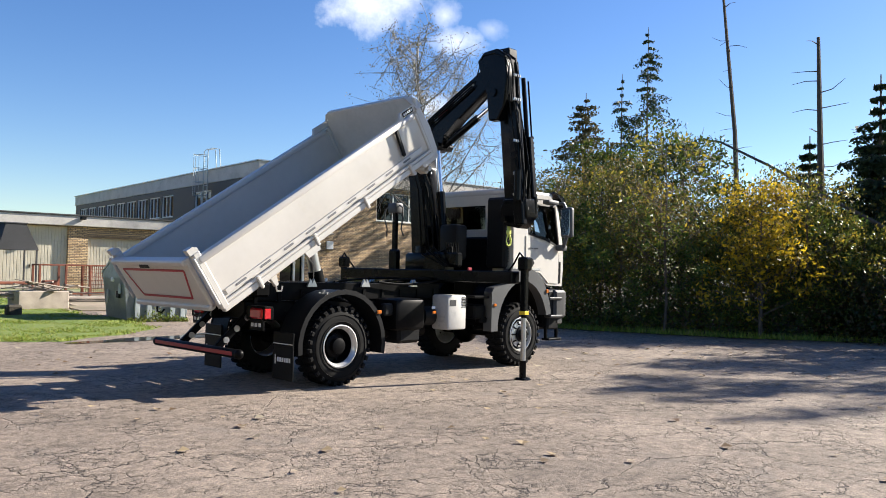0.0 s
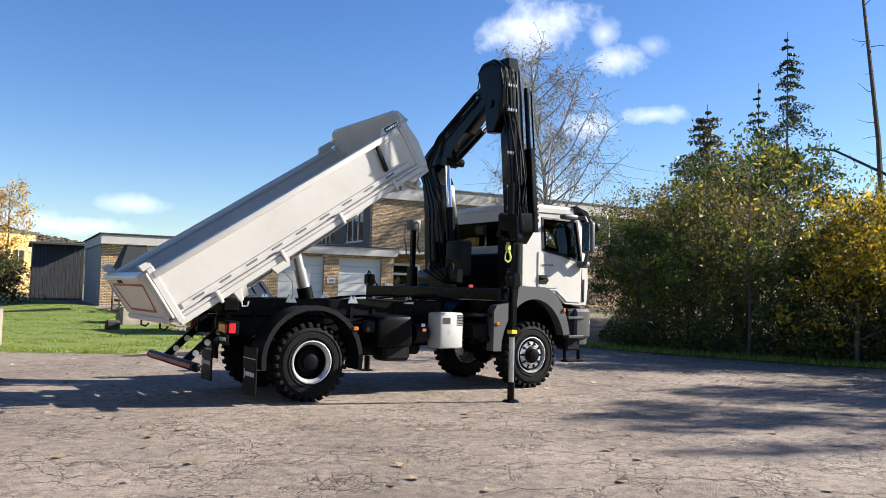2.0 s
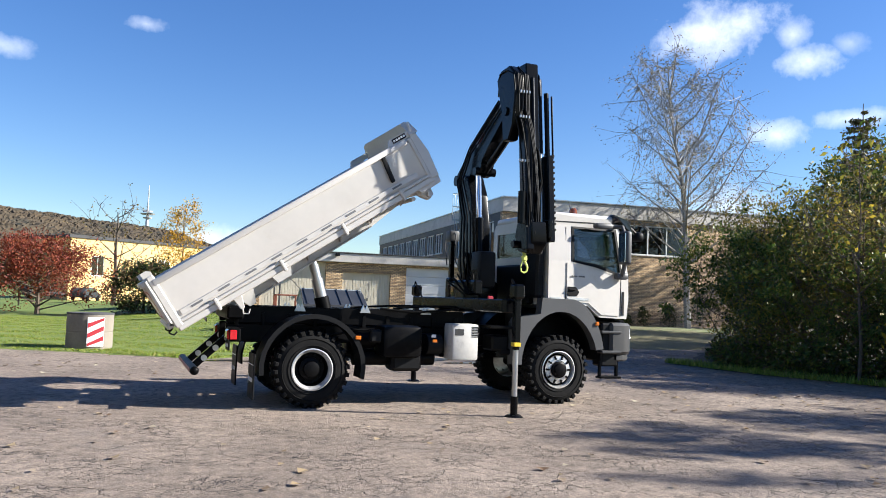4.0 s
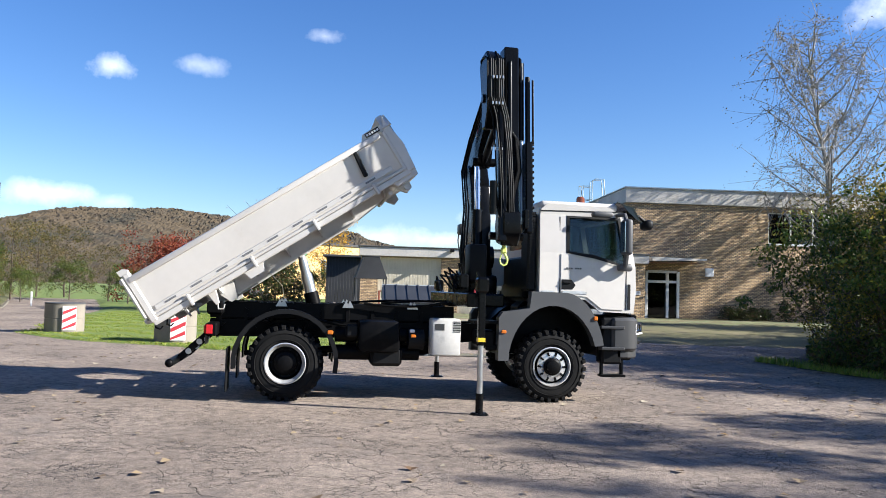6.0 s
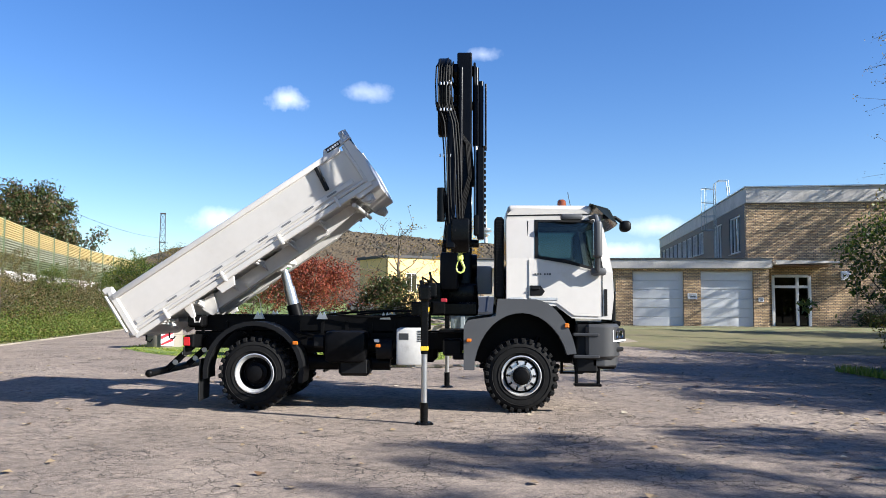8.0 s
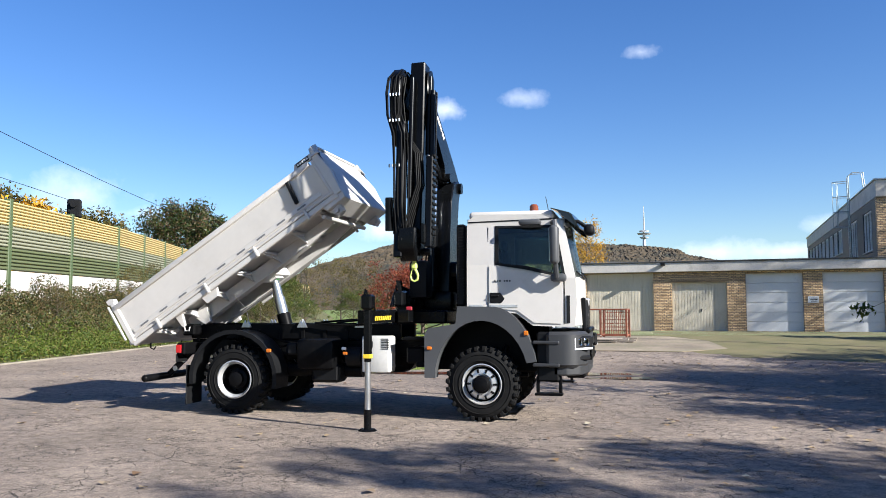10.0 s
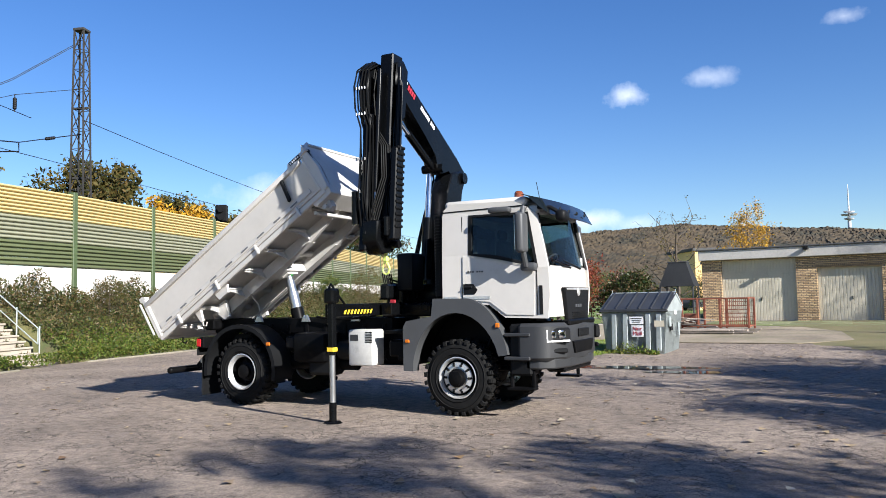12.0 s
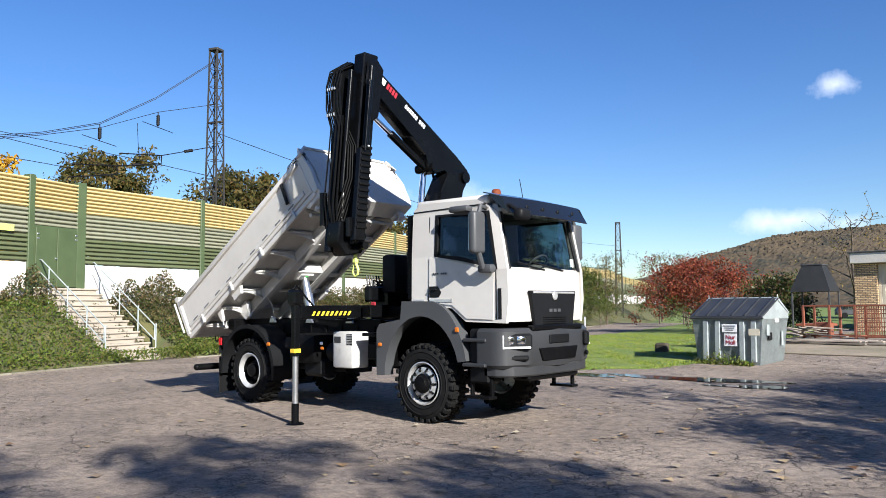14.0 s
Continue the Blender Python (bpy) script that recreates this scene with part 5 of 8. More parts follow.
def cab():
    # shell: sides with window openings, roof, rear wall, front
    lower = [(3.97, 1.70), (4.75, 1.66), (5.0, 1.47), (5.62, 1.45), (5.66, 1.8), (5.645, 2.2), (5.5, 2.19), (4.9, 2.33), (4.41, 2.41), (3.97, 2.41)]
    rear = [(3.97, 2.41), (4.41, 2.41), (4.41, 3.02), (3.97, 3.02)]
    top = [(3.97, 3.02), (5.36, 3.02), (5.32, 3.1), (5.15, 3.19), (4.1, 3.21), (3.99, 3.12)]
    front = [(5.36, 3.02), (5.5, 2.19), (5.645, 2.2), (5.49, 2.98), (5.34, 3.1)]
    bm = bmesh.new()
    bx(bm, (4.66, 0, 3.19), (1.34, 2.14, .14), .055, seg=3)
    shell = cab_part("cab", bm, M["white"], truck, "white short truck cab")
    for s in (-1, 1):
        for nm, pts in (("side_panel", lower), ("rear_pillar", rear), ("roof_side", top), ("front_pillar", front)):
            bm = bmesh.new()
            cab_part(nm, pr(bm, pts, s * 1.04, s * 1.1), M["white"], shell)
    for a, b, z0, z1 in ((-1.04, 1.04, 1.66, 2.5), (-1.04, -.42, 2.5, 3.14), (.92, 1.04, 2.5, 3.14), (-.42, .92, 2.95, 3.14)):
        bm = bmesh.new()
        cab_part("rear_panel", bx(bm, (3.99, (a + b) / 2, (z0 + z1) / 2), (.05, b - a, z1 - z0)), M["white"], shell)
    bm = bmesh.new()
    # front panel, bulging
    n = 8
    for i in range(n):
        ya, yb = -1.09 + i * 2.18 / n, -1.09 + (i + 1) * 2.18 / n
        fa, fb = (5.74 - .13 * (abs(y) / 1.09) ** 2.2 for y in (ya, yb))
        vs = [bm.verts.new(p) for p in ((fa, ya, 1.47), (fb, yb, 1.47), (fb - .02, yb, 2.22), (fa - .02, ya, 2.22), (fa - .12, ya, 1.47), (fb - .12, yb, 1.47), (fb - .14, yb, 2.22), (fa - .14, ya, 2.22))]
        for q in ((0, 1, 2, 3), (5, 4, 7, 6), (3, 2, 6, 7), (4, 5, 1, 0)):
            bm.faces.new([vs[k] for k in q])
    bmesh.ops.remove_doubles(bm, verts=bm.verts, dist=1e-4)
    cab_part("front_panel", bm, M["white"], shell)
    bm = bmesh.new()
    cab_part("roof_front", bx(bm, (5.42, 0, 3.06), (.16, 2.06, .14), .03), M["white"], shell)
    bm = bmesh.new()
    bx(bm, (4.75, 0, 1.62), (1.5, 2.0, .06))
    bx(bm, (5.38, 0, 2.13), (.42, 1.96, .2), .05)
    for s in (-.55, .55):
        bx(bm, (4.55, s, 1.95), (.5, .5, .16), .05)
        bx(bm, (4.32, s, 2.35), (.14, .48, .75), .05)
        bx(bm, (4.3, s, 2.82), (.1, .28, .18), .04)
    bx(bm, (4.7, 0, 3.1), (1.3, 2.0, .03))
    tube(bm, [(5.12 + .12 * math.cos(a), .55 + .22 * math.sin(a), 2.33 + .13 * math.cos(a)) for a in [k * math.pi / 8 for k in range(17)]], .018, 6)
    cab_part("interior", bm, M["inter"], shell, "dark seats and dashboard inside the cab")
    # doors
    for s in (-1, 1):
        bm = bmesh.new()
        pr(bm, [(4.325, 1.745), (4.76, 1.705), (5.02, 1.515), (5.43, 1.5), (5.455, 2.18), (4.9, 2.31), (4.42, 2.39), (4.325, 2.39)], s * 1.1, s * 1.113)
        d = cab_part("cab_door", bm, M["white"], shell, "white cab door with dark handle recess")
        bm = bmesh.new()
        pr(bm, [(4.415, 2.42), (4.9, 2.34), (5.49, 2.202), (5.35, 3.012), (4.415, 3.012)], s * 1.062, s * 1.07)
        g = cab_part("side_window", bm, M["glass"], d, "tinted side window")
        g.visible_shadow = False
        bm = bmesh.new()
        loop = [(4.415, 2.41), (4.9, 2.33), (5.5, 2.192), (5.36, 3.02), (4.415, 3.02)]
        cen = Vector((4.93, 2.68))
        for i in range(5):
            a, b = Vector(loop[i]), Vector(loop[(i + 1) % 5])
            ai, bi = (p + (cen - p).normalized() * .06 for p in (a, b))
            pr(bm, [tuple(a), tuple(b), tuple(bi), tuple(ai)], s * 1.072, s * 1.106)
        cab_part("window_seal", bm, M["dark"], d)
        bm = bmesh.new()
        pr(bm, [(4.335, 1.82), (4.52, 1.82), (4.57, 1.89), (4.5, 1.98), (4.335, 1.98)], s * 1.11, s * 1.122, "xz", .006)
        cab_part("handle_recess", bm, M["dark"], d, "black door handle recess")
        bm = bmesh.new()
        bx(bm, (4.42, s * 1.13, 1.93), (.13, .03, .03), .01)
        cab_part("door_handle", bm, M["dark"], d)
        bm = bmesh.new()
        bx(bm, (4.56, s * 1.118, 1.772), (.42, .006, .04))
        bx(bm, (4.12, s * 1.105, 1.772), (.2, .006, .04))
        cab_part("trim_strip", bm, M["rim"], d, "thin silver trim strip")
        for k in range(6):
            bm = bmesh.new()
            bx(bm, (4.42 + k * .04 + (.03 if k > 2 else 0), s * 1.116, 2.16), (.026, .004, .026))
            cab_part("type_mark", bm, M["arch"], d, "small grey plain type mark")
        for c, sz in (((4.305, s * 1.101, 2.35), (.014, .008, 1.3)), ((5.475, s * 1.099, 1.86), (.014, .014, .72)), ((5.53, s * 1.1, 1.72), (.05, .02, .42))):
            bm = bmesh.new()
            cab_part("door_gap", bx(bm, c, sz, .003), M["dark"], shell)
        bm = bmesh.new()
        pr(bm, [(3.98, 3.075), (5.3, 3.105), (5.3, 3.125), (3.98, 3.095)], s * 1.098, s * 1.106)
        cab_part("roof_seam", bm, M["dark"], shell, "dark seam under the roof cap")
        # mirrors
        bm = bmesh.new()
        bx(bm, (5.36, s * 1.29, 2.69), (.13, .26, .58), .05, seg=3)
        tube(bm, [(5.3, s * 1.0, 3.06), (5.36, s * 1.2, 3.06), (5.37, s * 1.28, 2.9)], .035, 8)
        tube(bm, [(5.4, s * 1.05, 2.2), (5.38, s * 1.2, 2.22), (5.37, s * 1.28, 2.45)], .04, 8)
        bx(bm, (5.4, s * 1.13, 2.2), (.24, .14, .12), .04, seg=2)
        bx(bm, (4.98, s * 1.17, 3.05), (.34, .16, .09), .035, seg=2)
        mi = part("door_mirror", bm, M["arch"], shell, "black twin door mirror")
        bm = bmesh.new()
        bx(bm, (5.293, s * 1.29, 2.69), (.008, .2, .5), .002)
        part("mirror_glass", bm, M["chrome"], mi)
    # glass
    for nm, c, sz in (("rear_window", (3.99, .25, 2.725), (.012, 1.34, .45)),):
        bm = bmesh.new()
        bx(bm, c, sz)
        cab_part(nm, bm, M["glass"], shell, "tinted rear window").visible_shadow = False
    bm = bmesh.new()
    n = 8
    grid = []
    for i in range(n + 1):
        y = -.985 + i * 1.97 / n
        b = -.11 * (abs(y) / .985) ** 2.2
        grid.append([bm.verts.new((5.70 + b + .0 - k * .06, y, 2.21 + k * .28)) for k in range(4)])
    for i in range(n):
        for k in range(3):
            bm.faces.new((grid[i][k], grid[i + 1][k], grid[i + 1][k + 1], grid[i][k + 1]))
    bmesh.ops.solidify(bm, geom=bm.faces[:], thickness=.008)
    cab_part("windscreen", bm, M["glass"], shell, "large curved windscreen").visible_shadow = False
    for s in (-1, 1):
        bm = bmesh.new()
        tube(bm, [(5.62, s * 1.0, 2.2), (5.5, s * .985, 2.75), (5.45, s * .985, 3.06)], .03, 6)
        cab_part("screen_seal", bm, M["dark"], shell, "black windscreen seal")
    for pts in ([(5.72, .35, 2.2), (5.735, -.05, 2.24), (5.70, -.5, 2.3)], [(5.72, -.2, 2.2), (5.72, -.55, 2.23), (5.65, -.85, 2.3)]):
        bm = bmesh.new()
        tube(bm, pts, .014, 6)
        cab_part("wiper", bm, M["dark"], shell, "black wiper arm")
    bm = bmesh.new()
    bx(bm, (5.6, .84, 2.33), (.008, .1, .12))
    cab_part("windscreen_sticker", bm, M["letter"], shell, "small white windscreen sticker")
    # sun visor
    bm = bmesh.new()
    n = 6
    for i in range(n):
        ya, yb = -1.04 + i * 2.08 / n, -1.04 + (i + 1) * 2.08 / n
        da, db = (.06 * (abs(y) / 1.04) ** 2 for y in (ya, yb))
        vs = [bm.verts.new(p) for p in ((5.34 - da, ya, 3.27), (5.34 - db, yb, 3.27), (5.62 - db, yb, 3.19), (5.62 - da, ya, 3.19), (5.77 - da, ya, 2.95), (5.77 - db, yb, 2.95))]
        bm.faces.new((vs[0], vs[1], vs[2], vs[3]))
        bm.faces.new((vs[3], vs[2], vs[5], vs[4]))
    bmesh.ops.remove_doubles(bm, verts=bm.verts, dist=1e-4)
    bmesh.ops.solidify(bm, geom=bm.faces[:], thickness=.015)
    for s in (-1, 1):
        pr(bm, [(5.36, 3.26), (5.6, 3.18), (5.71, 2.97), (5.62, 3.02), (5.5, 3.12)], s * 1.02, s * 1.035)
    part("sun_visor", bm, M["visor"], shell, "dark tinted sun visor")
    for y in (-.6, -.2, .2, .6):
        bm = bmesh.new()
        bx(bm, (5.725, y, 3.07), (.02, .06, .05), .01)
        part("visor_clip", bm, M["dark"], shell)
    bm = bmesh.new()
    tube(bm, [(5.5, -.96, 3.08), (5.7, -.97, 3.06), (5.82, -.95, 2.98)], .03, 8)
    bx(bm, (5.86, -.92, 2.93), (.16, .27, .17), .06, seg=3)
    part("front_mirror", bm, M["dark"], shell, "black front mirror")
    bm = bmesh.new()
    cy(bm, (4.93, -.25, 3.24), (4.93, -.25, 3.31), .085)
    be = part("beacon", bm, M["dark"], shell, "amber rotating beacon on the cab roof")
    bm = bmesh.new()
    lathe(bm, [(.0, .13), (.05, .13), (.072, .1), (.078, 0)], 18, Matrix.Translation((4.93, -.25, 3.31)) @ Matrix.Rotation(radians(90), 4, "X"))
    part("lens", bm, M["beacon"], be, "dark amber beacon lens")
    bm = bmesh.new()
    tube(bm, [(5.15, .15, 3.25), (5.08, .15, 3.62)], .006, 5)
    part("aerial", bm, M["dark"], shell)
    # grille, emblem, bumper
    bm = bmesh.new()
    pr(bm, [(-.6, 1.9), (.6, 1.9), (.56, 1.78), (.5, 1.4), (-.5, 1.4), (-.56, 1.78)], 5.70, 5.762, "yz", .012)
    gr = part("grille", bm, M["dark"], shell, "black front grille panel")
    bm = bmesh.new()
    bx(bm, (5.765, 0, 1.875), (.02, 1.08, .03), .006)
    lathe(bm, [(.0, -.02), (.05, -.02), (.065, -.008), (.065, 0)], 20, Matrix.Translation((5.768, 0, 1.83)) @ Matrix.Rotation(radians(90), 4, "Z"))
    part("grille_trim", bm, M["rim"], gr)
    bm = bmesh.new()
    for k in range(3):
        bx(bm, (5.766, -.11 + k * .11, 1.62), (.012, .075, .045))
    part("emblem_marks", bm, M["arch"], gr, "dark grey plain emblem marks")
    bm = bmesh.new()
    for k in range(4):
        bx(bm, (5.764, 0, 1.43 + k * .03), (.012, .6, .01))
    part("grille_slats", bm, M["black"], gr)
    bm = bmesh.new()
    pr(bm, [(5.5, -1.16), (5.66, -1.08), (5.8, -.7), (5.83, 0), (5.8, .7), (5.66, 1.08), (5.5, 1.16), (5.2, 1.16), (5.2, -1.16)], .84, 1.38, "xy", .045)
    pr(bm, [(5.5, -1.1), (5.7, -.95), (5.8, -.5), (5.8, .5), (5.7, .95), (5.5, 1.1), (5.3, 1.1), (5.3, -1.1)], .72, .87, "xy", .02)
    bu = part("bumper", bm, M["grey"], truck, "dark grey front bumper with headlamps")
    bm = bmesh.new()
    bx(bm, (5.77, 0, 1.38), (.12, 1.3, .08), .02)
    pr(bm, [(-.42, .92), (.42, .92), (.5, 1.1), (-.5, 1.1)], 5.8, 5.84, "yz", .01)
    bx(bm, (5.6, 0, .7), (.3, 1.3, .1), .03)
    part("intake", bm, M["black"], bu, "black lower intake")
    bm = bmesh.new()
    bx(bm, (5.838, 0, 1.22), (.02, .5, .12), .008)
    part("plate_holder", bm, M["dark"], bu)
    for s in (-1, 1):
        m = Matrix.Translation((5.705, s * .9, 1.2)) @ Matrix.Rotation(s * radians(38), 4, "Z")
        bm = bmesh.new()
        bx(bm, (0, 0, 0), (.1, .46, .22), .03, m)
        hl = part("headlamp", bm, M["dark"], bu, "headlamp with bright lens")
        bm = bmesh.new()
        for dy in (-.1, .06):
            bx(bm, (.048, dy, .02), (.02, .12, .11), .02, m, 2)
        part("lens", bm, M["chrome"], hl, "bright headlamp reflector")
        bm = bmesh.new()
        bx(bm, (.054, 0, -.08), (.016, .4, .03), .006, m)
        bx(bm, (.052, s * .19, .005), (.014, .022, .17), .004, m)
        part("light_strip", bm, M["letter"], hl, "pale light strip")
        bm = bmesh.new()
        bx(bm, (.02, -.0, -.22), (.05, .36, .07), .02, m)
        part("fog_recess", bm, M["dark"], bu)
        # front mudguard, entry steps
        bm = bmesh.new()
        outer = [(3.3, .66), (3.3, 1.34), (3.36, 1.43), (3.8, 1.5), (3.83, 1.77)] + [(4.35 + .72 * math.cos(a), .66 + 1.11 * math.sin(a)) for a in [radians(84 - 7 * k) for k in range(11)]]
        inner = [(4.2 + .74 * math.cos(a), .62 + .93 * math.sin(a)) for a in [radians(18 + 10 * k) for k in range(16)]] + [(3.47, .66)]
        pr(bm, outer + inner, s * .98, s * 1.17, "xz")
        mg = part("front_mudguard", bm, M["arch"], truck, "dark grey front wheel arch")
        bm = bmesh.new()
        part("side_marker", bx(bm, (4.9, s * 1.18, 1.36), (.07, .03, .07), .012), M["amber"], mg, "amber side marker lamp")
        bm = bmesh.new()
        part("side_marker", bx(bm, (3.38, s * 1.18, 1.12), (.08, .025, .055), .012), M["amber"], mg, "amber side marker lamp")
        bm = bmesh.new()
        inner = [(4.2 + .86 * math.cos(a), .66 + .92 * math.sin(a)) for a in [radians(5 + 170 * k / 14) for k in range(15)]]
        inn2 = [(4.2 + .835 * math.cos(a), .66 + .89 * math.sin(a)) for a in [radians(5 + 170 * k / 14) for k in range(15)]]
        pr(bm, inner + inn2[::-1], s * .45, s * .975, "xz")
        pr(bm, inner, s * .44, s * .46, "xz")
        part("wheel_house", bm, M["black"], mg)
        bm = bmesh.new()
        bx(bm, (5.22, s * .95, 1.0), (.34, .3, .75), .03)
        es = part("entry_steps", bm, M["dark"], truck, "dark cab entry steps")
        for z, d in ((1.22, 0), (.88, .04)):
            bm = bmesh.new()
            bx(bm, (5.2, s * 1.12, z), (.4, .12 + d, .05), .012)
            part("step_tread", bm, M["grey"], es)
        bm = bmesh.new()
        for dx in (5.06, 5.4):
            bx(bm, (dx, s * 1.04, .57), (.05, .06, .28), .01)
        bx(bm, (5.23, s * 1.06, .44), (.42, .18, .04), .01)
        part("low_step", bm, M["black"], es)
    # intake stack behind the cab, cab side shields
    bm = bmesh.new()
    bx(bm, (3.86, -.8, 2.42), (.15, .44, 1.3), .04)
    for k in range(26):
        bx(bm, (3.86, -1.025, 1.9 + k * .046), (.1, .02, .02))
    part("air_intake", bm, M["dark"], truck, "black ribbed air intake stack")
    bm = bmesh.new()
    bx(bm, (3.88, .1, 2.0), (.12, 1.5, .7), .03)
    part("cab_back_panel", bm, M["black"], truck)


cab()


# ---- loader crane, folded across the truck ----
def crane():
    CX = 3.25
    bm = bmesh.new()
    bx(bm, (3.05, 0, 1.6), (.95, 1.25, .22), .03)
    bx(bm, (3.2, .25, 1.85), (.62, .8, .36), .06, seg=2)
    cy(bm, (CX, .35, 1.6), (CX, .35, 2.15), .3, .26, 20)
    bx(bm, (2.8, -.35, 1.85), (.3, .5, .35), .04)
    base = part("crane", bm, M["crane"], truck, "black folding loader crane with lime hook")

    def sub(name, bm, material=M["crane"], label=""):
        return part(name, bm, material, base, label)

    # column
    bm = bmesh.new()
    pr(bm, [(.03, 2.0), (.66, 2.0), (.74, 3.3), (.8, 3.68), (.98, 3.9), (.85, 4.06), (.45, 3.96), (.24, 3.6), (.12, 3.0)], CX - .17, CX + .17, "yz", .02)
    cy(bm, (CX - .22, .86, 3.92), (CX + .22, .86, 3.92), .1, n=18)
    cy(bm, (CX - .26, .35, 2.35), (CX + .26, .35, 2.35), .2, n=18)
    sub("column", bm, label="black crane column")
    # first boom
    bm = bmesh.new()
    pr(bm, [(1.06, 3.94), (1.02, 4.08), (.72, 4.27), (-.15, 4.78), (-1.2, 5.4), (-1.36, 5.46), (-1.42, 5.3), (-1.22, 4.98), (-.42, 4.46), (-.06, 4.2), (-.06, 4.06), (.02, 3.94), (.14, 3.9), (.4, 4.02), (.7, 3.76), (.95, 3.76)], CX - .125, CX + .125, "yz", .018)
    cy(bm, (CX - .2, .06, 4.0), (CX + .2, .06, 4.0), .075, n=16)
    b1 = sub("first_boom", bm, label="black first boom with red and white markings")
    rot = Matrix.Rotation(math.atan2(-.5, .86), 4, "X")
    for s, marks in ((1, (("logo_disc", .02, 1, .1, .1, "letter"), ("red_mark", .14, 4, .05, .1, "red"), ("type_mark", .62, 9, .04, .07, "letter"))), (-1, (("logo_disc", 1.42, 1, .1, .1, "letter"), ("red_mark", 1.13, 4, .05, .1, "red"), ("type_mark", .38, 9, .04, .07, "letter")))):
        for nm, d, n_, w, h, mt in marks:
            bm = bmesh.new()
            for k in range(n_):
                dd = d + k * (w + .018) + (.04 if nm == "type_mark" and k > 5 else 0)
                bx(bm, (0, 0, 0), (.006, w, h), 0, Matrix.Translation((CX + s * .128, -1.1 + dd * .86, 5.22 - dd * .5)) @ rot)
            sub(nm, bm, M[mt], "plain mark on the crane boom")
    # rams
    bm = bmesh.new()
    cy(bm, (CX - .1, -.1, 2.3), (CX - .1, .0, 3.15), .085, n=18)
    cy(bm, (CX - .1, -.12, 2.1), (CX - .1, -.1, 2.35), .11, n=18)
    sub("lift_ram", bm)
    bm = bmesh.new()
    cy(bm, (CX - .1, .0, 3.12), (CX - .1, .1, 3.95), .052, n=16)
    sub("lift_ram_rod", bm, M["chrome"], "bright chromed lift rod")
    bm = bmesh.new()
    cy(bm, (CX, .0, 4.02), (CX, -.8, 4.45), .065, n=16)
    sub("jib_ram", bm)
    bm = bmesh.new()
    cy(bm, (CX, -.78, 4.44), (CX, -1.3, 4.72), .04, n=14)
    sub("jib_ram_rod", bm, M["chrome"])
    # elbow and outer boom
    bm = bmesh.new()
    pr(bm, [(-1.06, 5.34), (-1.2, 5.48), (-1.5, 5.5), (-1.68, 5.36), (-1.74, 5.0), (-1.68, 4.5), (-1.54, 4.27), (-1.34, 4.28), (-1.32, 4.75), (-1.18, 5.05)], CX - .35, CX - .17, "yz", .02)
    cy(bm, (CX - .33, -1.32, 5.34), (CX + .2, -1.32, 5.34), .085, n=16)
    cy(bm, (CX - .38, -1.45, 4.75), (CX + .2, -1.45, 4.75), .07, n=16)
    pr(bm, [(-1.16, 5.36), (-1.3, 5.5), (-1.5, 5.42), (-1.55, 5.1), (-1.42, 4.5), (-1.28, 4.6)], CX + .19, CX + .23, "yz", .02)
    sub("elbow_link", bm)
    for nm, x0, x1, y0, w, z0, z1 in (("outer_boom", CX - .06, CX + .17, -1.36, .30, 2.6, 5.58), ("extension", CX - .2, CX - .07, -1.6, .2, 2.5, 4.6), ("side_extension", CX + .25, CX + .36, -1.5, .22, 2.65, 4.05)):
        bm = bmesh.new()
        lean = .1
        pr(bm, [(y0 + w / 2 - lean * (5.74 - z1) , z1), (y0 - w / 2 - lean * (5.74 - z1), z1), (y0 - w / 2 - lean * (5.74 - z0), z0), (y0 + w / 2 - lean * (5.74 - z0), z0)], x0, x1, "yz", .018)
        sub(nm, bm)
    for k in range(14):
        z = 2.85 + k * .092
        bm = bmesh.new()
        sub("carrier_link", bx(bm, (CX + .36, -1.5 - .1 * (5.74 - z), z), (.05, .2, .04), .008), M["hose"])

    def lean_line(x, y, z0, z1):
        return (x, y - .1 * (5.74 - z0), z0), (x, y - .1 * (5.74 - z1), z1)
    for x, y, r, z0, z1, mt in ((CX + .23, -1.4, .05, 4.1, 5.35, "crane"), (CX + .23, -1.4, .03, 2.9, 4.2, "steel"), (CX + .31, -1.5, .04, 4.05, 5.1, "crane"), (CX + .31, -1.42, .024, 2.8, 4.1, "steel"), (CX + .0, -1.6, .04, 3.4, 5.3, "crane"), (CX + .38, -1.55, .016, 4.0, 5.05, "crane")):
        bm = bmesh.new()
        cy(bm, *lean_line(x, y, z0, z1), r, n=14)
        sub("extension_ram", bm, M[mt])
    # hoses: bundle over the elbow and down the boom
    for k in range(7):
        bm = bmesh.new()
        x = CX - .40 + k * .04
        o = .03 * ((k * 5) % 7)
        tube(bm, [(x + .12, -1.0 - o, 5.1), (x + .04, -1.2 - o * .5, 5.42), (x + .04, -1.45 - o * .5, 5.42 + o * .35), (x + .03, -1.72 - o * .4, 5.3), (x + .02, -1.8 - o * .3, 5.05), (x + .03, -1.78 - o * .5, 4.7), (x + .12, -1.78 - o * .4, 4.4), (x + .16, -1.84 - o * .6, 3.9), (x + .18, -1.9 - o * .8, 3.3), (x + .2, -1.98, 2.85)], .012, 6)
        sub("hydraulic_hose", bm, M["hose"])
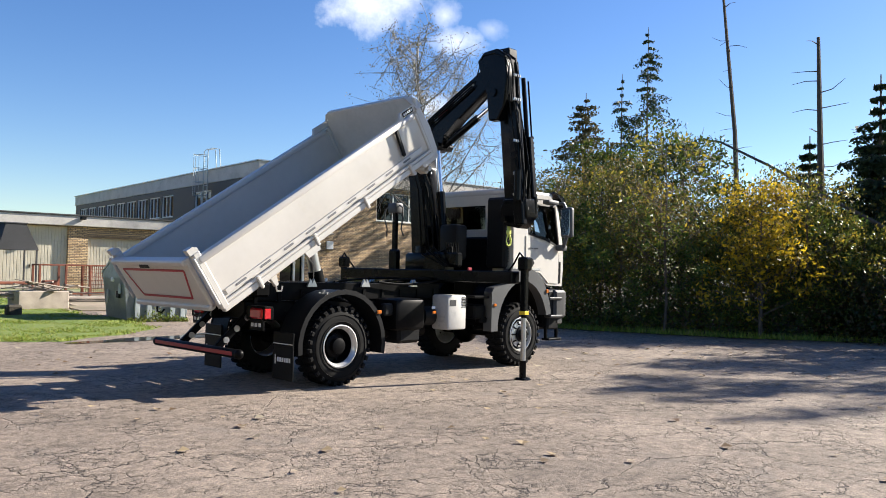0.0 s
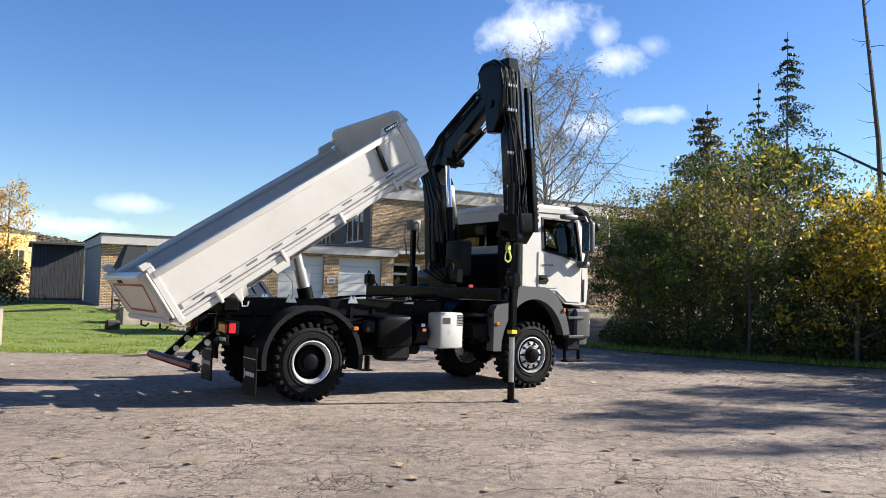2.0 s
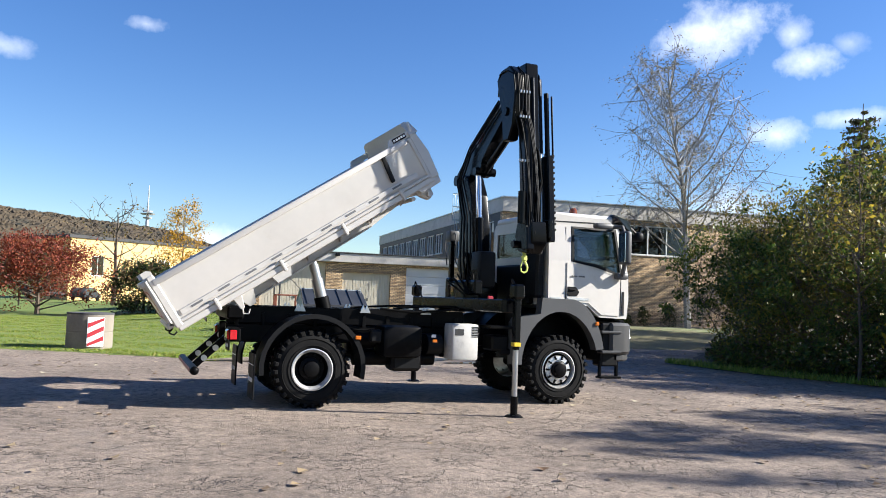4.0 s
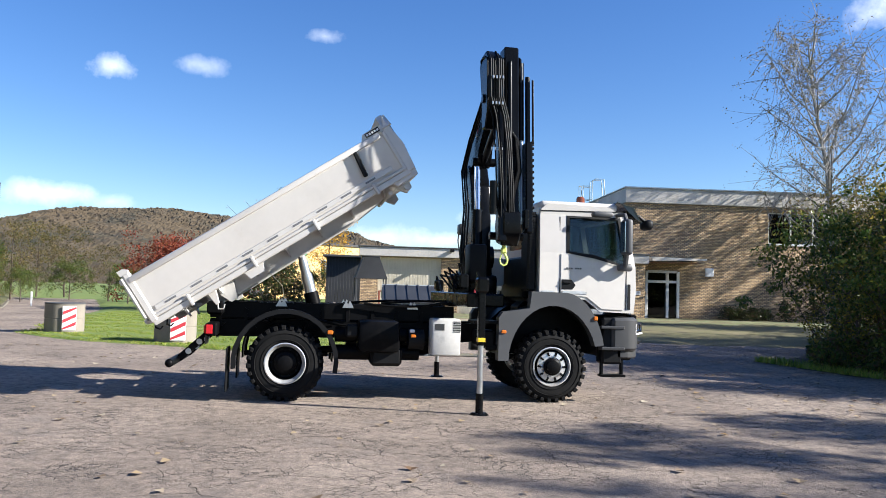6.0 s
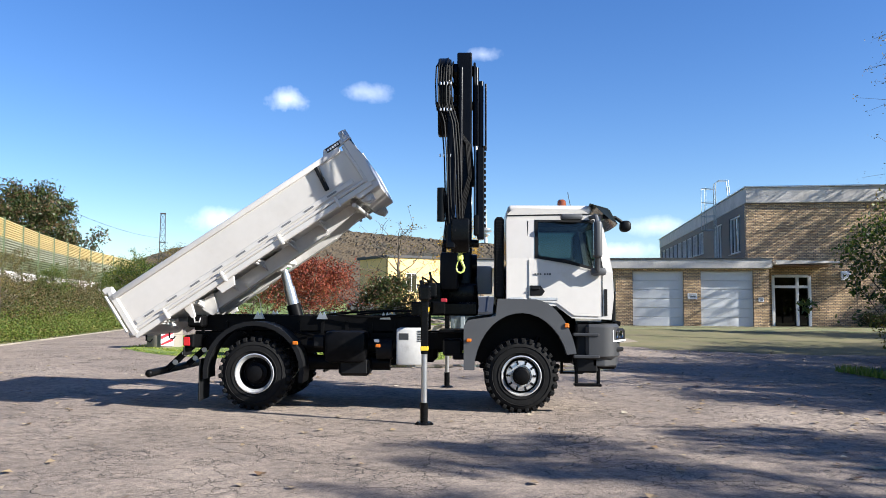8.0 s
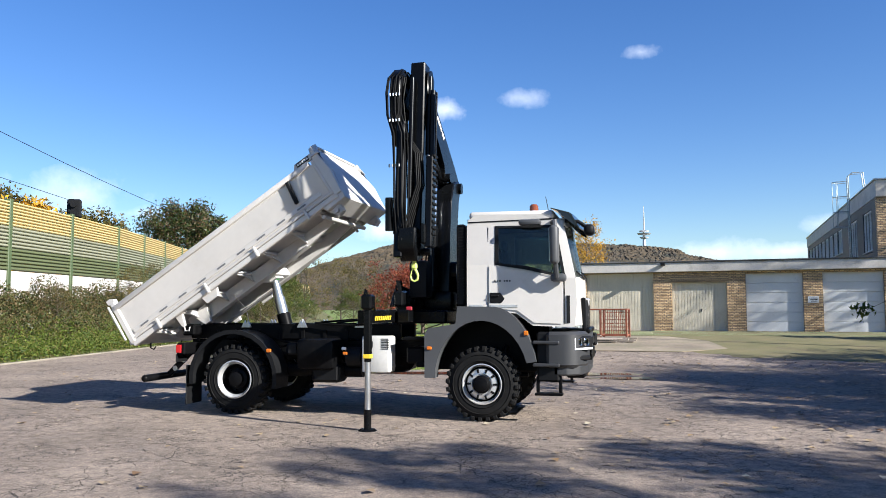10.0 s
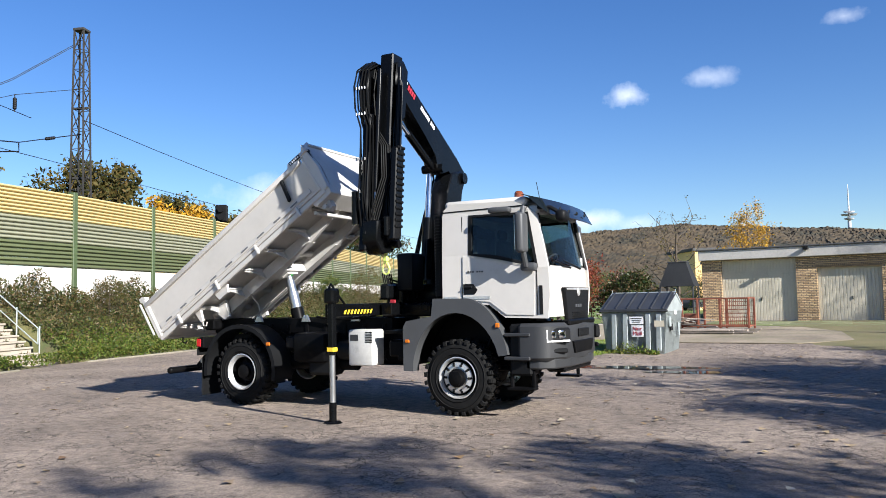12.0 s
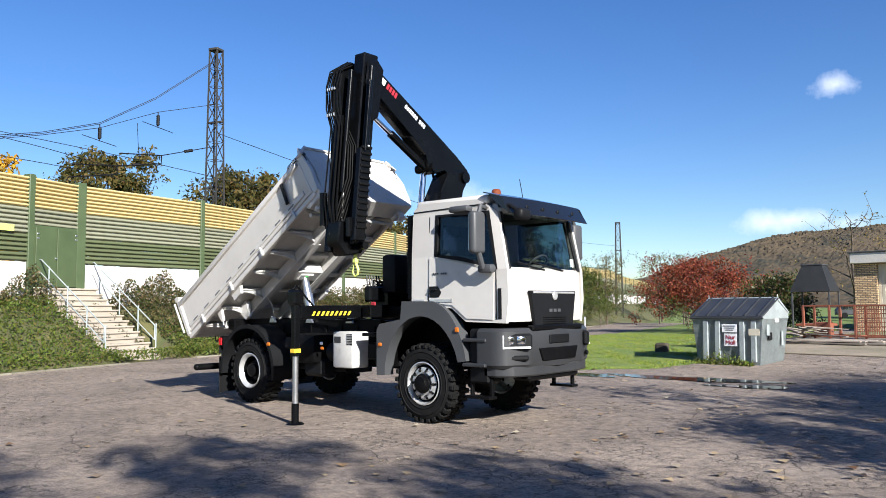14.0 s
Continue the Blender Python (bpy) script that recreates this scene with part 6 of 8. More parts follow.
    for k in range(5):
        bm = bmesh.new()
        y = -1.62 + k * .03
        x = CX - .22 + k * .02
        tube(bm, [(x, y, 5.36), (x - .04, y - .05, 5.0), (x + .02, y - .1, 4.5), (x + .3, y - .16, 4.1), (x + .34, y - .22, 3.6), (x + .2, y - .3, 3.1), (x + .15, y - .4, 2.75)], .013, 6)
        sub("hydraulic_hose", bm, M["hose"])
    for k in range(5):
        bm = bmesh.new()
        x = CX - .23 - .025 * (k % 3)
        tube(bm, [(x, -.2 + k * .12, 1.8), (x - .08, -.15 + k * .1, 2.4), (x, .1 + k * .08, 3.2), (x, .5 + k * .05, 3.9), (x + .06, .3, 4.35 + k * .03), (x + .08, -.8, 4.95 + k * .035)], .015, 6)
        sub("hydraulic_hose", bm, M["hose"])
    for z in (3.0, 3.35, 3.9, 4.6, 5.0):
        for k in range(4):
            bm = bmesh.new()
            bx(bm, (CX - .3 + k * .05, -1.84 - .02 * (5.7 - z), z), (.024, .03, .05), .006)
            sub("hose_fitting", bm, M["steel"], "small bright hose fitting")
    # head at the outer end, hook
    bm = bmesh.new()
    pr(bm, [(-1.52, 2.95), (-2.0, 2.95), (-2.04, 2.62), (-1.88, 2.44), (-1.55, 2.5), (-1.45, 2.75)], CX - .13, CX + .14, "yz", .02)
    cy(bm, (CX - .25, -1.62, 2.6), (CX + .28, -1.62, 2.6), .06, n=14)
    bx(bm, (CX + .24, -1.88, 2.85), (.08, .16, .3), .02)
    cy(bm, (CX - .28, -1.95, 2.9), (CX - .28, -1.95, 3.4), .06, n=12)
    sub("boom_head", bm)
    bm = bmesh.new()
    hx, hy = CX, -1.56
    k0 = .8
    tube(bm, [(hx, hy, 2.52), (hx, hy, 2.42)], .03, 8)
    bx(bm, (hx, hy, 2.39), (.09, .07, .1), .02)
    tube(bm, [(hx, hy, 2.36), (hx + .035, hy, 2.3), (hx + .06, hy, 2.24), (hx + .045, hy, 2.18), (hx, hy, 2.155), (hx - .045, hy, 2.18), (hx - .06, hy, 2.23)], .022, 8, .012)
    tube(bm, [(hx - .02, hy, 2.36), (hx - .045, hy, 2.3), (hx - .06, hy, 2.24)], .009, 6)
    sub("hook", bm, M["lime"], "lime yellow crane hook")
    # outriggers
    for x in (2.66, 2.9):
        bm = bmesh.new()
        y0, y1 = (-2.2, 1.2) if x < 2.8 else (-1.0, 2.35)
        bx(bm, (x, (y0 + y1) / 2, 1.62), (.2, y1 - y0, .2), .015)
        sub("outrigger_beam", bm, label="black outrigger beam")
    bm = bmesh.new()
    for k in range(9):
        pr(bm, [(-2.0 + k * .09, 1.565), (-1.955 + k * .09, 1.565), (-1.915 + k * .09, 1.63), (-1.96 + k * .09, 1.63)], 2.762, 2.766, "yz")
    sub("warning_stripes", bm, M["yellow"], "yellow diagonal warning stripes")
    for x, s, y in ((2.76, -1, -2.3), (2.92, 1, 2.45)):
        bm = bmesh.new()
        bx(bm, (x, y, 1.45), (.1, .11, .86), .015)
        bx(bm, (x, y, 1.84), (.17, .2, .22), .03)
        tube(bm, [(x - .05, y, 1.95), (x - .06, y + .06 * -s, 2.02), (x - .02, y - s * .2, 1.85), (x, y - s * .35, 1.7)], .016, 6)
        cy(bm, (x, y, .98), (x, y, 1.06), .05, n=16)
        sub("outrigger_leg", bm, label="black outrigger leg housing")
        bm = bmesh.new()
        cy(bm, (x, y, .28), (x, y, 1.02), .042, n=16)
        sub("outrigger_rod", bm, M["steel"], "bright outrigger rod")
        bm = bmesh.new()
        cy(bm, (x, y, .03), (x, y, .3), .055, n=16)
        cy(bm, (x, y, 0), (x, y, .03), .14, .1, 20)
        sub("outrigger_foot", bm)
        bm = bmesh.new()
        bx(bm, (x, y, 1.06), (.108, .118, .06), .004)
        sub("leg_label", bm, M["yellow"])
    # oil tank, control post, valve block
    bm = bmesh.new()
    bx(bm, (3.05, -.45, 2.22), (.3, .42, .62), .05, seg=2)
    sub("control_box", bm, M["dark"], "black control box")
    bm = bmesh.new()
    bx(bm, (3.58, .72, 2.1), (.4, .5, .5), .04, seg=2)
    sub("oil_tank", bm, M["garage"], "pale oil tank")
    bm = bmesh.new()
    bx(bm, (2.78, -.7, 1.9), (.16, .35, .25), .03)
    for k in range(6):
        cy(bm, (2.78, -.84 + k * .055, 2.0), (2.74, -.84 + k * .055, 2.2), .012, n=6)
    sub("valve_levers", bm, M["crane"])
    bm = bmesh.new()
    bx(bm, (3.15, 1.2, 1.85), (.16, .2, .5), .03)
    bx(bm, (3.15, 1.2, 2.35), (.09, .1, .95), .015)
    st = sub("control_stand", bm, M["crane"], "black post with grey control box")
    bm = bmesh.new()
    bx(bm, (3.15, 1.2, 2.9), (.2, .24, .2), .03, seg=2)
    part("control_head", bm, M["arch"], st, "grey metal control box")
    for s in (-1, 1):
        bm = bmesh.new()
        tube(bm, [(3.15, 1.2 + s * .1, 2.96), (3.12, 1.2 + s * .24, 2.9), (3.1, 1.2 + s * .26, 2.7), (3.12, 1.2 + s * .2, 2.5), (3.15, 1.2 + s * .24, 2.35)], .014, 6)
        part("guard_tube", bm, M["arch"], st, "bent grey guard tube")
    bm = bmesh.new()
    bx(bm, (2.98, -.92, 1.74), (.1, .03, .06), .01)
    sub("side_marker", bm, M["red"], "red marker lamp")
    bm = bmesh.new()
    for k in range(6):
        tube(bm, [(2.6 + .04 * k, -.7, 1.78), (2.5 + .05 * k, -.2 - .1 * k, 2.0 + .06 * (k % 3)), (2.9, .1, 1.95), (3.1, .2, 2.05)], .016, 6)
    sub("hose_bundle", bm, M["hose"])


crane()


# ---- plants ----
def unit_leaf(n, rng, size, lo=.6):
    """n small pointed leaves about the origin: corner offsets (n, 4, 3)."""
    a = rng.normal(size=(n, 3))
    a /= np.linalg.norm(a, axis=1, keepdims=True)
    b = np.cross(a, rng.normal(size=(n, 3)))
    b /= np.linalg.norm(b, axis=1, keepdims=True)
    s = size * rng.uniform(lo, 1.4, (n, 1))
    return np.stack([-a * s, -b * s * .45, a * s, b * s * .45], 1)


def leaves_mesh(name, centres, size, material, rng, parent=None, label="", **tags):
    q = centres[:, None, :] + unit_leaf(len(centres), rng, size)
    return raw(name, q.reshape(-1, 3), np.arange(len(centres) * 4).reshape(-1, 4), material, label, parent=parent, **tags)


def clump_points(rng, n, centres, radii, shell=.55):
    """Points in fuzzy clumps round given centres."""
    k = rng.integers(0, len(centres), n)
    d = rng.normal(size=(n, 3))
    d /= np.linalg.norm(d, axis=1, keepdims=True)
    r = rng.uniform(0, 1, (n, 1)) ** shell
    return centres[k] + d * r * radii[k][:, None] * np.array([1, 1, .8])


def branchy(rng, h, spread, limbs, trunk_r, lean=(0, 0), start=.15, up=.75, twigs=5, hang=0.0, twig_r=.12):
    """A trunk with limbs and twigs: the lines to sweep and the tips."""
    lines, tips = [], []
    top = Vector((lean[0], lean[1], h))
    n = 7
    trunk = [Vector((lean[0] * (i / n) ** 1.5 + rng.uniform(-.03, .03) * h * .3, lean[1] * (i / n) ** 1.5 + rng.uniform(-.03, .03) * h * .3, h * i / n)) for i in range(n + 1)]
    trunk[0] = Vector((0, 0, -.15))
    lines.append((trunk, trunk_r, trunk_r * .18))
    tips.append(trunk[-1])
    for k in range(limbs):
        f = start + (1 - start) * ((k + rng.uniform(0, 1)) / limbs) * .95
        i = min(int(f * n), n - 1)
        p = trunk[i].lerp(trunk[i + 1], f * n - i)
        a = k * 2.4 + rng.uniform(-.5, .5)
        L = spread * (1.15 - .75 * f) * rng.uniform(.7, 1.2)
        q = p + Vector((math.cos(a) * L * .5, math.sin(a) * L * .5, L * up * .35))
        e = p + Vector((math.cos(a) * L, math.sin(a) * L, L * up * rng.uniform(.6, 1.2)))
        lines.append(([p, q, e], trunk_r * .38 * (1.1 - f * .6), trunk_r * .06))
        tips.append(e)
        for _ in range(twigs):
            g = rng.uniform(.3, 1)
            s = q.lerp(e, g)
            t = s + Vector(rng.normal(size=3)) * L * .28 + Vector((0, 0, L * (.08 - hang)))
            lines.append(([s, (s + t) / 2 + Vector(rng.normal(size=3)) * .05, t], trunk_r * twig_r, trunk_r * .03))
            tips.append(t)
    return lines, tips


def wood(lines, material, parent, name="trunk", n=6):
    bm = bmesh.new()
    for i, (pts, r, r2) in enumerate(lines):
        tube(bm, pts, max(r, .009), n if i == 0 else 4, max(r2, .005))
    return part(name, bm, material, parent)


def tree(name, rng, h, spread, limbs, trunk_r, leaf, n_leaf, size, bark, label, category="tree", group="", clump=.5, start=.15, up=.75, lean=(0, 0), twigs=5, hang=0.0, twig_r=.12):
    th = empty(name, label, category, group=group)
    lines, tips = branchy(rng, h, spread, limbs, trunk_r, lean, start, up, twigs, hang, twig_r)
    wood(lines, bark, th)
    T = np.array([tuple(t) for t in tips])
    T = T[T[:, 2] > h * start * .6]
    pts = clump_points(rng, n_leaf, T, clump * rng.uniform(.6, 1.3, len(T)))
    pts[:, 2] = np.maximum(pts[:, 2], .03)
    if n_leaf:
        leaves_mesh("crown", pts, size, leaf, rng, th)
    return th


def conifer(name, rng, h, spread, tiers, leaf, n_per, label, start=.25, droop=.25, group="", gaps=.3, trunk_r=.16):
    """A conifer: straight stem, whorls of drooping boughs set with short needles."""
    th = empty(name, label, "tree", group=group)
    lines = [([Vector((0, 0, -.2)), Vector((0, 0, h * .5)), Vector((0, 0, h))], trunk_r, .02)]
    pts = []
    for k in range(tiers):
        f = start + (1 - start) * k / tiers
        L = spread * (1.02 - f) / (1 - start) * rng.uniform(.55, 1.15)
        for j in range(5):
            if rng.uniform() < gaps:
                continue
            a = j * 1.257 + k * .7 + rng.uniform(-.3, .3)
            p = Vector((0, 0, h * f))
            e = p + Vector((math.cos(a) * L, math.sin(a) * L, -droop * L + .1 * L))
            mid = p.lerp(e, .5) + Vector((0, 0, .12 * L))
            lines.append(([p, mid, e], trunk_r * .25, .008))
            m = int(2 * n_per * max(L, .3))
            t = rng.uniform(.15, 1, m)
            for tt in t:
                q = (p * (1 - tt) ** 2 + mid * 2 * tt * (1 - tt) + e * tt * tt)
                pts.append((q.x + rng.normal() * .13 * L, q.y + rng.normal() * .13 * L, q.z - abs(rng.normal()) * .16 * L))
    wood(lines, M["bark"], th)
    leaves_mesh("crown", np.array(pts), .11, leaf, rng, th)
    return th


LM = dict(
    green=leaf_mat("green_leaves", [(.022, .048, .01), (.05, .09, .016), (.1, .135, .022), (.19, .17, .03)], .45, .42),
    yellowgreen=leaf_mat("yellow_green_leaves", [(.035, .055, .012), (.085, .1, .018), (.17, .155, .024), (.34, .25, .028)], .5, .45),
    yellow=leaf_mat("yellow_leaves", [(.15, .15, .02), (.42, .3, .02), (.6, .42, .02), (.36, .24, .025)], .5),
    olive=leaf_mat("olive_brown_leaves", [(.035, .042, .013), (.085, .085, .022), (.15, .12, .032), (.2, .13, .04)], .5),
    orange=leaf_mat("orange_leaves", [(.3, .16, .02), (.5, .26, .02), (.6, .34, .02), (.2, .16, .03)]),
    redl=leaf_mat("red_leaves", [(.13, .025, .02), (.25, .045, .025), (.34, .085, .035), (.17, .07, .025)]),
    needle=leaf_mat("dark_needles", [(.014, .028, .012), (.03, .05, .018), (.05, .07, .025)], .15),
    larch=leaf_mat("larch_needles", [(.05, .05, .02), (.085, .075, .028), (.11, .09, .035)], .2),
    dull=leaf_mat("thin_brown_leaves", [(.12, .09, .03), (.22, .15, .04), (.1, .11, .03)]),
    grassl=leaf_mat("grass_blades", [(.09, .14, .018), (.15, .22, .025), (.23, .28, .035), (.32, .28, .1)], .3),
    weed=leaf_mat("bank_weeds", [(.04, .065, .012), (.09, .14, .018), (.16, .21, .028), (.2, .15, .05)], .35),
    ivy=leaf_mat("ivy_leaves", [(.016, .03, .01), (.035, .06, .015), (.065, .085, .02), (.1, .065, .03), (.13, .085, .045)], .35, .4),
    hedge=leaf_mat("bramble_hedge_leaves", [(.018, .028, .01), (.04, .055, .014), (.075, .08, .02), (.1, .065, .03), (.15, .11, .05)], .3, .45),
    litter=leaf_mat("fallen_leaves", [(.24, .15, .07), (.4, .31, .18), (.12, .065, .03), (.5, .44, .32)], .1),
)


def ground_z(x, y):
    return float(base_h(np.array(x, float), np.array(y, float)))


def plants():
    R = np.random.default_rng(7)
    kinds = []
    spec = [("green", 3.4, 2.0, 22, 7500, .06, "dense green roadside shrub with small leaves"), ("yellowgreen", 4.4, 1.9, 22, 4000, .058, "tall shrub turning yellow-green in autumn"),
            ("olive", 4.9, 2.1, 26, 3600, .056, "brownish olive half-bare thicket shrub"), ("green", 5.2, 2.2, 24, 8500, .062, "tall dark green thicket shrub"), ("yellowgreen", 3.0, 1.7, 18, 4200, .055, "low autumn shrub with yellow-green leaves")]
    for leaf, h, sp, limbs, n, size, label in spec:
        kinds.append(tree("thicket_shrub", R, h, sp, limbs, .07, LM[leaf], n, size, M["bark"], label, "shrub", "thicket shrubs", .42, .04, .75))
    used = [False] * len(kinds)

    def place(k, x, y, s, z=None):
        m = Matrix.Translation((x, y, (ground_z(x, y) * .6 + .05) if z is None else z)) @ Matrix.Rotation(R.uniform(0, 6.28), 4, "Z") @ Matrix.Diagonal((s, s, s * R.uniform(.9, 1.1), 1))
        if not used[k]:
            used[k] = True
            kinds[k].matrix_basis = m
            return
        c = copy_thing(kinds[k], m)
        c.matrix_basis = m

    # thicket edge: front row, then rows behind it rising up the slope
    edge_y = [-3.2, -1.9, -.6, .7, 1.9, 3.1, 4.3, 5.4]
    for i, y in enumerate(edge_y):
        x = float(np.interp(y, [-4, -.7, 3, 6.5, 8, 10], [17.6, 15.6, 14.2, 13.6, 14.6, 16]))
        k = [4, 1, 4, 0, 2, 0, 4, 0, 0, 0][i]
        x = max(x, 1.09 + .619 * (y + 13.46) + 1.6)
        place(k, x + R.uniform(-.2, .5), y, R.uniform(.75, 1.0))
    for row, (dx, s0) in enumerate(((2.2, .85), (4.8, .95), (8.5, 1.1))):
        for j in range(11):
            y = -6.5 + j * 1.75 + R.uniform(-.5, .5) + row * 1.2
            x = float(np.interp(y, [-8, -4, -.7, 3, 6.5, 9, 14, 18], [19, 17.2, 15, 13.6, 13.2, 14.8, 18.5, 22.5])) + dx + R.uniform(-.6, .6)
            x = max(x, 1.09 + .64 * (y + 13.46) + (2.4 if y < 8 else 4.0))
            place(int(R.choice([1, 2, 3, 0, 2])), x, y, s0 * R.uniform(.85, 1.12), float(.3 + .9 * sstep(3, 20, wood_mask(np.array(x), np.array(y)))))
    # low ivy and bramble along the edge
    pts = []
    while len(pts) < 30000:
        y = R.uniform(-6, 7.2)
        x = float(np.interp(y, [-8, -4, -.7, 3, 6.5, 9, 14], [19, 16.6, 14.5, 13.1, 12.7, 14, 18])) + abs(R.normal()) * 1.1 + .1
        if x < 1.09 + .619 * (y + 13.46) + .5:
            continue
        top = (.55 + .45 * math.sin(y * 2.3) * math.sin(y * .9 + x) + .5 * sstep(.4, 2.0, np.array(x - 12.6))) * (1 - .7 * sstep(5.2, 7.2, np.array(y)))
        pts.append((x, y, .06 + ground_z(x, y) * .6 + R.uniform(0, 1) ** .8 * float(top) * min(1.3, (x - 12.4) * .7)))
    # every second leaf takes a lighter green: sunlight put into the leaf colour
    leaves_mesh("bramble", np.array(pts[::2]), .055, LM["green"], R, label="lighter green bramble leaves at the thicket edge, coloured as if sunlit", category="undergrowth", kind="stuff")
    leaves_mesh("undergrowth", np.array(pts[1::2]), .055, LM["ivy"], R, label="dark low bramble and ivy at the thicket edge", category="undergrowth", kind="stuff")

    n = 5200
    d = R.normal(size=(n, 3))
    d /= np.linalg.norm(d, axis=1, keepdims=True)
    bump = 1 + .22 * np.sin(d[:, :1] * 7 + 1) * np.sin(d[:, 2:] * 6) + R.normal(size=(n, 1)) * .06
    q = d * bump * np.array([1.2, 1.5, 1.75])
    q[:, 2] = np.abs(q[:, 2]) + .03
    leaves_mesh("ivy_mound", q + np.array([16.9, -3.7, ground_z(16.9, -3.7) * .5]), .06, LM["ivy"], R, label="dark ivy-grown bramble mound at the thicket edge", category="shrub")

    def single(t, x, y, z=0.0):
        t.matrix_basis = Matrix.Translation((x, y, z))

    single(tree("yellow_maple", R, 4.0, 1.35, 30, .06, LM["yellow"], 4200, .064, M["bark"], "young tree with bright yellow autumn leaves", clump=.5, start=.06), 14.9, -1.2, .1)
    single(tree("bare_sapling", R, 5.4, 1.9, 20, .05, LM["yellowgreen"], 900, .08, M["bark"], "thin half-bare sapling with few yellow leaves", clump=.5, start=.3, twigs=8), 13.9, 1.2, .1)
    single(tree("birch", R, 15.4, 4.3, 44, .22, LM["dull"], 9500, .055, M["birch"], "tall half-bare birch with drooping twigs", clump=.5, start=.25, up=1.15, twigs=30, hang=.16, lean=(-1.4, .6), twig_r=.075), 28.2, 24.8, .3)
    single(conifer("spruce", R, 20.5, 3.3, 20, LM["needle"], 42, "tall sparse dark spruce with bare lower stem", .5, .4, "tall conifers", .6), 46, 20)
    single(conifer("spruce", R, 17.0, 3.0, 16, LM["needle"], 42, "slightly leaning sparse dark spruce", .5, .4, "tall conifers", .6), 45, 21.6)
    single(conifer("larch", R, 12.3, 4.4, 20, LM["larch"], 34, "half-bare larch with spreading drooping boughs", .3, .1, "", .35), 31.5, 15.8)
    single(conifer("spruce", R, 8.8, 3.2, 20, LM["needle"], 60, "dense dark green spruce", .05, .2, "", .05), 22.5, -2.2)
    single(conifer("spruce", R, 7.6, 2.8, 18, LM["needle"], 60, "dense dark green spruce", .05, .2, "", .05), 26.5, 1.5)
    for nm, x, y, h, dx in (("dead_trunk", 37.6, 9.1, 20.3, -1.0), ("dead_trunk", 24.1, .2, 10.9, -.15)):
        th = empty(nm, "tall dead bare spruce trunk with broken stubs", "tree", Matrix.Translation((x, y, 0)), "dead trunks")
        lines = [([Vector((0, 0, -.2)), Vector((dx * .3, -dx * .3, h * .5)), Vector((dx, -dx, h))], .19, .06)]
        for k in range(16):
            f = R.uniform(.35, .98)
            a = R.uniform(0, 6.28)
            p = Vector((dx * f * f, -dx * f * f, h * f))
            lines.append(([p, p + Vector((math.cos(a) * .5, math.sin(a) * .5, .05)), p + Vector((math.cos(a) * R.uniform(.7, 1.3), math.sin(a), R.uniform(-.1, .5)))], .025, .008))
        wood(lines, M["bark"], th)
    bm = bmesh.new()
    tube(bm, [(22.4, 4.4, 7.2), (21.8, 3.2, 6.9), (20.6, .9, 5.7), (19.3, -1.4, 4.4), (18.0, -3.6, 3.2), (17.6, -5, 1.6)], .035, 6, .08)
    for k in range(8):
        p = Vector((22.3, 4.2, 7.2)).lerp(Vector((19.3, -1.4, 4.4)), k / 8)
        tube(bm, [p, p + Vector((R.uniform(-.3, .3), R.uniform(-.4, .4), R.uniform(.1, .5)))], .014, 4, .005)
    put("fallen_branch", bm, M["bark"], "long bare broken branch leaning through the thicket", "branch")
    # trees by the building and along the railway
    single(tree("golden_tree", R, 8.4, 2.1, 30, .12, LM["orange"], 3800, .09, M["bark"], "slender tree with orange-yellow autumn leaves", clump=.8, start=.12, up=1.1), 2.1, 59.5, .2)
    single(tree("bare_tree", R, 7.6, 4.2, 14, .22, LM["dull"], 250, .1, M["bark"], "small bare tree with spreading limbs", clump=.5, start=.2, twigs=7), -3.2, 56, .1)
    single(tree("dark_bush", R, 2.7, 1.5, 20, .08, LM["ivy"], 7000, .085, M["bark"], "round dark green evergreen bush on the lawn", "bush", clump=.6, start=.02, up=.5), -1.5, 33, .1)
    single(tree("red_tree", R, 3.7, 3.2, 36, .15, LM["redl"], 16000, .075, M["bark"], "broad tree with red autumn leaves", clump=.75, start=.08, up=.4), -6.9, 36, 0)
    for x, y, h, sp, lf, nm in ((-40, 62, 11.5, 5, "ivy", "dark green oak behind the barrier"), (-27, 18, 9, 3.4, "olive", "autumn tree behind the noise barrier"), (-29, 26, 7.5, 3.0, "orange", "autumn tree behind the noise barrier"), (-36, 14, 11, 4, "olive", "autumn tree behind the noise barrier"), (-33, 5, 9, 3.8, "orange", "autumn tree behind the noise barrier"), (-38, -4, 10.5, 4, "olive", "autumn tree behind the noise barrier"), (-32, 36, 8, 3.2, "olive", "autumn tree behind the noise barrier"), (-44, 40, 11, 4, "olive", "autumn tree behind the noise barrier")):
        single(tree("railway_tree", R, h, sp, 26, .16, LM[lf], 30000 if h > 11.2 else 12000, .15, M["bark"], nm, "tree", "trees behind the barrier", 1.4 if h > 11.2 else .95, .2, .55), x, y, 0)
    # shrubs along the embankment and the road
    for i, y in enumerate((9, 14, 20, 26, 31, 36, 41, 46, 52, 58, 65)):
        x = float(bar_x(y)) + 1.8 + (i % 3) * .5 + (max(0, y - 26) * .06)
        place([2, 0, 2][i % 3] if y > 20 else 2, x, y, .3 if y < 20 else R.uniform(.42, .7), float(bank_h(np.array(x), np.array(y))) - .1)
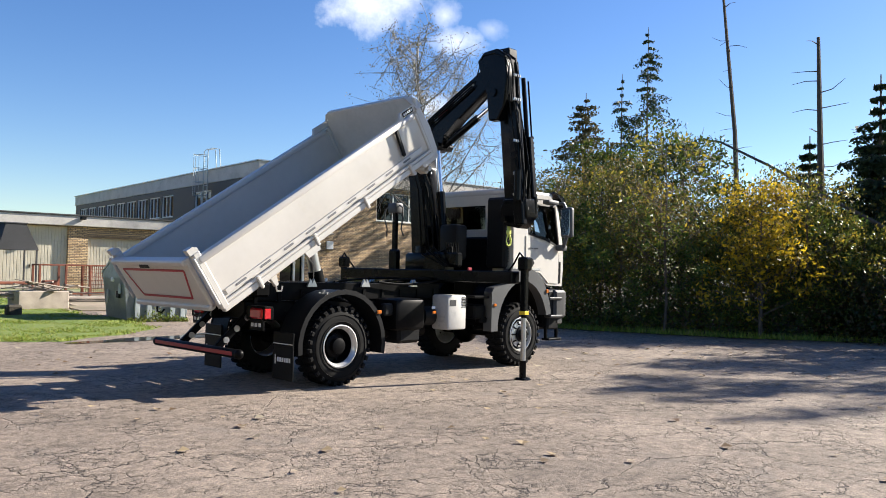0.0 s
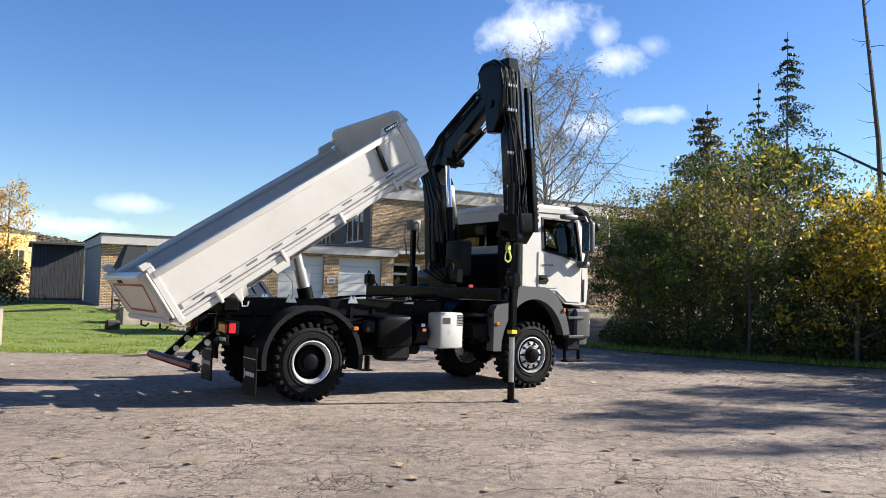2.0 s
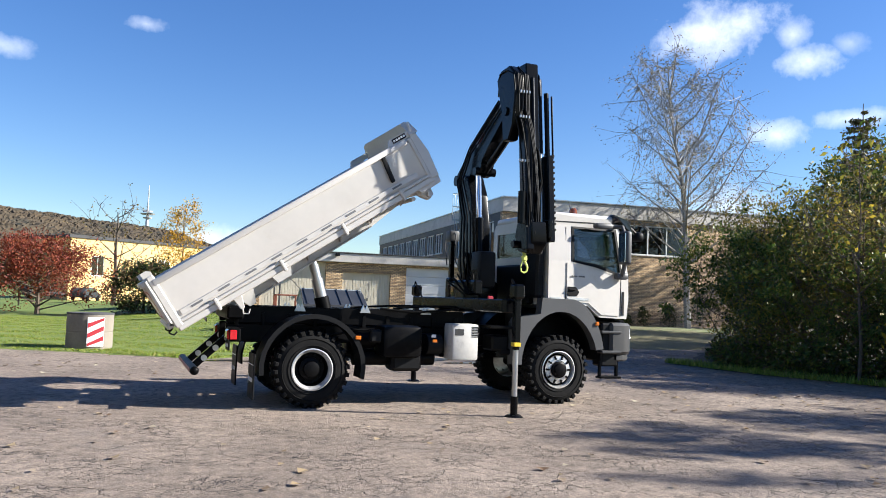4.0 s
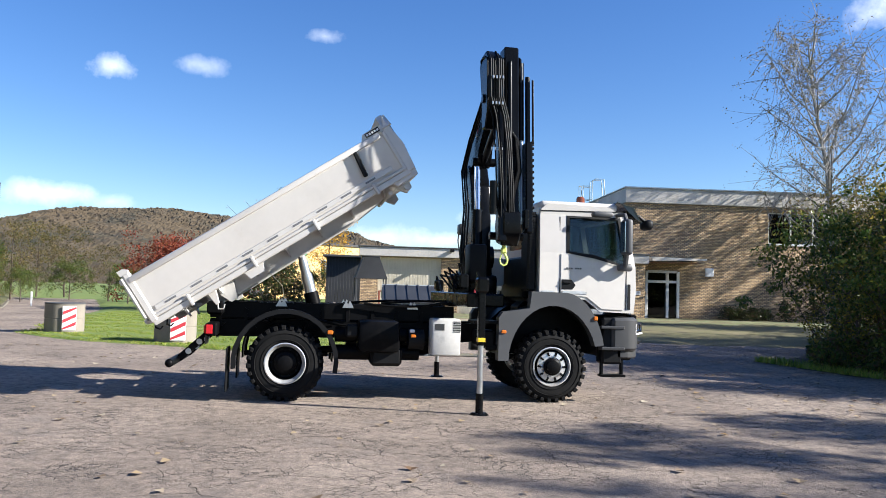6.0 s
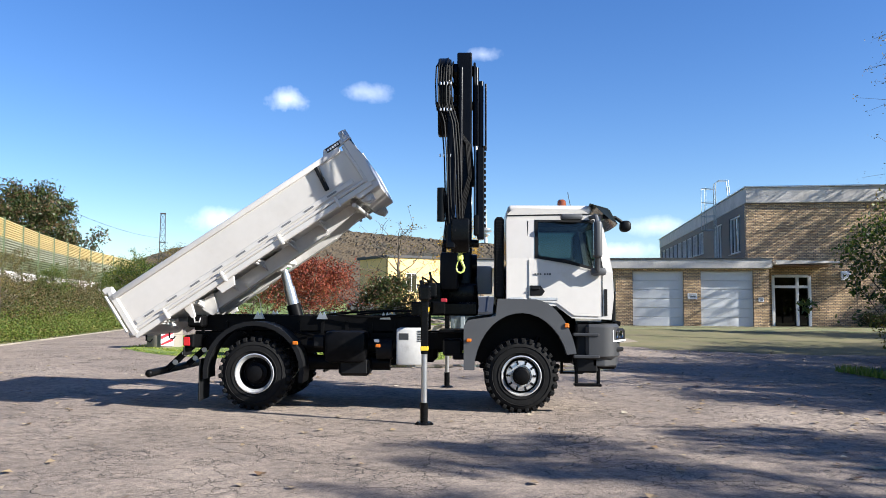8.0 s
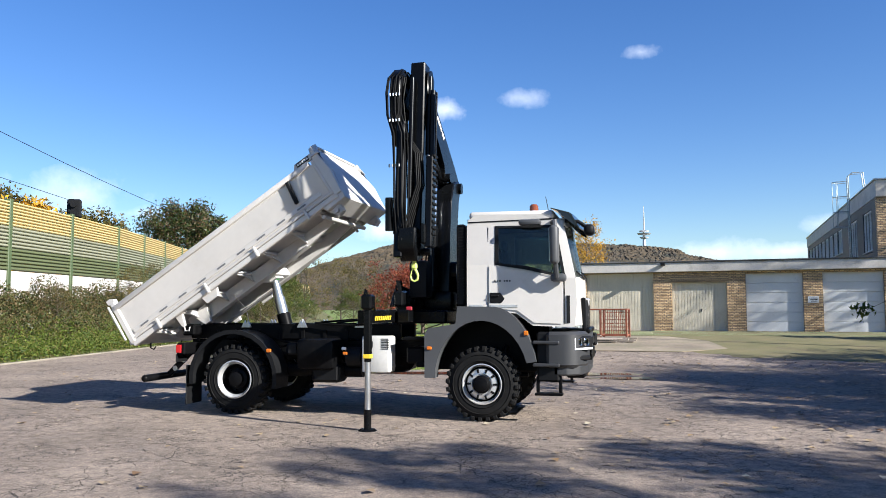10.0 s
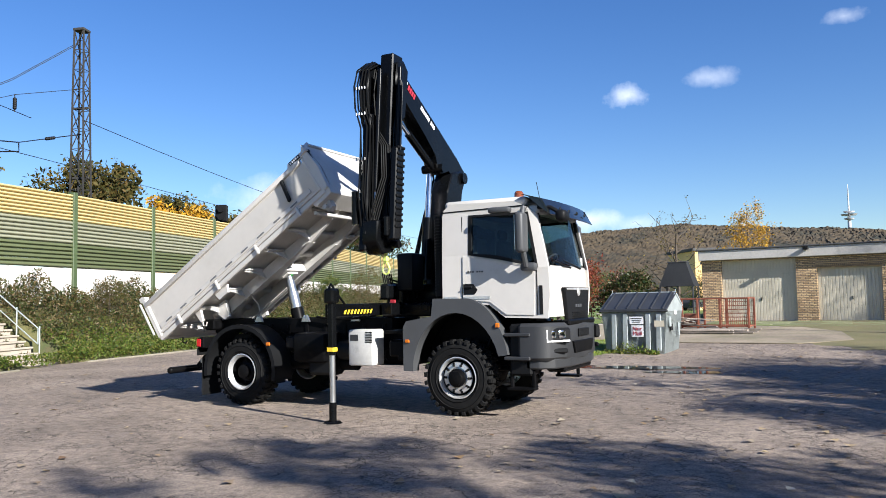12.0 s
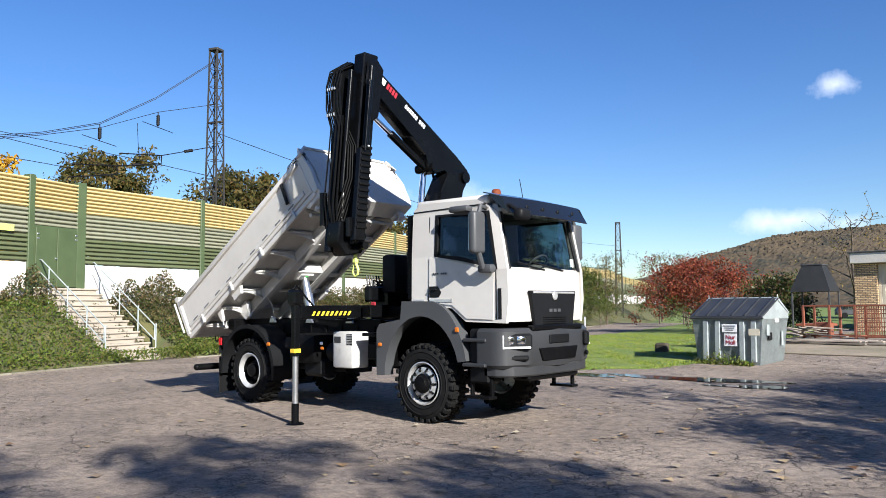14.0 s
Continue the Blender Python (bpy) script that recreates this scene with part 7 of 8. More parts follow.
    for x, y, s in ((-12.5, 47, .8), (-9.5, 52, .9), (-15, 52, .9), (-19, 56, .9), (3.2, 44, .6), (0.8, 46, .7), (-24.5, 51.5, 1.2), (-22.3, 52.5, 1.1), (-27.2, 74, 1.45), (-24.8, 75, 1.35), (-29, 60, 1.2), (-26.6, 55, 1.2), (-20.3, 42, .62), (-21.6, 45, .7), (-19.6, 46.5, .6), (-18.8, 37, .5)):
        place(int(R.choice([0, 2, 0])), x, y, s, .0)
    # ivy hedge on the bank
    pts = []
    while len(pts) < 120000:
        y = R.uniform(-9, 48)
        f = R.uniform(.34, .98)
        k, b = float(kerb_x(y)), float(bar_x(y))
        x = k + (b - k) * f
        loc = ST.inverted() @ Vector((x, y, 0))
        if abs(loc.y) < 1.2 and -.5 < loc.x < 6 or y < 2.4 and f < .74:
            continue
        hgt = .75 + .3 * math.sin(y * 1.3) + .25 * math.sin(y * 3.7 + x) + .12 * math.sin(y * 9.1 + x * 4)
        pts.append((x, y, float(bank_h(np.array(x), np.array(y))) + R.uniform(-.05, 1) * max(.15, hgt) * min(1, (f - .3) * 4)))
    leaves_mesh("ivy_hedge", np.array(pts), .05, LM["hedge"], R, label="dense dark ivy and bramble hedge on the bank", category="hedge", kind="stuff")
    pts = []
    while len(pts) < 75000:
        y = R.uniform(-9, 40)
        f = abs(R.normal()) * .22 + .02 if y > 2.4 else R.uniform(.02, .88)
        if f > .6 and y > 2.4:
            continue
        k, b = float(kerb_x(y)), float(bar_x(y))
        x = k + (b - k) * f
        loc = ST.inverted() @ Vector((x, y, 0))
        if abs(loc.y) < 1.2 and -.5 < loc.x < 6:
            continue
        pts.append((x, y, float(bank_h(np.array(x), np.array(y))) + R.uniform(.0, .32)))
    leaves_mesh("bank_weeds", np.array(pts), .05, LM["weed"], R, label="bright green weeds and grass on the bank", category="weeds", kind="stuff")
    # ivy creeping over the stairs
    pts = []
    for i in range(13):
        for _ in range(3):
            c = Vector((i * .245 + R.uniform(.16, .3), R.choice([-1, 1, 1]) * R.uniform(.25, 1.05), (i + 1) * .187))
            for _ in range(22):
                q = ST @ (c + Vector(R.normal(size=3)) * .07)
                pts.append((q.x, q.y, max(q.z, c.z + .005)))
    leaves_mesh("stair_ivy", np.array(pts), .035, LM["hedge"], R, label="small ivy shoots and dry leaves on the stairs", category="ivy", kind="stuff")
    # lawn blades
    n = 75000
    X, Y = R.uniform(-10, 3.5, n * 3), 6.2 + 26 * R.uniform(0, 1, n * 3) ** 1.6
    keep = grass_mask(X, Y) > R.uniform(-.1, .35, n * 3)
    X, Y = X[keep][:n], Y[keep][:n]
    Z = base_h(X, Y) + .03
    h = R.uniform(.02, .06, len(X)) * (1 + .4 * rough(X, Y, 1.7))
    a = R.uniform(0, 6.28, len(X))
    w = .012 + .0006 * Y
    le = R.normal(size=(2, len(X))) * .035
    P0 = np.stack([X - np.cos(a) * w, Y - np.sin(a) * w, Z], -1)
    P1 = np.stack([X + np.cos(a) * w, Y + np.sin(a) * w, Z], -1)
    P2 = np.stack([X + le[0], Y + le[1], Z + h], -1)
    raw("lawn_grass", np.stack([P0, P1, P2], 1).reshape(-1, 3), np.arange(len(X) * 3).reshape(-1, 3), LM["grassl"], "short green grass blades of the lawn", "grass", kind="stuff")
    n = 4500
    Y = R.uniform(-5, 7, n)
    X = np.interp(Y, [-8, -4, -.7, 3, 6.5, 9, 14], [18, 16.2, 14.1, 12.8, 12.4, 13.6, 18]) + np.abs(R.normal(size=n)) * .5
    Z = base_h(X, Y) * .6 + .03
    a = R.uniform(0, 6.28, n)
    h = R.uniform(.06, .2, n)
    P0, P1 = np.stack([X - np.cos(a) * .015, Y - np.sin(a) * .015, Z], -1), np.stack([X + np.cos(a) * .015, Y + np.sin(a) * .015, Z], -1)
    P2 = np.stack([X + R.normal(size=n) * .05, Y + R.normal(size=n) * .05, Z + h], -1)
    raw("verge_grass", np.stack([P0, P1, P2], 1).reshape(-1, 3), np.arange(n * 3).reshape(-1, 3), LM["grassl"], "grass verge along the thicket", "grass", kind="stuff")
    # fallen leaves on the asphalt, curled
    n = 2400
    X, Y = R.uniform(-9, 17, n), R.uniform(-11, 14, n)
    ok = (R.uniform(0, 1, n) < .35 + .65 * sstep(2, 12, X)) & ~((np.abs(X - 2) < 3.5) & (np.abs(Y) < 1.3))
    X, Y = X[ok], Y[ok]
    a, s = R.uniform(0, 6.28, len(X)), R.uniform(.03, .085, len(X))
    u, v = np.stack([np.cos(a), np.sin(a)], -1) * s[:, None], np.stack([-np.sin(a), np.cos(a)], -1) * s[:, None] * .7
    Z = base_h(X, Y) + .012
    C = np.stack([X, Y], -1)
    q = np.stack([np.concatenate([C - u, (Z + s * .35)[:, None]], -1), np.concatenate([C - v, Z[:, None]], -1), np.concatenate([C + u, (Z + s * .25)[:, None]], -1), np.concatenate([C + v, Z[:, None] + .012], -1)], 1)
    raw("fallen_leaves", q.reshape(-1, 3), np.concatenate([np.arange(len(X) * 4).reshape(-1, 4)[:, [0, 1, 3]], np.arange(len(X) * 4).reshape(-1, 4)[:, [1, 2, 3]]]), LM["litter"], "scattered dry brown leaves on asphalt", "leaves", kind="stuff")
    # trees on the sunny side of the yard; their shade falls across the asphalt
    for x, y, h, sp, n in ((24, -11.5, 12.0, 2.3, 3600), (27, -15.0, 13, 2.4, 3600), (22, -16.5, 8.6, 2.0, 3000), (30, -11.5, 12.2, 2.4, 3800), (23, -8.8, 9.6, 1.9, 2600), (25.5, -19, 9.5, 2.2, 2800), (33, -18, 12.5, 2.6, 3200), (21, -8.2, 5.2, 1.6, 1900), (20.5, -13.5, 5.6, 1.6, 1900), (28, -6.5, 7.6, 2.2, 3400), (24.5, -4.5, 6.2, 2.0, 3000)):
        single(tree("yard_tree", R, h, sp, 24, .16, LM["olive"], n, .12, M["bark"], "half-bare autumn tree at the sunny edge of the yard", "tree", "yard trees", .6, .3, .6), x, y, 0)


plants()


# ---- far things ----
def hill():
    px = [-700, -420, -300, -250, -222, -212, -170, -125, -100, -27, -5, 20, 34, 43, 80, 150, 300, 600]
    pz = [4, 8, 16, 26, 34, 42, 53, 54.5, 55.5, 48.5, 47, 45, 43, 38, 31, 22, 10, 4]
    R = np.random.default_rng(3)
    nx, ny = 1000, 100
    X, T = np.meshgrid(np.linspace(-560, 420, nx), np.linspace(0, 1, ny), indexing="ij")
    top = np.interp(X, px, pz)
    Y = 380 + 220 * T
    Z = top * (1 - (1 - T) ** 1.6) - 1 + R.uniform(-1, 1, X.shape) * 1.3 * T + 1.4 * rough(X, Y, .12)
    X = X + R.uniform(-.8, .8, X.shape)
    V = np.stack([X, Y, Z], -1).reshape(-1, 3)
    i = (np.arange(nx - 1)[:, None] * ny + np.arange(ny - 1)[None]).reshape(-1)
    F = np.stack([i, i + ny, i + ny + 1, i + 1], -1)
    m = surf("wooded_hill", (.012, .015, .01), .95, var=.3, scale=.03, fine=.3, bump=.0, col2=(.06, .043, .023), fine_var=.9)
    raw("wooded_hill", V, F, m, "distant wooded hill in brown autumn colours", "hill", kind="structure")


hill()


def tv_tower():
    bm = bmesh.new()
    x, y = 12.3, 596
    cy(bm, (x, y, 44), (x, y, 55), 1.3, 1.0, 12)
    cy(bm, (x, y, 55), (x, y, 76), .7, .2, 8)
    th = put("radio_tower", bm, M["tower"], "slender pale radio tower with round deck on the hill", "tower")
    for z, r in ((51.6, 3.4), (54.4, 5.4), (56.4, 3.8)):
        bm = bmesh.new()
        cy(bm, (x, y, z), (x, y, z + .9), r * .8, r, 20)
        part("deck", bm, M["tower"], th)


tv_tower()


def far_buildings():
    th = empty("ochre_building", "low ochre plastered building beyond the lawn", "building", Matrix.Translation((-9.0, 100, 0)) @ Matrix.Rotation(radians(32), 4, "Z") @ Matrix.Diagonal((1, 1, 1.35, 1)) @ Matrix.Translation((13, 0, 0)))
    bm = bmesh.new()
    wall_with_holes(bm, -13, 10.5, -.2, 5.8, 0, .3, [(-10 + i * 3.4, -8.2 + i * 3.4, 2.2, 4.2) for i in (0, 3, 5)])
    part("wall", bm, M["sandst"], th, "ochre plaster wall")
    bm = bmesh.new()
    bx(bm, (-1.2, 5.2, 5.95), (24.2, 10.8, .3), .03)
    part("roof", bm, M["roofing"], th)
    bm = bmesh.new()
    bx(bm, (-1.2, 9.9, 2.8), (23.4, .3, 6))
    bx(bm, (-12.8, 5.1, 2.8), (.3, 9, 6))
    bx(bm, (10.3, 5.1, 2.8), (.3, 9, 6))
    part("rear_wall", bm, M["sandst"], th)
    for i in (0, 3, 5):
        window(th, Matrix.Translation((-9.1 + i * 3.4, .1, 3.2)), 1.78, 1.98, 2, M["frame"], M["wglass"], "dark window")
    th = empty("dark_shed", "dark flat-roofed shed beside the garage building", "shed", Matrix.Translation((2.9, 40.2, .2)) @ Matrix.Rotation(-.113, 4, "Z"))
    for i in range(14):
        bm = bmesh.new()
        bx(bm, (-1.3 + i * .2, 0, 1.75), (.19, .05, 3.5), .01)
        part("board", bm, M["slate"], th)
    bm = bmesh.new()
    bx(bm, (1.35, 2.5, 1.75), (.1, 5, 3.5))
    bx(bm, (-1.35, 2.5, 1.75), (.1, 5, 3.5))
    bx(bm, (0, 5, 1.75), (2.8, .1, 3.5))
    part("side_wall", bm, M["slate"], th)
    bm = bmesh.new()
    bx(bm, (0, 2.4, 3.58), (3.2, 6, .16), .03)
    part("roof", bm, M["roofing"], th)


far_buildings()


# ---- yard things ----
def dumpster():
    m = Matrix.Translation((3.7, 11.95, .03)) @ Matrix.Rotation(radians(-4), 4, "Z")
    th = empty("waste_container", "galvanised steel waste container with black lid", "dumpster", m)
    # tapered body, open above, ribs pressed in the front
    bm = bmesh.new()
    D, t = 1.75, .03
    lo = [(-.88, .06), (.88, .06), (.88, D - .1), (-.88, D - .1)]
    hi = [(-1.0, 0), (1.0, 0), (1.0, D), (-1.0, D)]
    zs = (.0, 1.27)
    a = [bm.verts.new((*p, zs[0])) for p in lo]
    b = [bm.verts.new((*p, zs[1])) for p in hi]
    bm.faces.new(a[::-1])
    for i in range(4):
        bm.faces.new((a[i], a[(i + 1) % 4], b[(i + 1) % 4], b[i]))
    bmesh.ops.solidify(bm, geom=bm.faces[:], thickness=.02)
    body = part("body", bm, M["galv"], th, "dented galvanised body")
    for x in (-.62, -.27, .42, .74):
        bm = bmesh.new()
        pr(bm, [(x - .07, .1), (x + .07, .1), (x + .09, 1.2), (x - .05, 1.2)], -.03, .05, "xz", .01)
        part("front_rib", bm, M["galv"], body)
    for s in (-1, 1):
        # gable ends reach up to the ridge
        bm = bmesh.new()
        pr(bm, [(-.02, 1.25), (D + .02, 1.25), (D + .02, 1.42), (1.15, 1.8), (1.0, 1.8), (-.02, 1.3)], s * .985, s * 1.01, "yz")
        g = part("gable", bm, M["galv"], body)
        for y, z, w, h in ((.35, .95, .16, .3), (.95, 1.2, .2, .12), (1.3, .7, .1, .4)):
            bm = bmesh.new()
            bx(bm, (s * 1.0, y, z), (.05, w, h), .015)
            part("bracket", bm, M["galv"] if h > .2 else M["letter"], body)
        bm = bmesh.new()
        bx(bm, (s * .99, .5, .78), (.04, .22, .2), .01)
        part("pocket", bm, M["dark"], body)
    bm = bmesh.new()
    pr(bm, [(-.06, 1.28), (1.08, 1.79), (1.08, 1.83), (-.06, 1.33)], -1.03, 1.03, "yz", .006)
    lid = part("lid", bm, M["lid"], th, "black ribbed plastic lid")
    for i in range(6):
        bm = bmesh.new()
        x = -.9 + i * .36
        pr(bm, [(-.04, 1.335), (1.06, 1.825), (1.06, 1.86), (-.04, 1.37)], x - .02, x + .02, "yz")
        part("lid_rib", bm, M["lid"], lid)
    bm = bmesh.new()
    pr(bm, [(1.05, 1.8), (1.12, 1.8), (D + .04, 1.42), (D + .04, 1.38), (1.05, 1.76)], -1.03, 1.03, "yz")
    for s in (-1, 1):
        cy(bm, (s * 1.0, 1.08, 1.82), (s * 1.0, 1.08, 1.92), .012)
    cy(bm, (-1.02, 1.08, 1.82), (1.02, 1.08, 1.82), .025)
    part("rear_lid", bm, M["galv"], th)
    bm = bmesh.new()
    cy(bm, (-1.05, -.05, 1.27), (1.05, -.05, 1.27), .022)
    part("front_rail", bm, M["lid"], th)
    # notices
    for x, z, w, h, label in ((.1, 1.0, .42, .22, "pale notice with unreadable print"), (.12, .68, .36, .34, "white notice with red words"), (.78, .9, .3, .18, "yellowish notice with unreadable print")):
        bm = bmesh.new()
        bx(bm, (x, -.045 + .05 * (1.27 - z) * .6, z), (w, .008, h), .002)
        part("notice", bm, M["letter"] if x < .5 else M["ivory"], body, label)
    for k, word in enumerate(("Nur", "Müll")):
        cu = bpy.data.curves.new("words", "FONT")
        cu.body, cu.size, cu.align_x, cu.extrude = word, .17, "CENTER", .002
        ob = bpy.data.objects.new("words", cu)
        me = bpy.data.meshes.new_from_object(ob)
        bpy.data.objects.remove(ob)
        me.materials.append(M["red"])
        w = new("notice_words", me)
        w.parent = body
        w.matrix_basis = Matrix.Translation((.12, -.038, .7 - k * .145)) @ Matrix.Rotation(radians(90), 4, "X")
        tagged(w, "red words on the notice")
    bm = bmesh.new()
    for k in range(3):
        bx(bm, (.1, -.046, 1.06 - k * .055), (.34 - .06 * k, .004, .02))
    part("notice_print", bm, M["grey"], body)


dumpster()


def bar(bm, a, b, r=.025):
    return cy(bm, a, b, r, n=6)


def cage():
    m = Matrix.Translation((4.75, 20.7, .42)) @ Matrix.Rotation(radians(-6), 4, "Z")
    th = empty("wire_crate", "rusty red steel cage crate on old planks", "crate", m)
    for x in (-1.4, -.5, .35, 1.4):
        for y in (-.5, .5):
            bm = bmesh.new()
            bx(bm, (x, y, .6), (.08, .08, 1.2), .008)
            part("post", bm, M["rust"], th)
    for z in (.12, 1.18):
        for y in (-.5, .5):
            bm = bmesh.new()
            bx(bm, (0, y, z), (2.8, .07, .06), .008)
            part("rail", bm, M["rust"], th)
        for x in (-1.4, .35, 1.4):
            bm = bmesh.new()
            bx(bm, (x, 0, z), (.06, 1.0, .06), .008)
            part("rail", bm, M["rust"], th)
    for y in (-.5, .5):
        bm = bmesh.new()
        for i in range(14):
            bar(bm, (.42 + i * .075, y, .12), (.42 + i * .075, y, 1.18), .009)
        for i in range(6):
            bar(bm, (.35, y, .3 + i * .15), (1.4, y, .3 + i * .15), .008)
        part("wire_mesh", bm, M["rust"], th)
    bm = bmesh.new()
    bx(bm, (-.9, .1, .35), (.5, .4, .5), .03)
    part("rusty_box", bm, M["rust"], th)
    R = random.Random(5)
    pile = empty("plank_pile", "pile of grey old planks and pallets", "planks", Matrix.Translation((4.4, 19.6, .25)) @ Matrix.Rotation(radians(-4), 4, "Z"))
    for i in range(26):
        bm = bmesh.new()
        L = R.uniform(2.0, 3.6)
        bx(bm, (R.uniform(-.4, .4), -1.1 + (i % 9) * .26, .05 + (i // 9) * .07), (L, .2, .045), .006, Matrix.Rotation(R.uniform(-.06, .06), 4, "Z"))
        part("plank", bm, M["plank"], pile)
    for i in range(14):
        bm = bmesh.new()
        m2 = Matrix.Translation((-.7 + R.uniform(-.7, .8), R.uniform(-.6, .6), .34 + i * .02)) @ Matrix.Rotation(R.uniform(-1.2, 1.2), 4, "Z") @ Matrix.Rotation(R.uniform(-.15, .15), 4, "Y")
        bx(bm, (0, 0, 0), (R.uniform(.9, 1.7), .12, .035), .005, m2)
        part("plank", bm, M["plank"], pile)
    pile2 = empty("plank_pile", "heap of broken boards leaning beside the container", "planks", Matrix.Translation((2.0, 16.6, .18)))
    for i in range(22):
        bm = bmesh.new()
        m2 = Matrix.Translation((R.uniform(-.7, .7), R.uniform(-.5, .5), .1 + i * .035)) @ Matrix.Rotation(R.uniform(-.7, .7), 4, "Z") @ Matrix.Rotation(R.uniform(-.2, .2), 4, "Y")
        bx(bm, (0, 0, 0), (R.uniform(1.0, 2.0), .14, .03), .005, m2)
        part("plank", bm, M["plank"], pile2)
    bm = bmesh.new()
    bx(bm, (0, 0, .3), (1.5, 1.0, .6), .02)
    part("low_crate", bm, M["plank"], pile2)


cage()


def hood():
    th = empty("hood_shelter", "dark metal hood on thin legs", "hood", Matrix.Translation((3.1, 22.7, .42)))
    bm = bmesh.new()
    lo = [(-.72, -.72), (.72, -.72), (.72, .72), (-.72, .72)]
    a = [bm.verts.new((*p, 1.72)) for p in lo]
    b = [bm.verts.new((p[0] * .5, p[1] * .5, 2.72)) for p in lo]
    for i in range(4):
        bm.faces.new((a[i], a[(i + 1) % 4], b[(i + 1) % 4], b[i]))
    bm.faces.new(b)
    bmesh.ops.solidify(bm, geom=bm.faces[:], thickness=.03)
    bx(bm, (0, 0, 2.74), (.8, .8, .05), .01)
    part("hood_cone", bm, M["slate"], th)
    for x in (-.66, .66):
        for y in (-.66, .66):
            bm = bmesh.new()
            bx(bm, (x, y, .86), (.06, .06, 1.72), .006)
            part("leg", bm, M["slate"], th)
    bm = bmesh.new()
    bx(bm, (0, 0, .45), (1.2, 1.2, .1), .02)
    part("grate", bm, M["rust"], th)


hood()


def planters():
    for x, y, r, h, a in ((-3.4, 10.4, .58, .95, -75), (-7.45, 14.1, .6, .95, -62)):
        th = empty("concrete_ring", "round concrete ring planter with red-white warning board", "planter", Matrix.Translation((x, y, .0)), "concrete ring planters")
        bm = bmesh.new()
        lathe(bm, [(r - .1, 0), (r, 0), (r, -h * .48), (r - .012, -h * .49), (r - .012, -h * .51), (r, -h * .52), (r, -h), (r - .1, -h), (r - .1, -h + .12), (0, -h + .1)], 36, Matrix.Rotation(radians(-90), 4, "X"))
        for v in bm.verts:
            v.co.z = abs(v.co.z)
        part("ring", bm, M["concrete"], th, "stained concrete ring")
        bm = bmesh.new()
        lathe(bm, [(0, h + .02), (r - .04, h + .02), (r + .01, h - .01), (r + .01, h + .03), (0, h + .05)], 36, Matrix.Rotation(radians(90), 4, "X"))
        part("cover", bm, M["roofing"], th, "dark flat cover")
        m = Matrix.Rotation(radians(a), 4, "Z") @ Matrix.Translation((r + .02, 0, h * .52))
        bm = bmesh.new()
        bx(bm, (0, 0, 0), (.02, .42, h * .8), .004, m)
        bd = part("warning_board", bm, M["letter"], th, "white board with red diagonal stripes")
        bm = bmesh.new()
        for k in (-1, 0, 1):
            q = [(-.2, k * .26 - .16), (.2, k * .26 + .04), (.2, k * .26 + .16), (-.2, k * .26 - .04)]
            q = [(p, max(-h * .39, min(h * .39, z))) for p, z in q]
            if abs(q[0][1] - q[2][1]) > .03:
                pr(bm, q, .011, .016, "yz")
        bm.transform(m)
        part("red_stripe", bm, M["red"], bd)


planters()


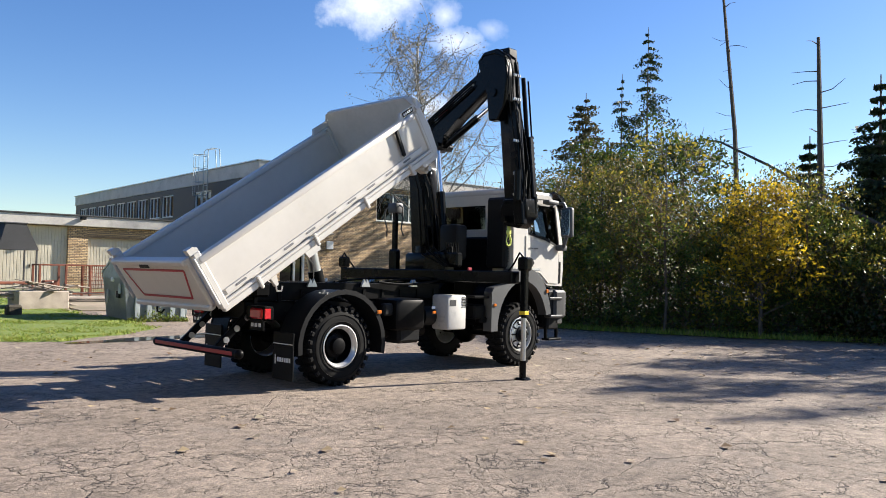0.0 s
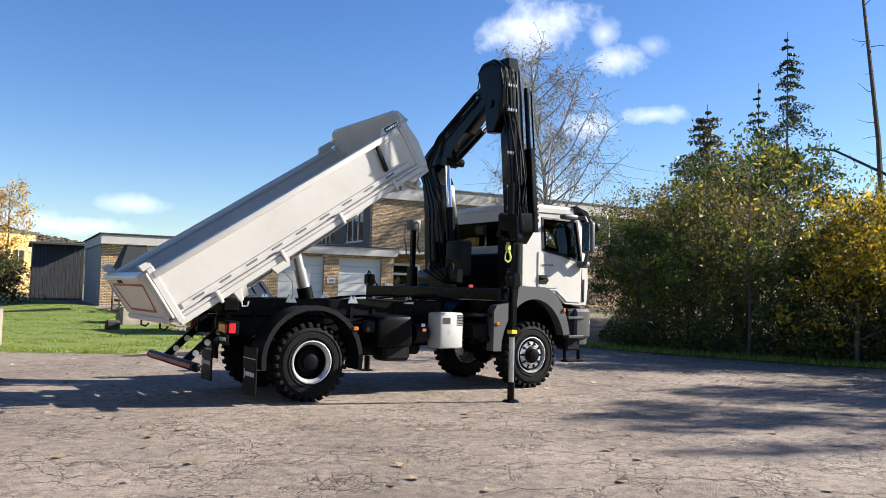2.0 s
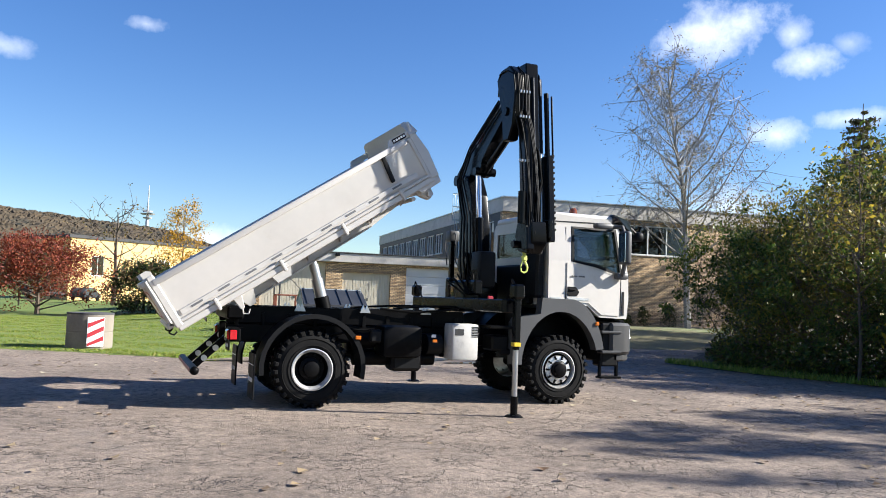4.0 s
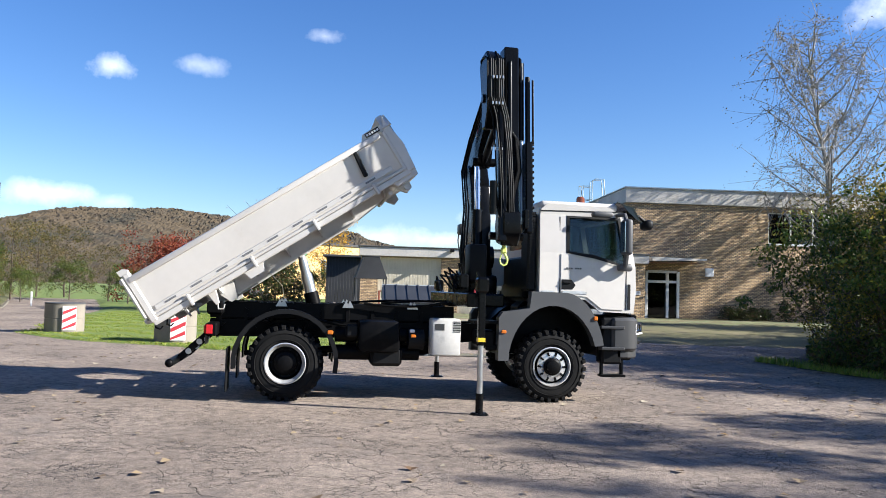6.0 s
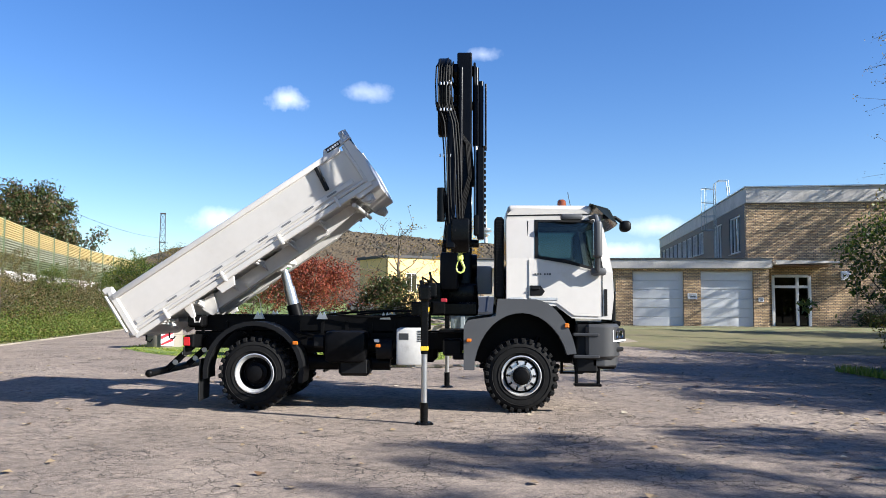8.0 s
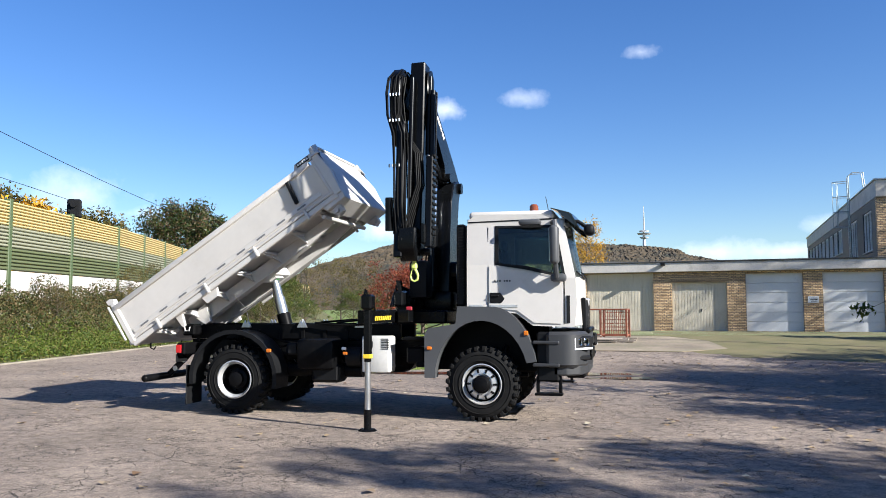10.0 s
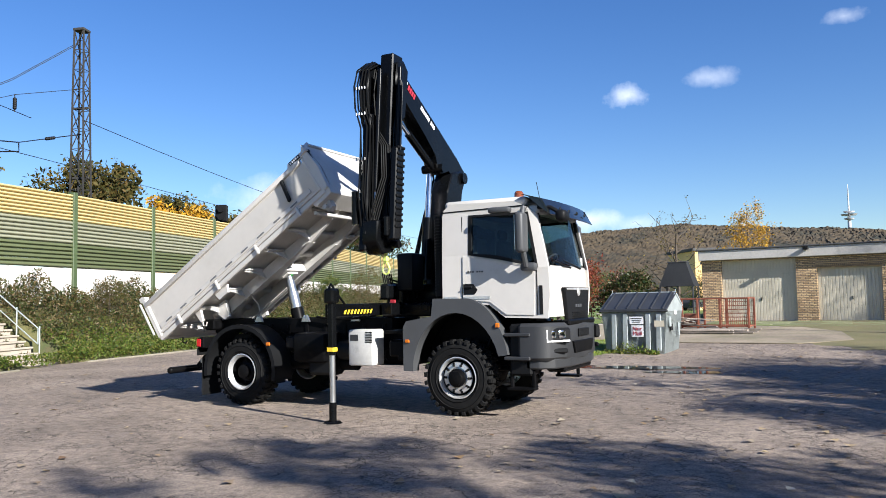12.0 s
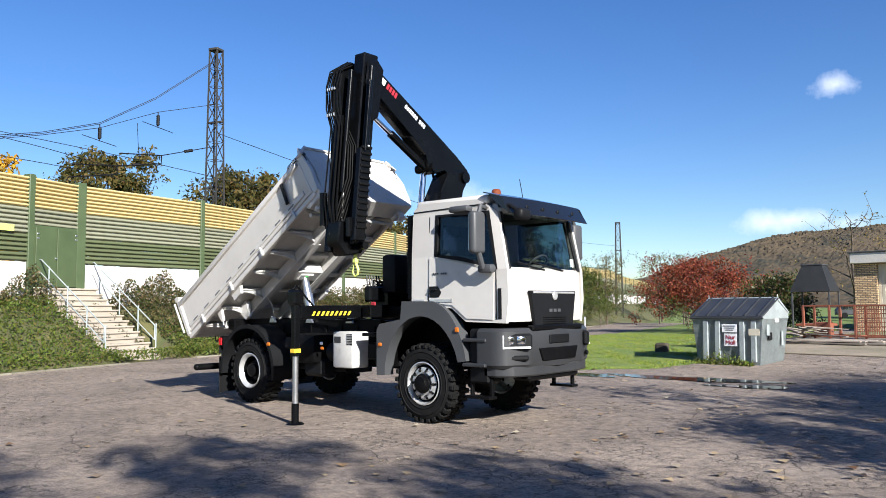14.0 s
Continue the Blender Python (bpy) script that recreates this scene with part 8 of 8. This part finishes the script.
def puddles():
    water = bpy.data.materials.new("puddle_water")
    water.use_nodes = True
    p = water.node_tree.nodes["Principled BSDF"]
    p.inputs["Base Color"].default_value = (.025, .022, .02, 1)
    p.inputs["Roughness"].default_value = .04
    R = np.random.default_rng(11)
    for cx, cyy, a, b in ((1.2, 7.15, 1.5, .45), (4.5, 7.6, 1.7, .5), (6.2, 6.6, .8, .3)):
        bm = bmesh.new()
        n = 48
        ph = R.uniform(0, 6.28, 4)
        vs = []
        for k in range(n):
            t = k * 6.2832 / n
            r = 1 + .22 * math.sin(2 * t + ph[0]) + .16 * math.sin(3 * t + ph[1]) + .1 * math.sin(5 * t + ph[2]) + .06 * math.sin(9 * t + ph[3])
            vs.append(bm.verts.new((cx + a * r * math.cos(t), cyy + b * r * math.sin(t), .014)))
        bm.faces.new(vs)
        put("puddle", bm, water, "shallow muddy rain puddle on the asphalt", "puddle", "puddles", "structure")
    for x, y, h in ((-15.2, 27, .85), (-17.3, 38.5, .9)):
        bm = bmesh.new()
        bx(bm, (x + 1, y, h / 2), (.12, .05, h), .02)
        put("marker_post", bm, M["letter"], "small white roadside marker post", "post", "marker posts")
    bm = bmesh.new()
    bx(bm, (0, 0, .2), (.4, .3, .4), .05)
    put("stone_block", bm, M["soil"], "small dark stone block on the lawn", "stone").matrix_basis = Matrix.Translation((.6, 14.5, .05))


puddles()


def small_plants():
    R = np.random.default_rng(21)
    pts = []
    for _ in range(900):
        a = R.uniform(-1, 1)
        pts.append((3.6 + a * .9, 11.85 - a * .13 - abs(R.normal()) * .1, .03 + abs(R.normal()) * .13 * (1.3 - abs(a))))
    leaves_mesh("container_weeds", np.array(pts), .04, LM["weed"], R, label="small leafy weeds at the foot of the container", category="weeds", kind="stuff")
    for s_, h in ((19.3, .7), (20.0, .6), (20.7, .65), (21.4, .6), (22.6, 1.1), (24.4, 1.2)):
        th = tree("facade_shrub", R, h, .35, 10, .02, LM["ivy"], 1200, .05, M["bark"], "small dark clipped shrub at the brick wall", "shrub", "facade shrubs", .28, .02, .6)
        th.matrix_basis = BLD @ Matrix.Translation((s_ + 1.3, .95, -.05))


small_plants()


def parked_car(x, y, a):
    th = empty("parked_car", "dark parked estate car far across the lawn", "car", Matrix.Translation((x, y, 0)) @ Matrix.Rotation(a, 4, "Z"), "parked cars")
    bm = bmesh.new()
    pr(bm, [(-2.1, .35), (2.1, .35), (2.15, .75), (1.2, .9), (.5, 1.42), (-1.6, 1.45), (-2.1, .95)], -.85, .85, "xz", .06)
    part("body", bm, M["slate"], th)
    bm = bmesh.new()
    pr(bm, [(.98, .95), (.45, 1.36), (-1.55, 1.38), (-1.9, .98)], -.87, .87, "xz", .02)
    part("windows", bm, M["chrome"], th)
    for dx in (-1.3, 1.35):
        for s in (-1, 1):
            bm = bmesh.new()
            cy(bm, (dx, s * .7, .32), (dx, s * .88, .32), .32, n=20)
            part("wheel", bm, M["tyre"], th)


parked_car(-6.3, 84, 1.2)
parked_car(-11.0, 90, .4)
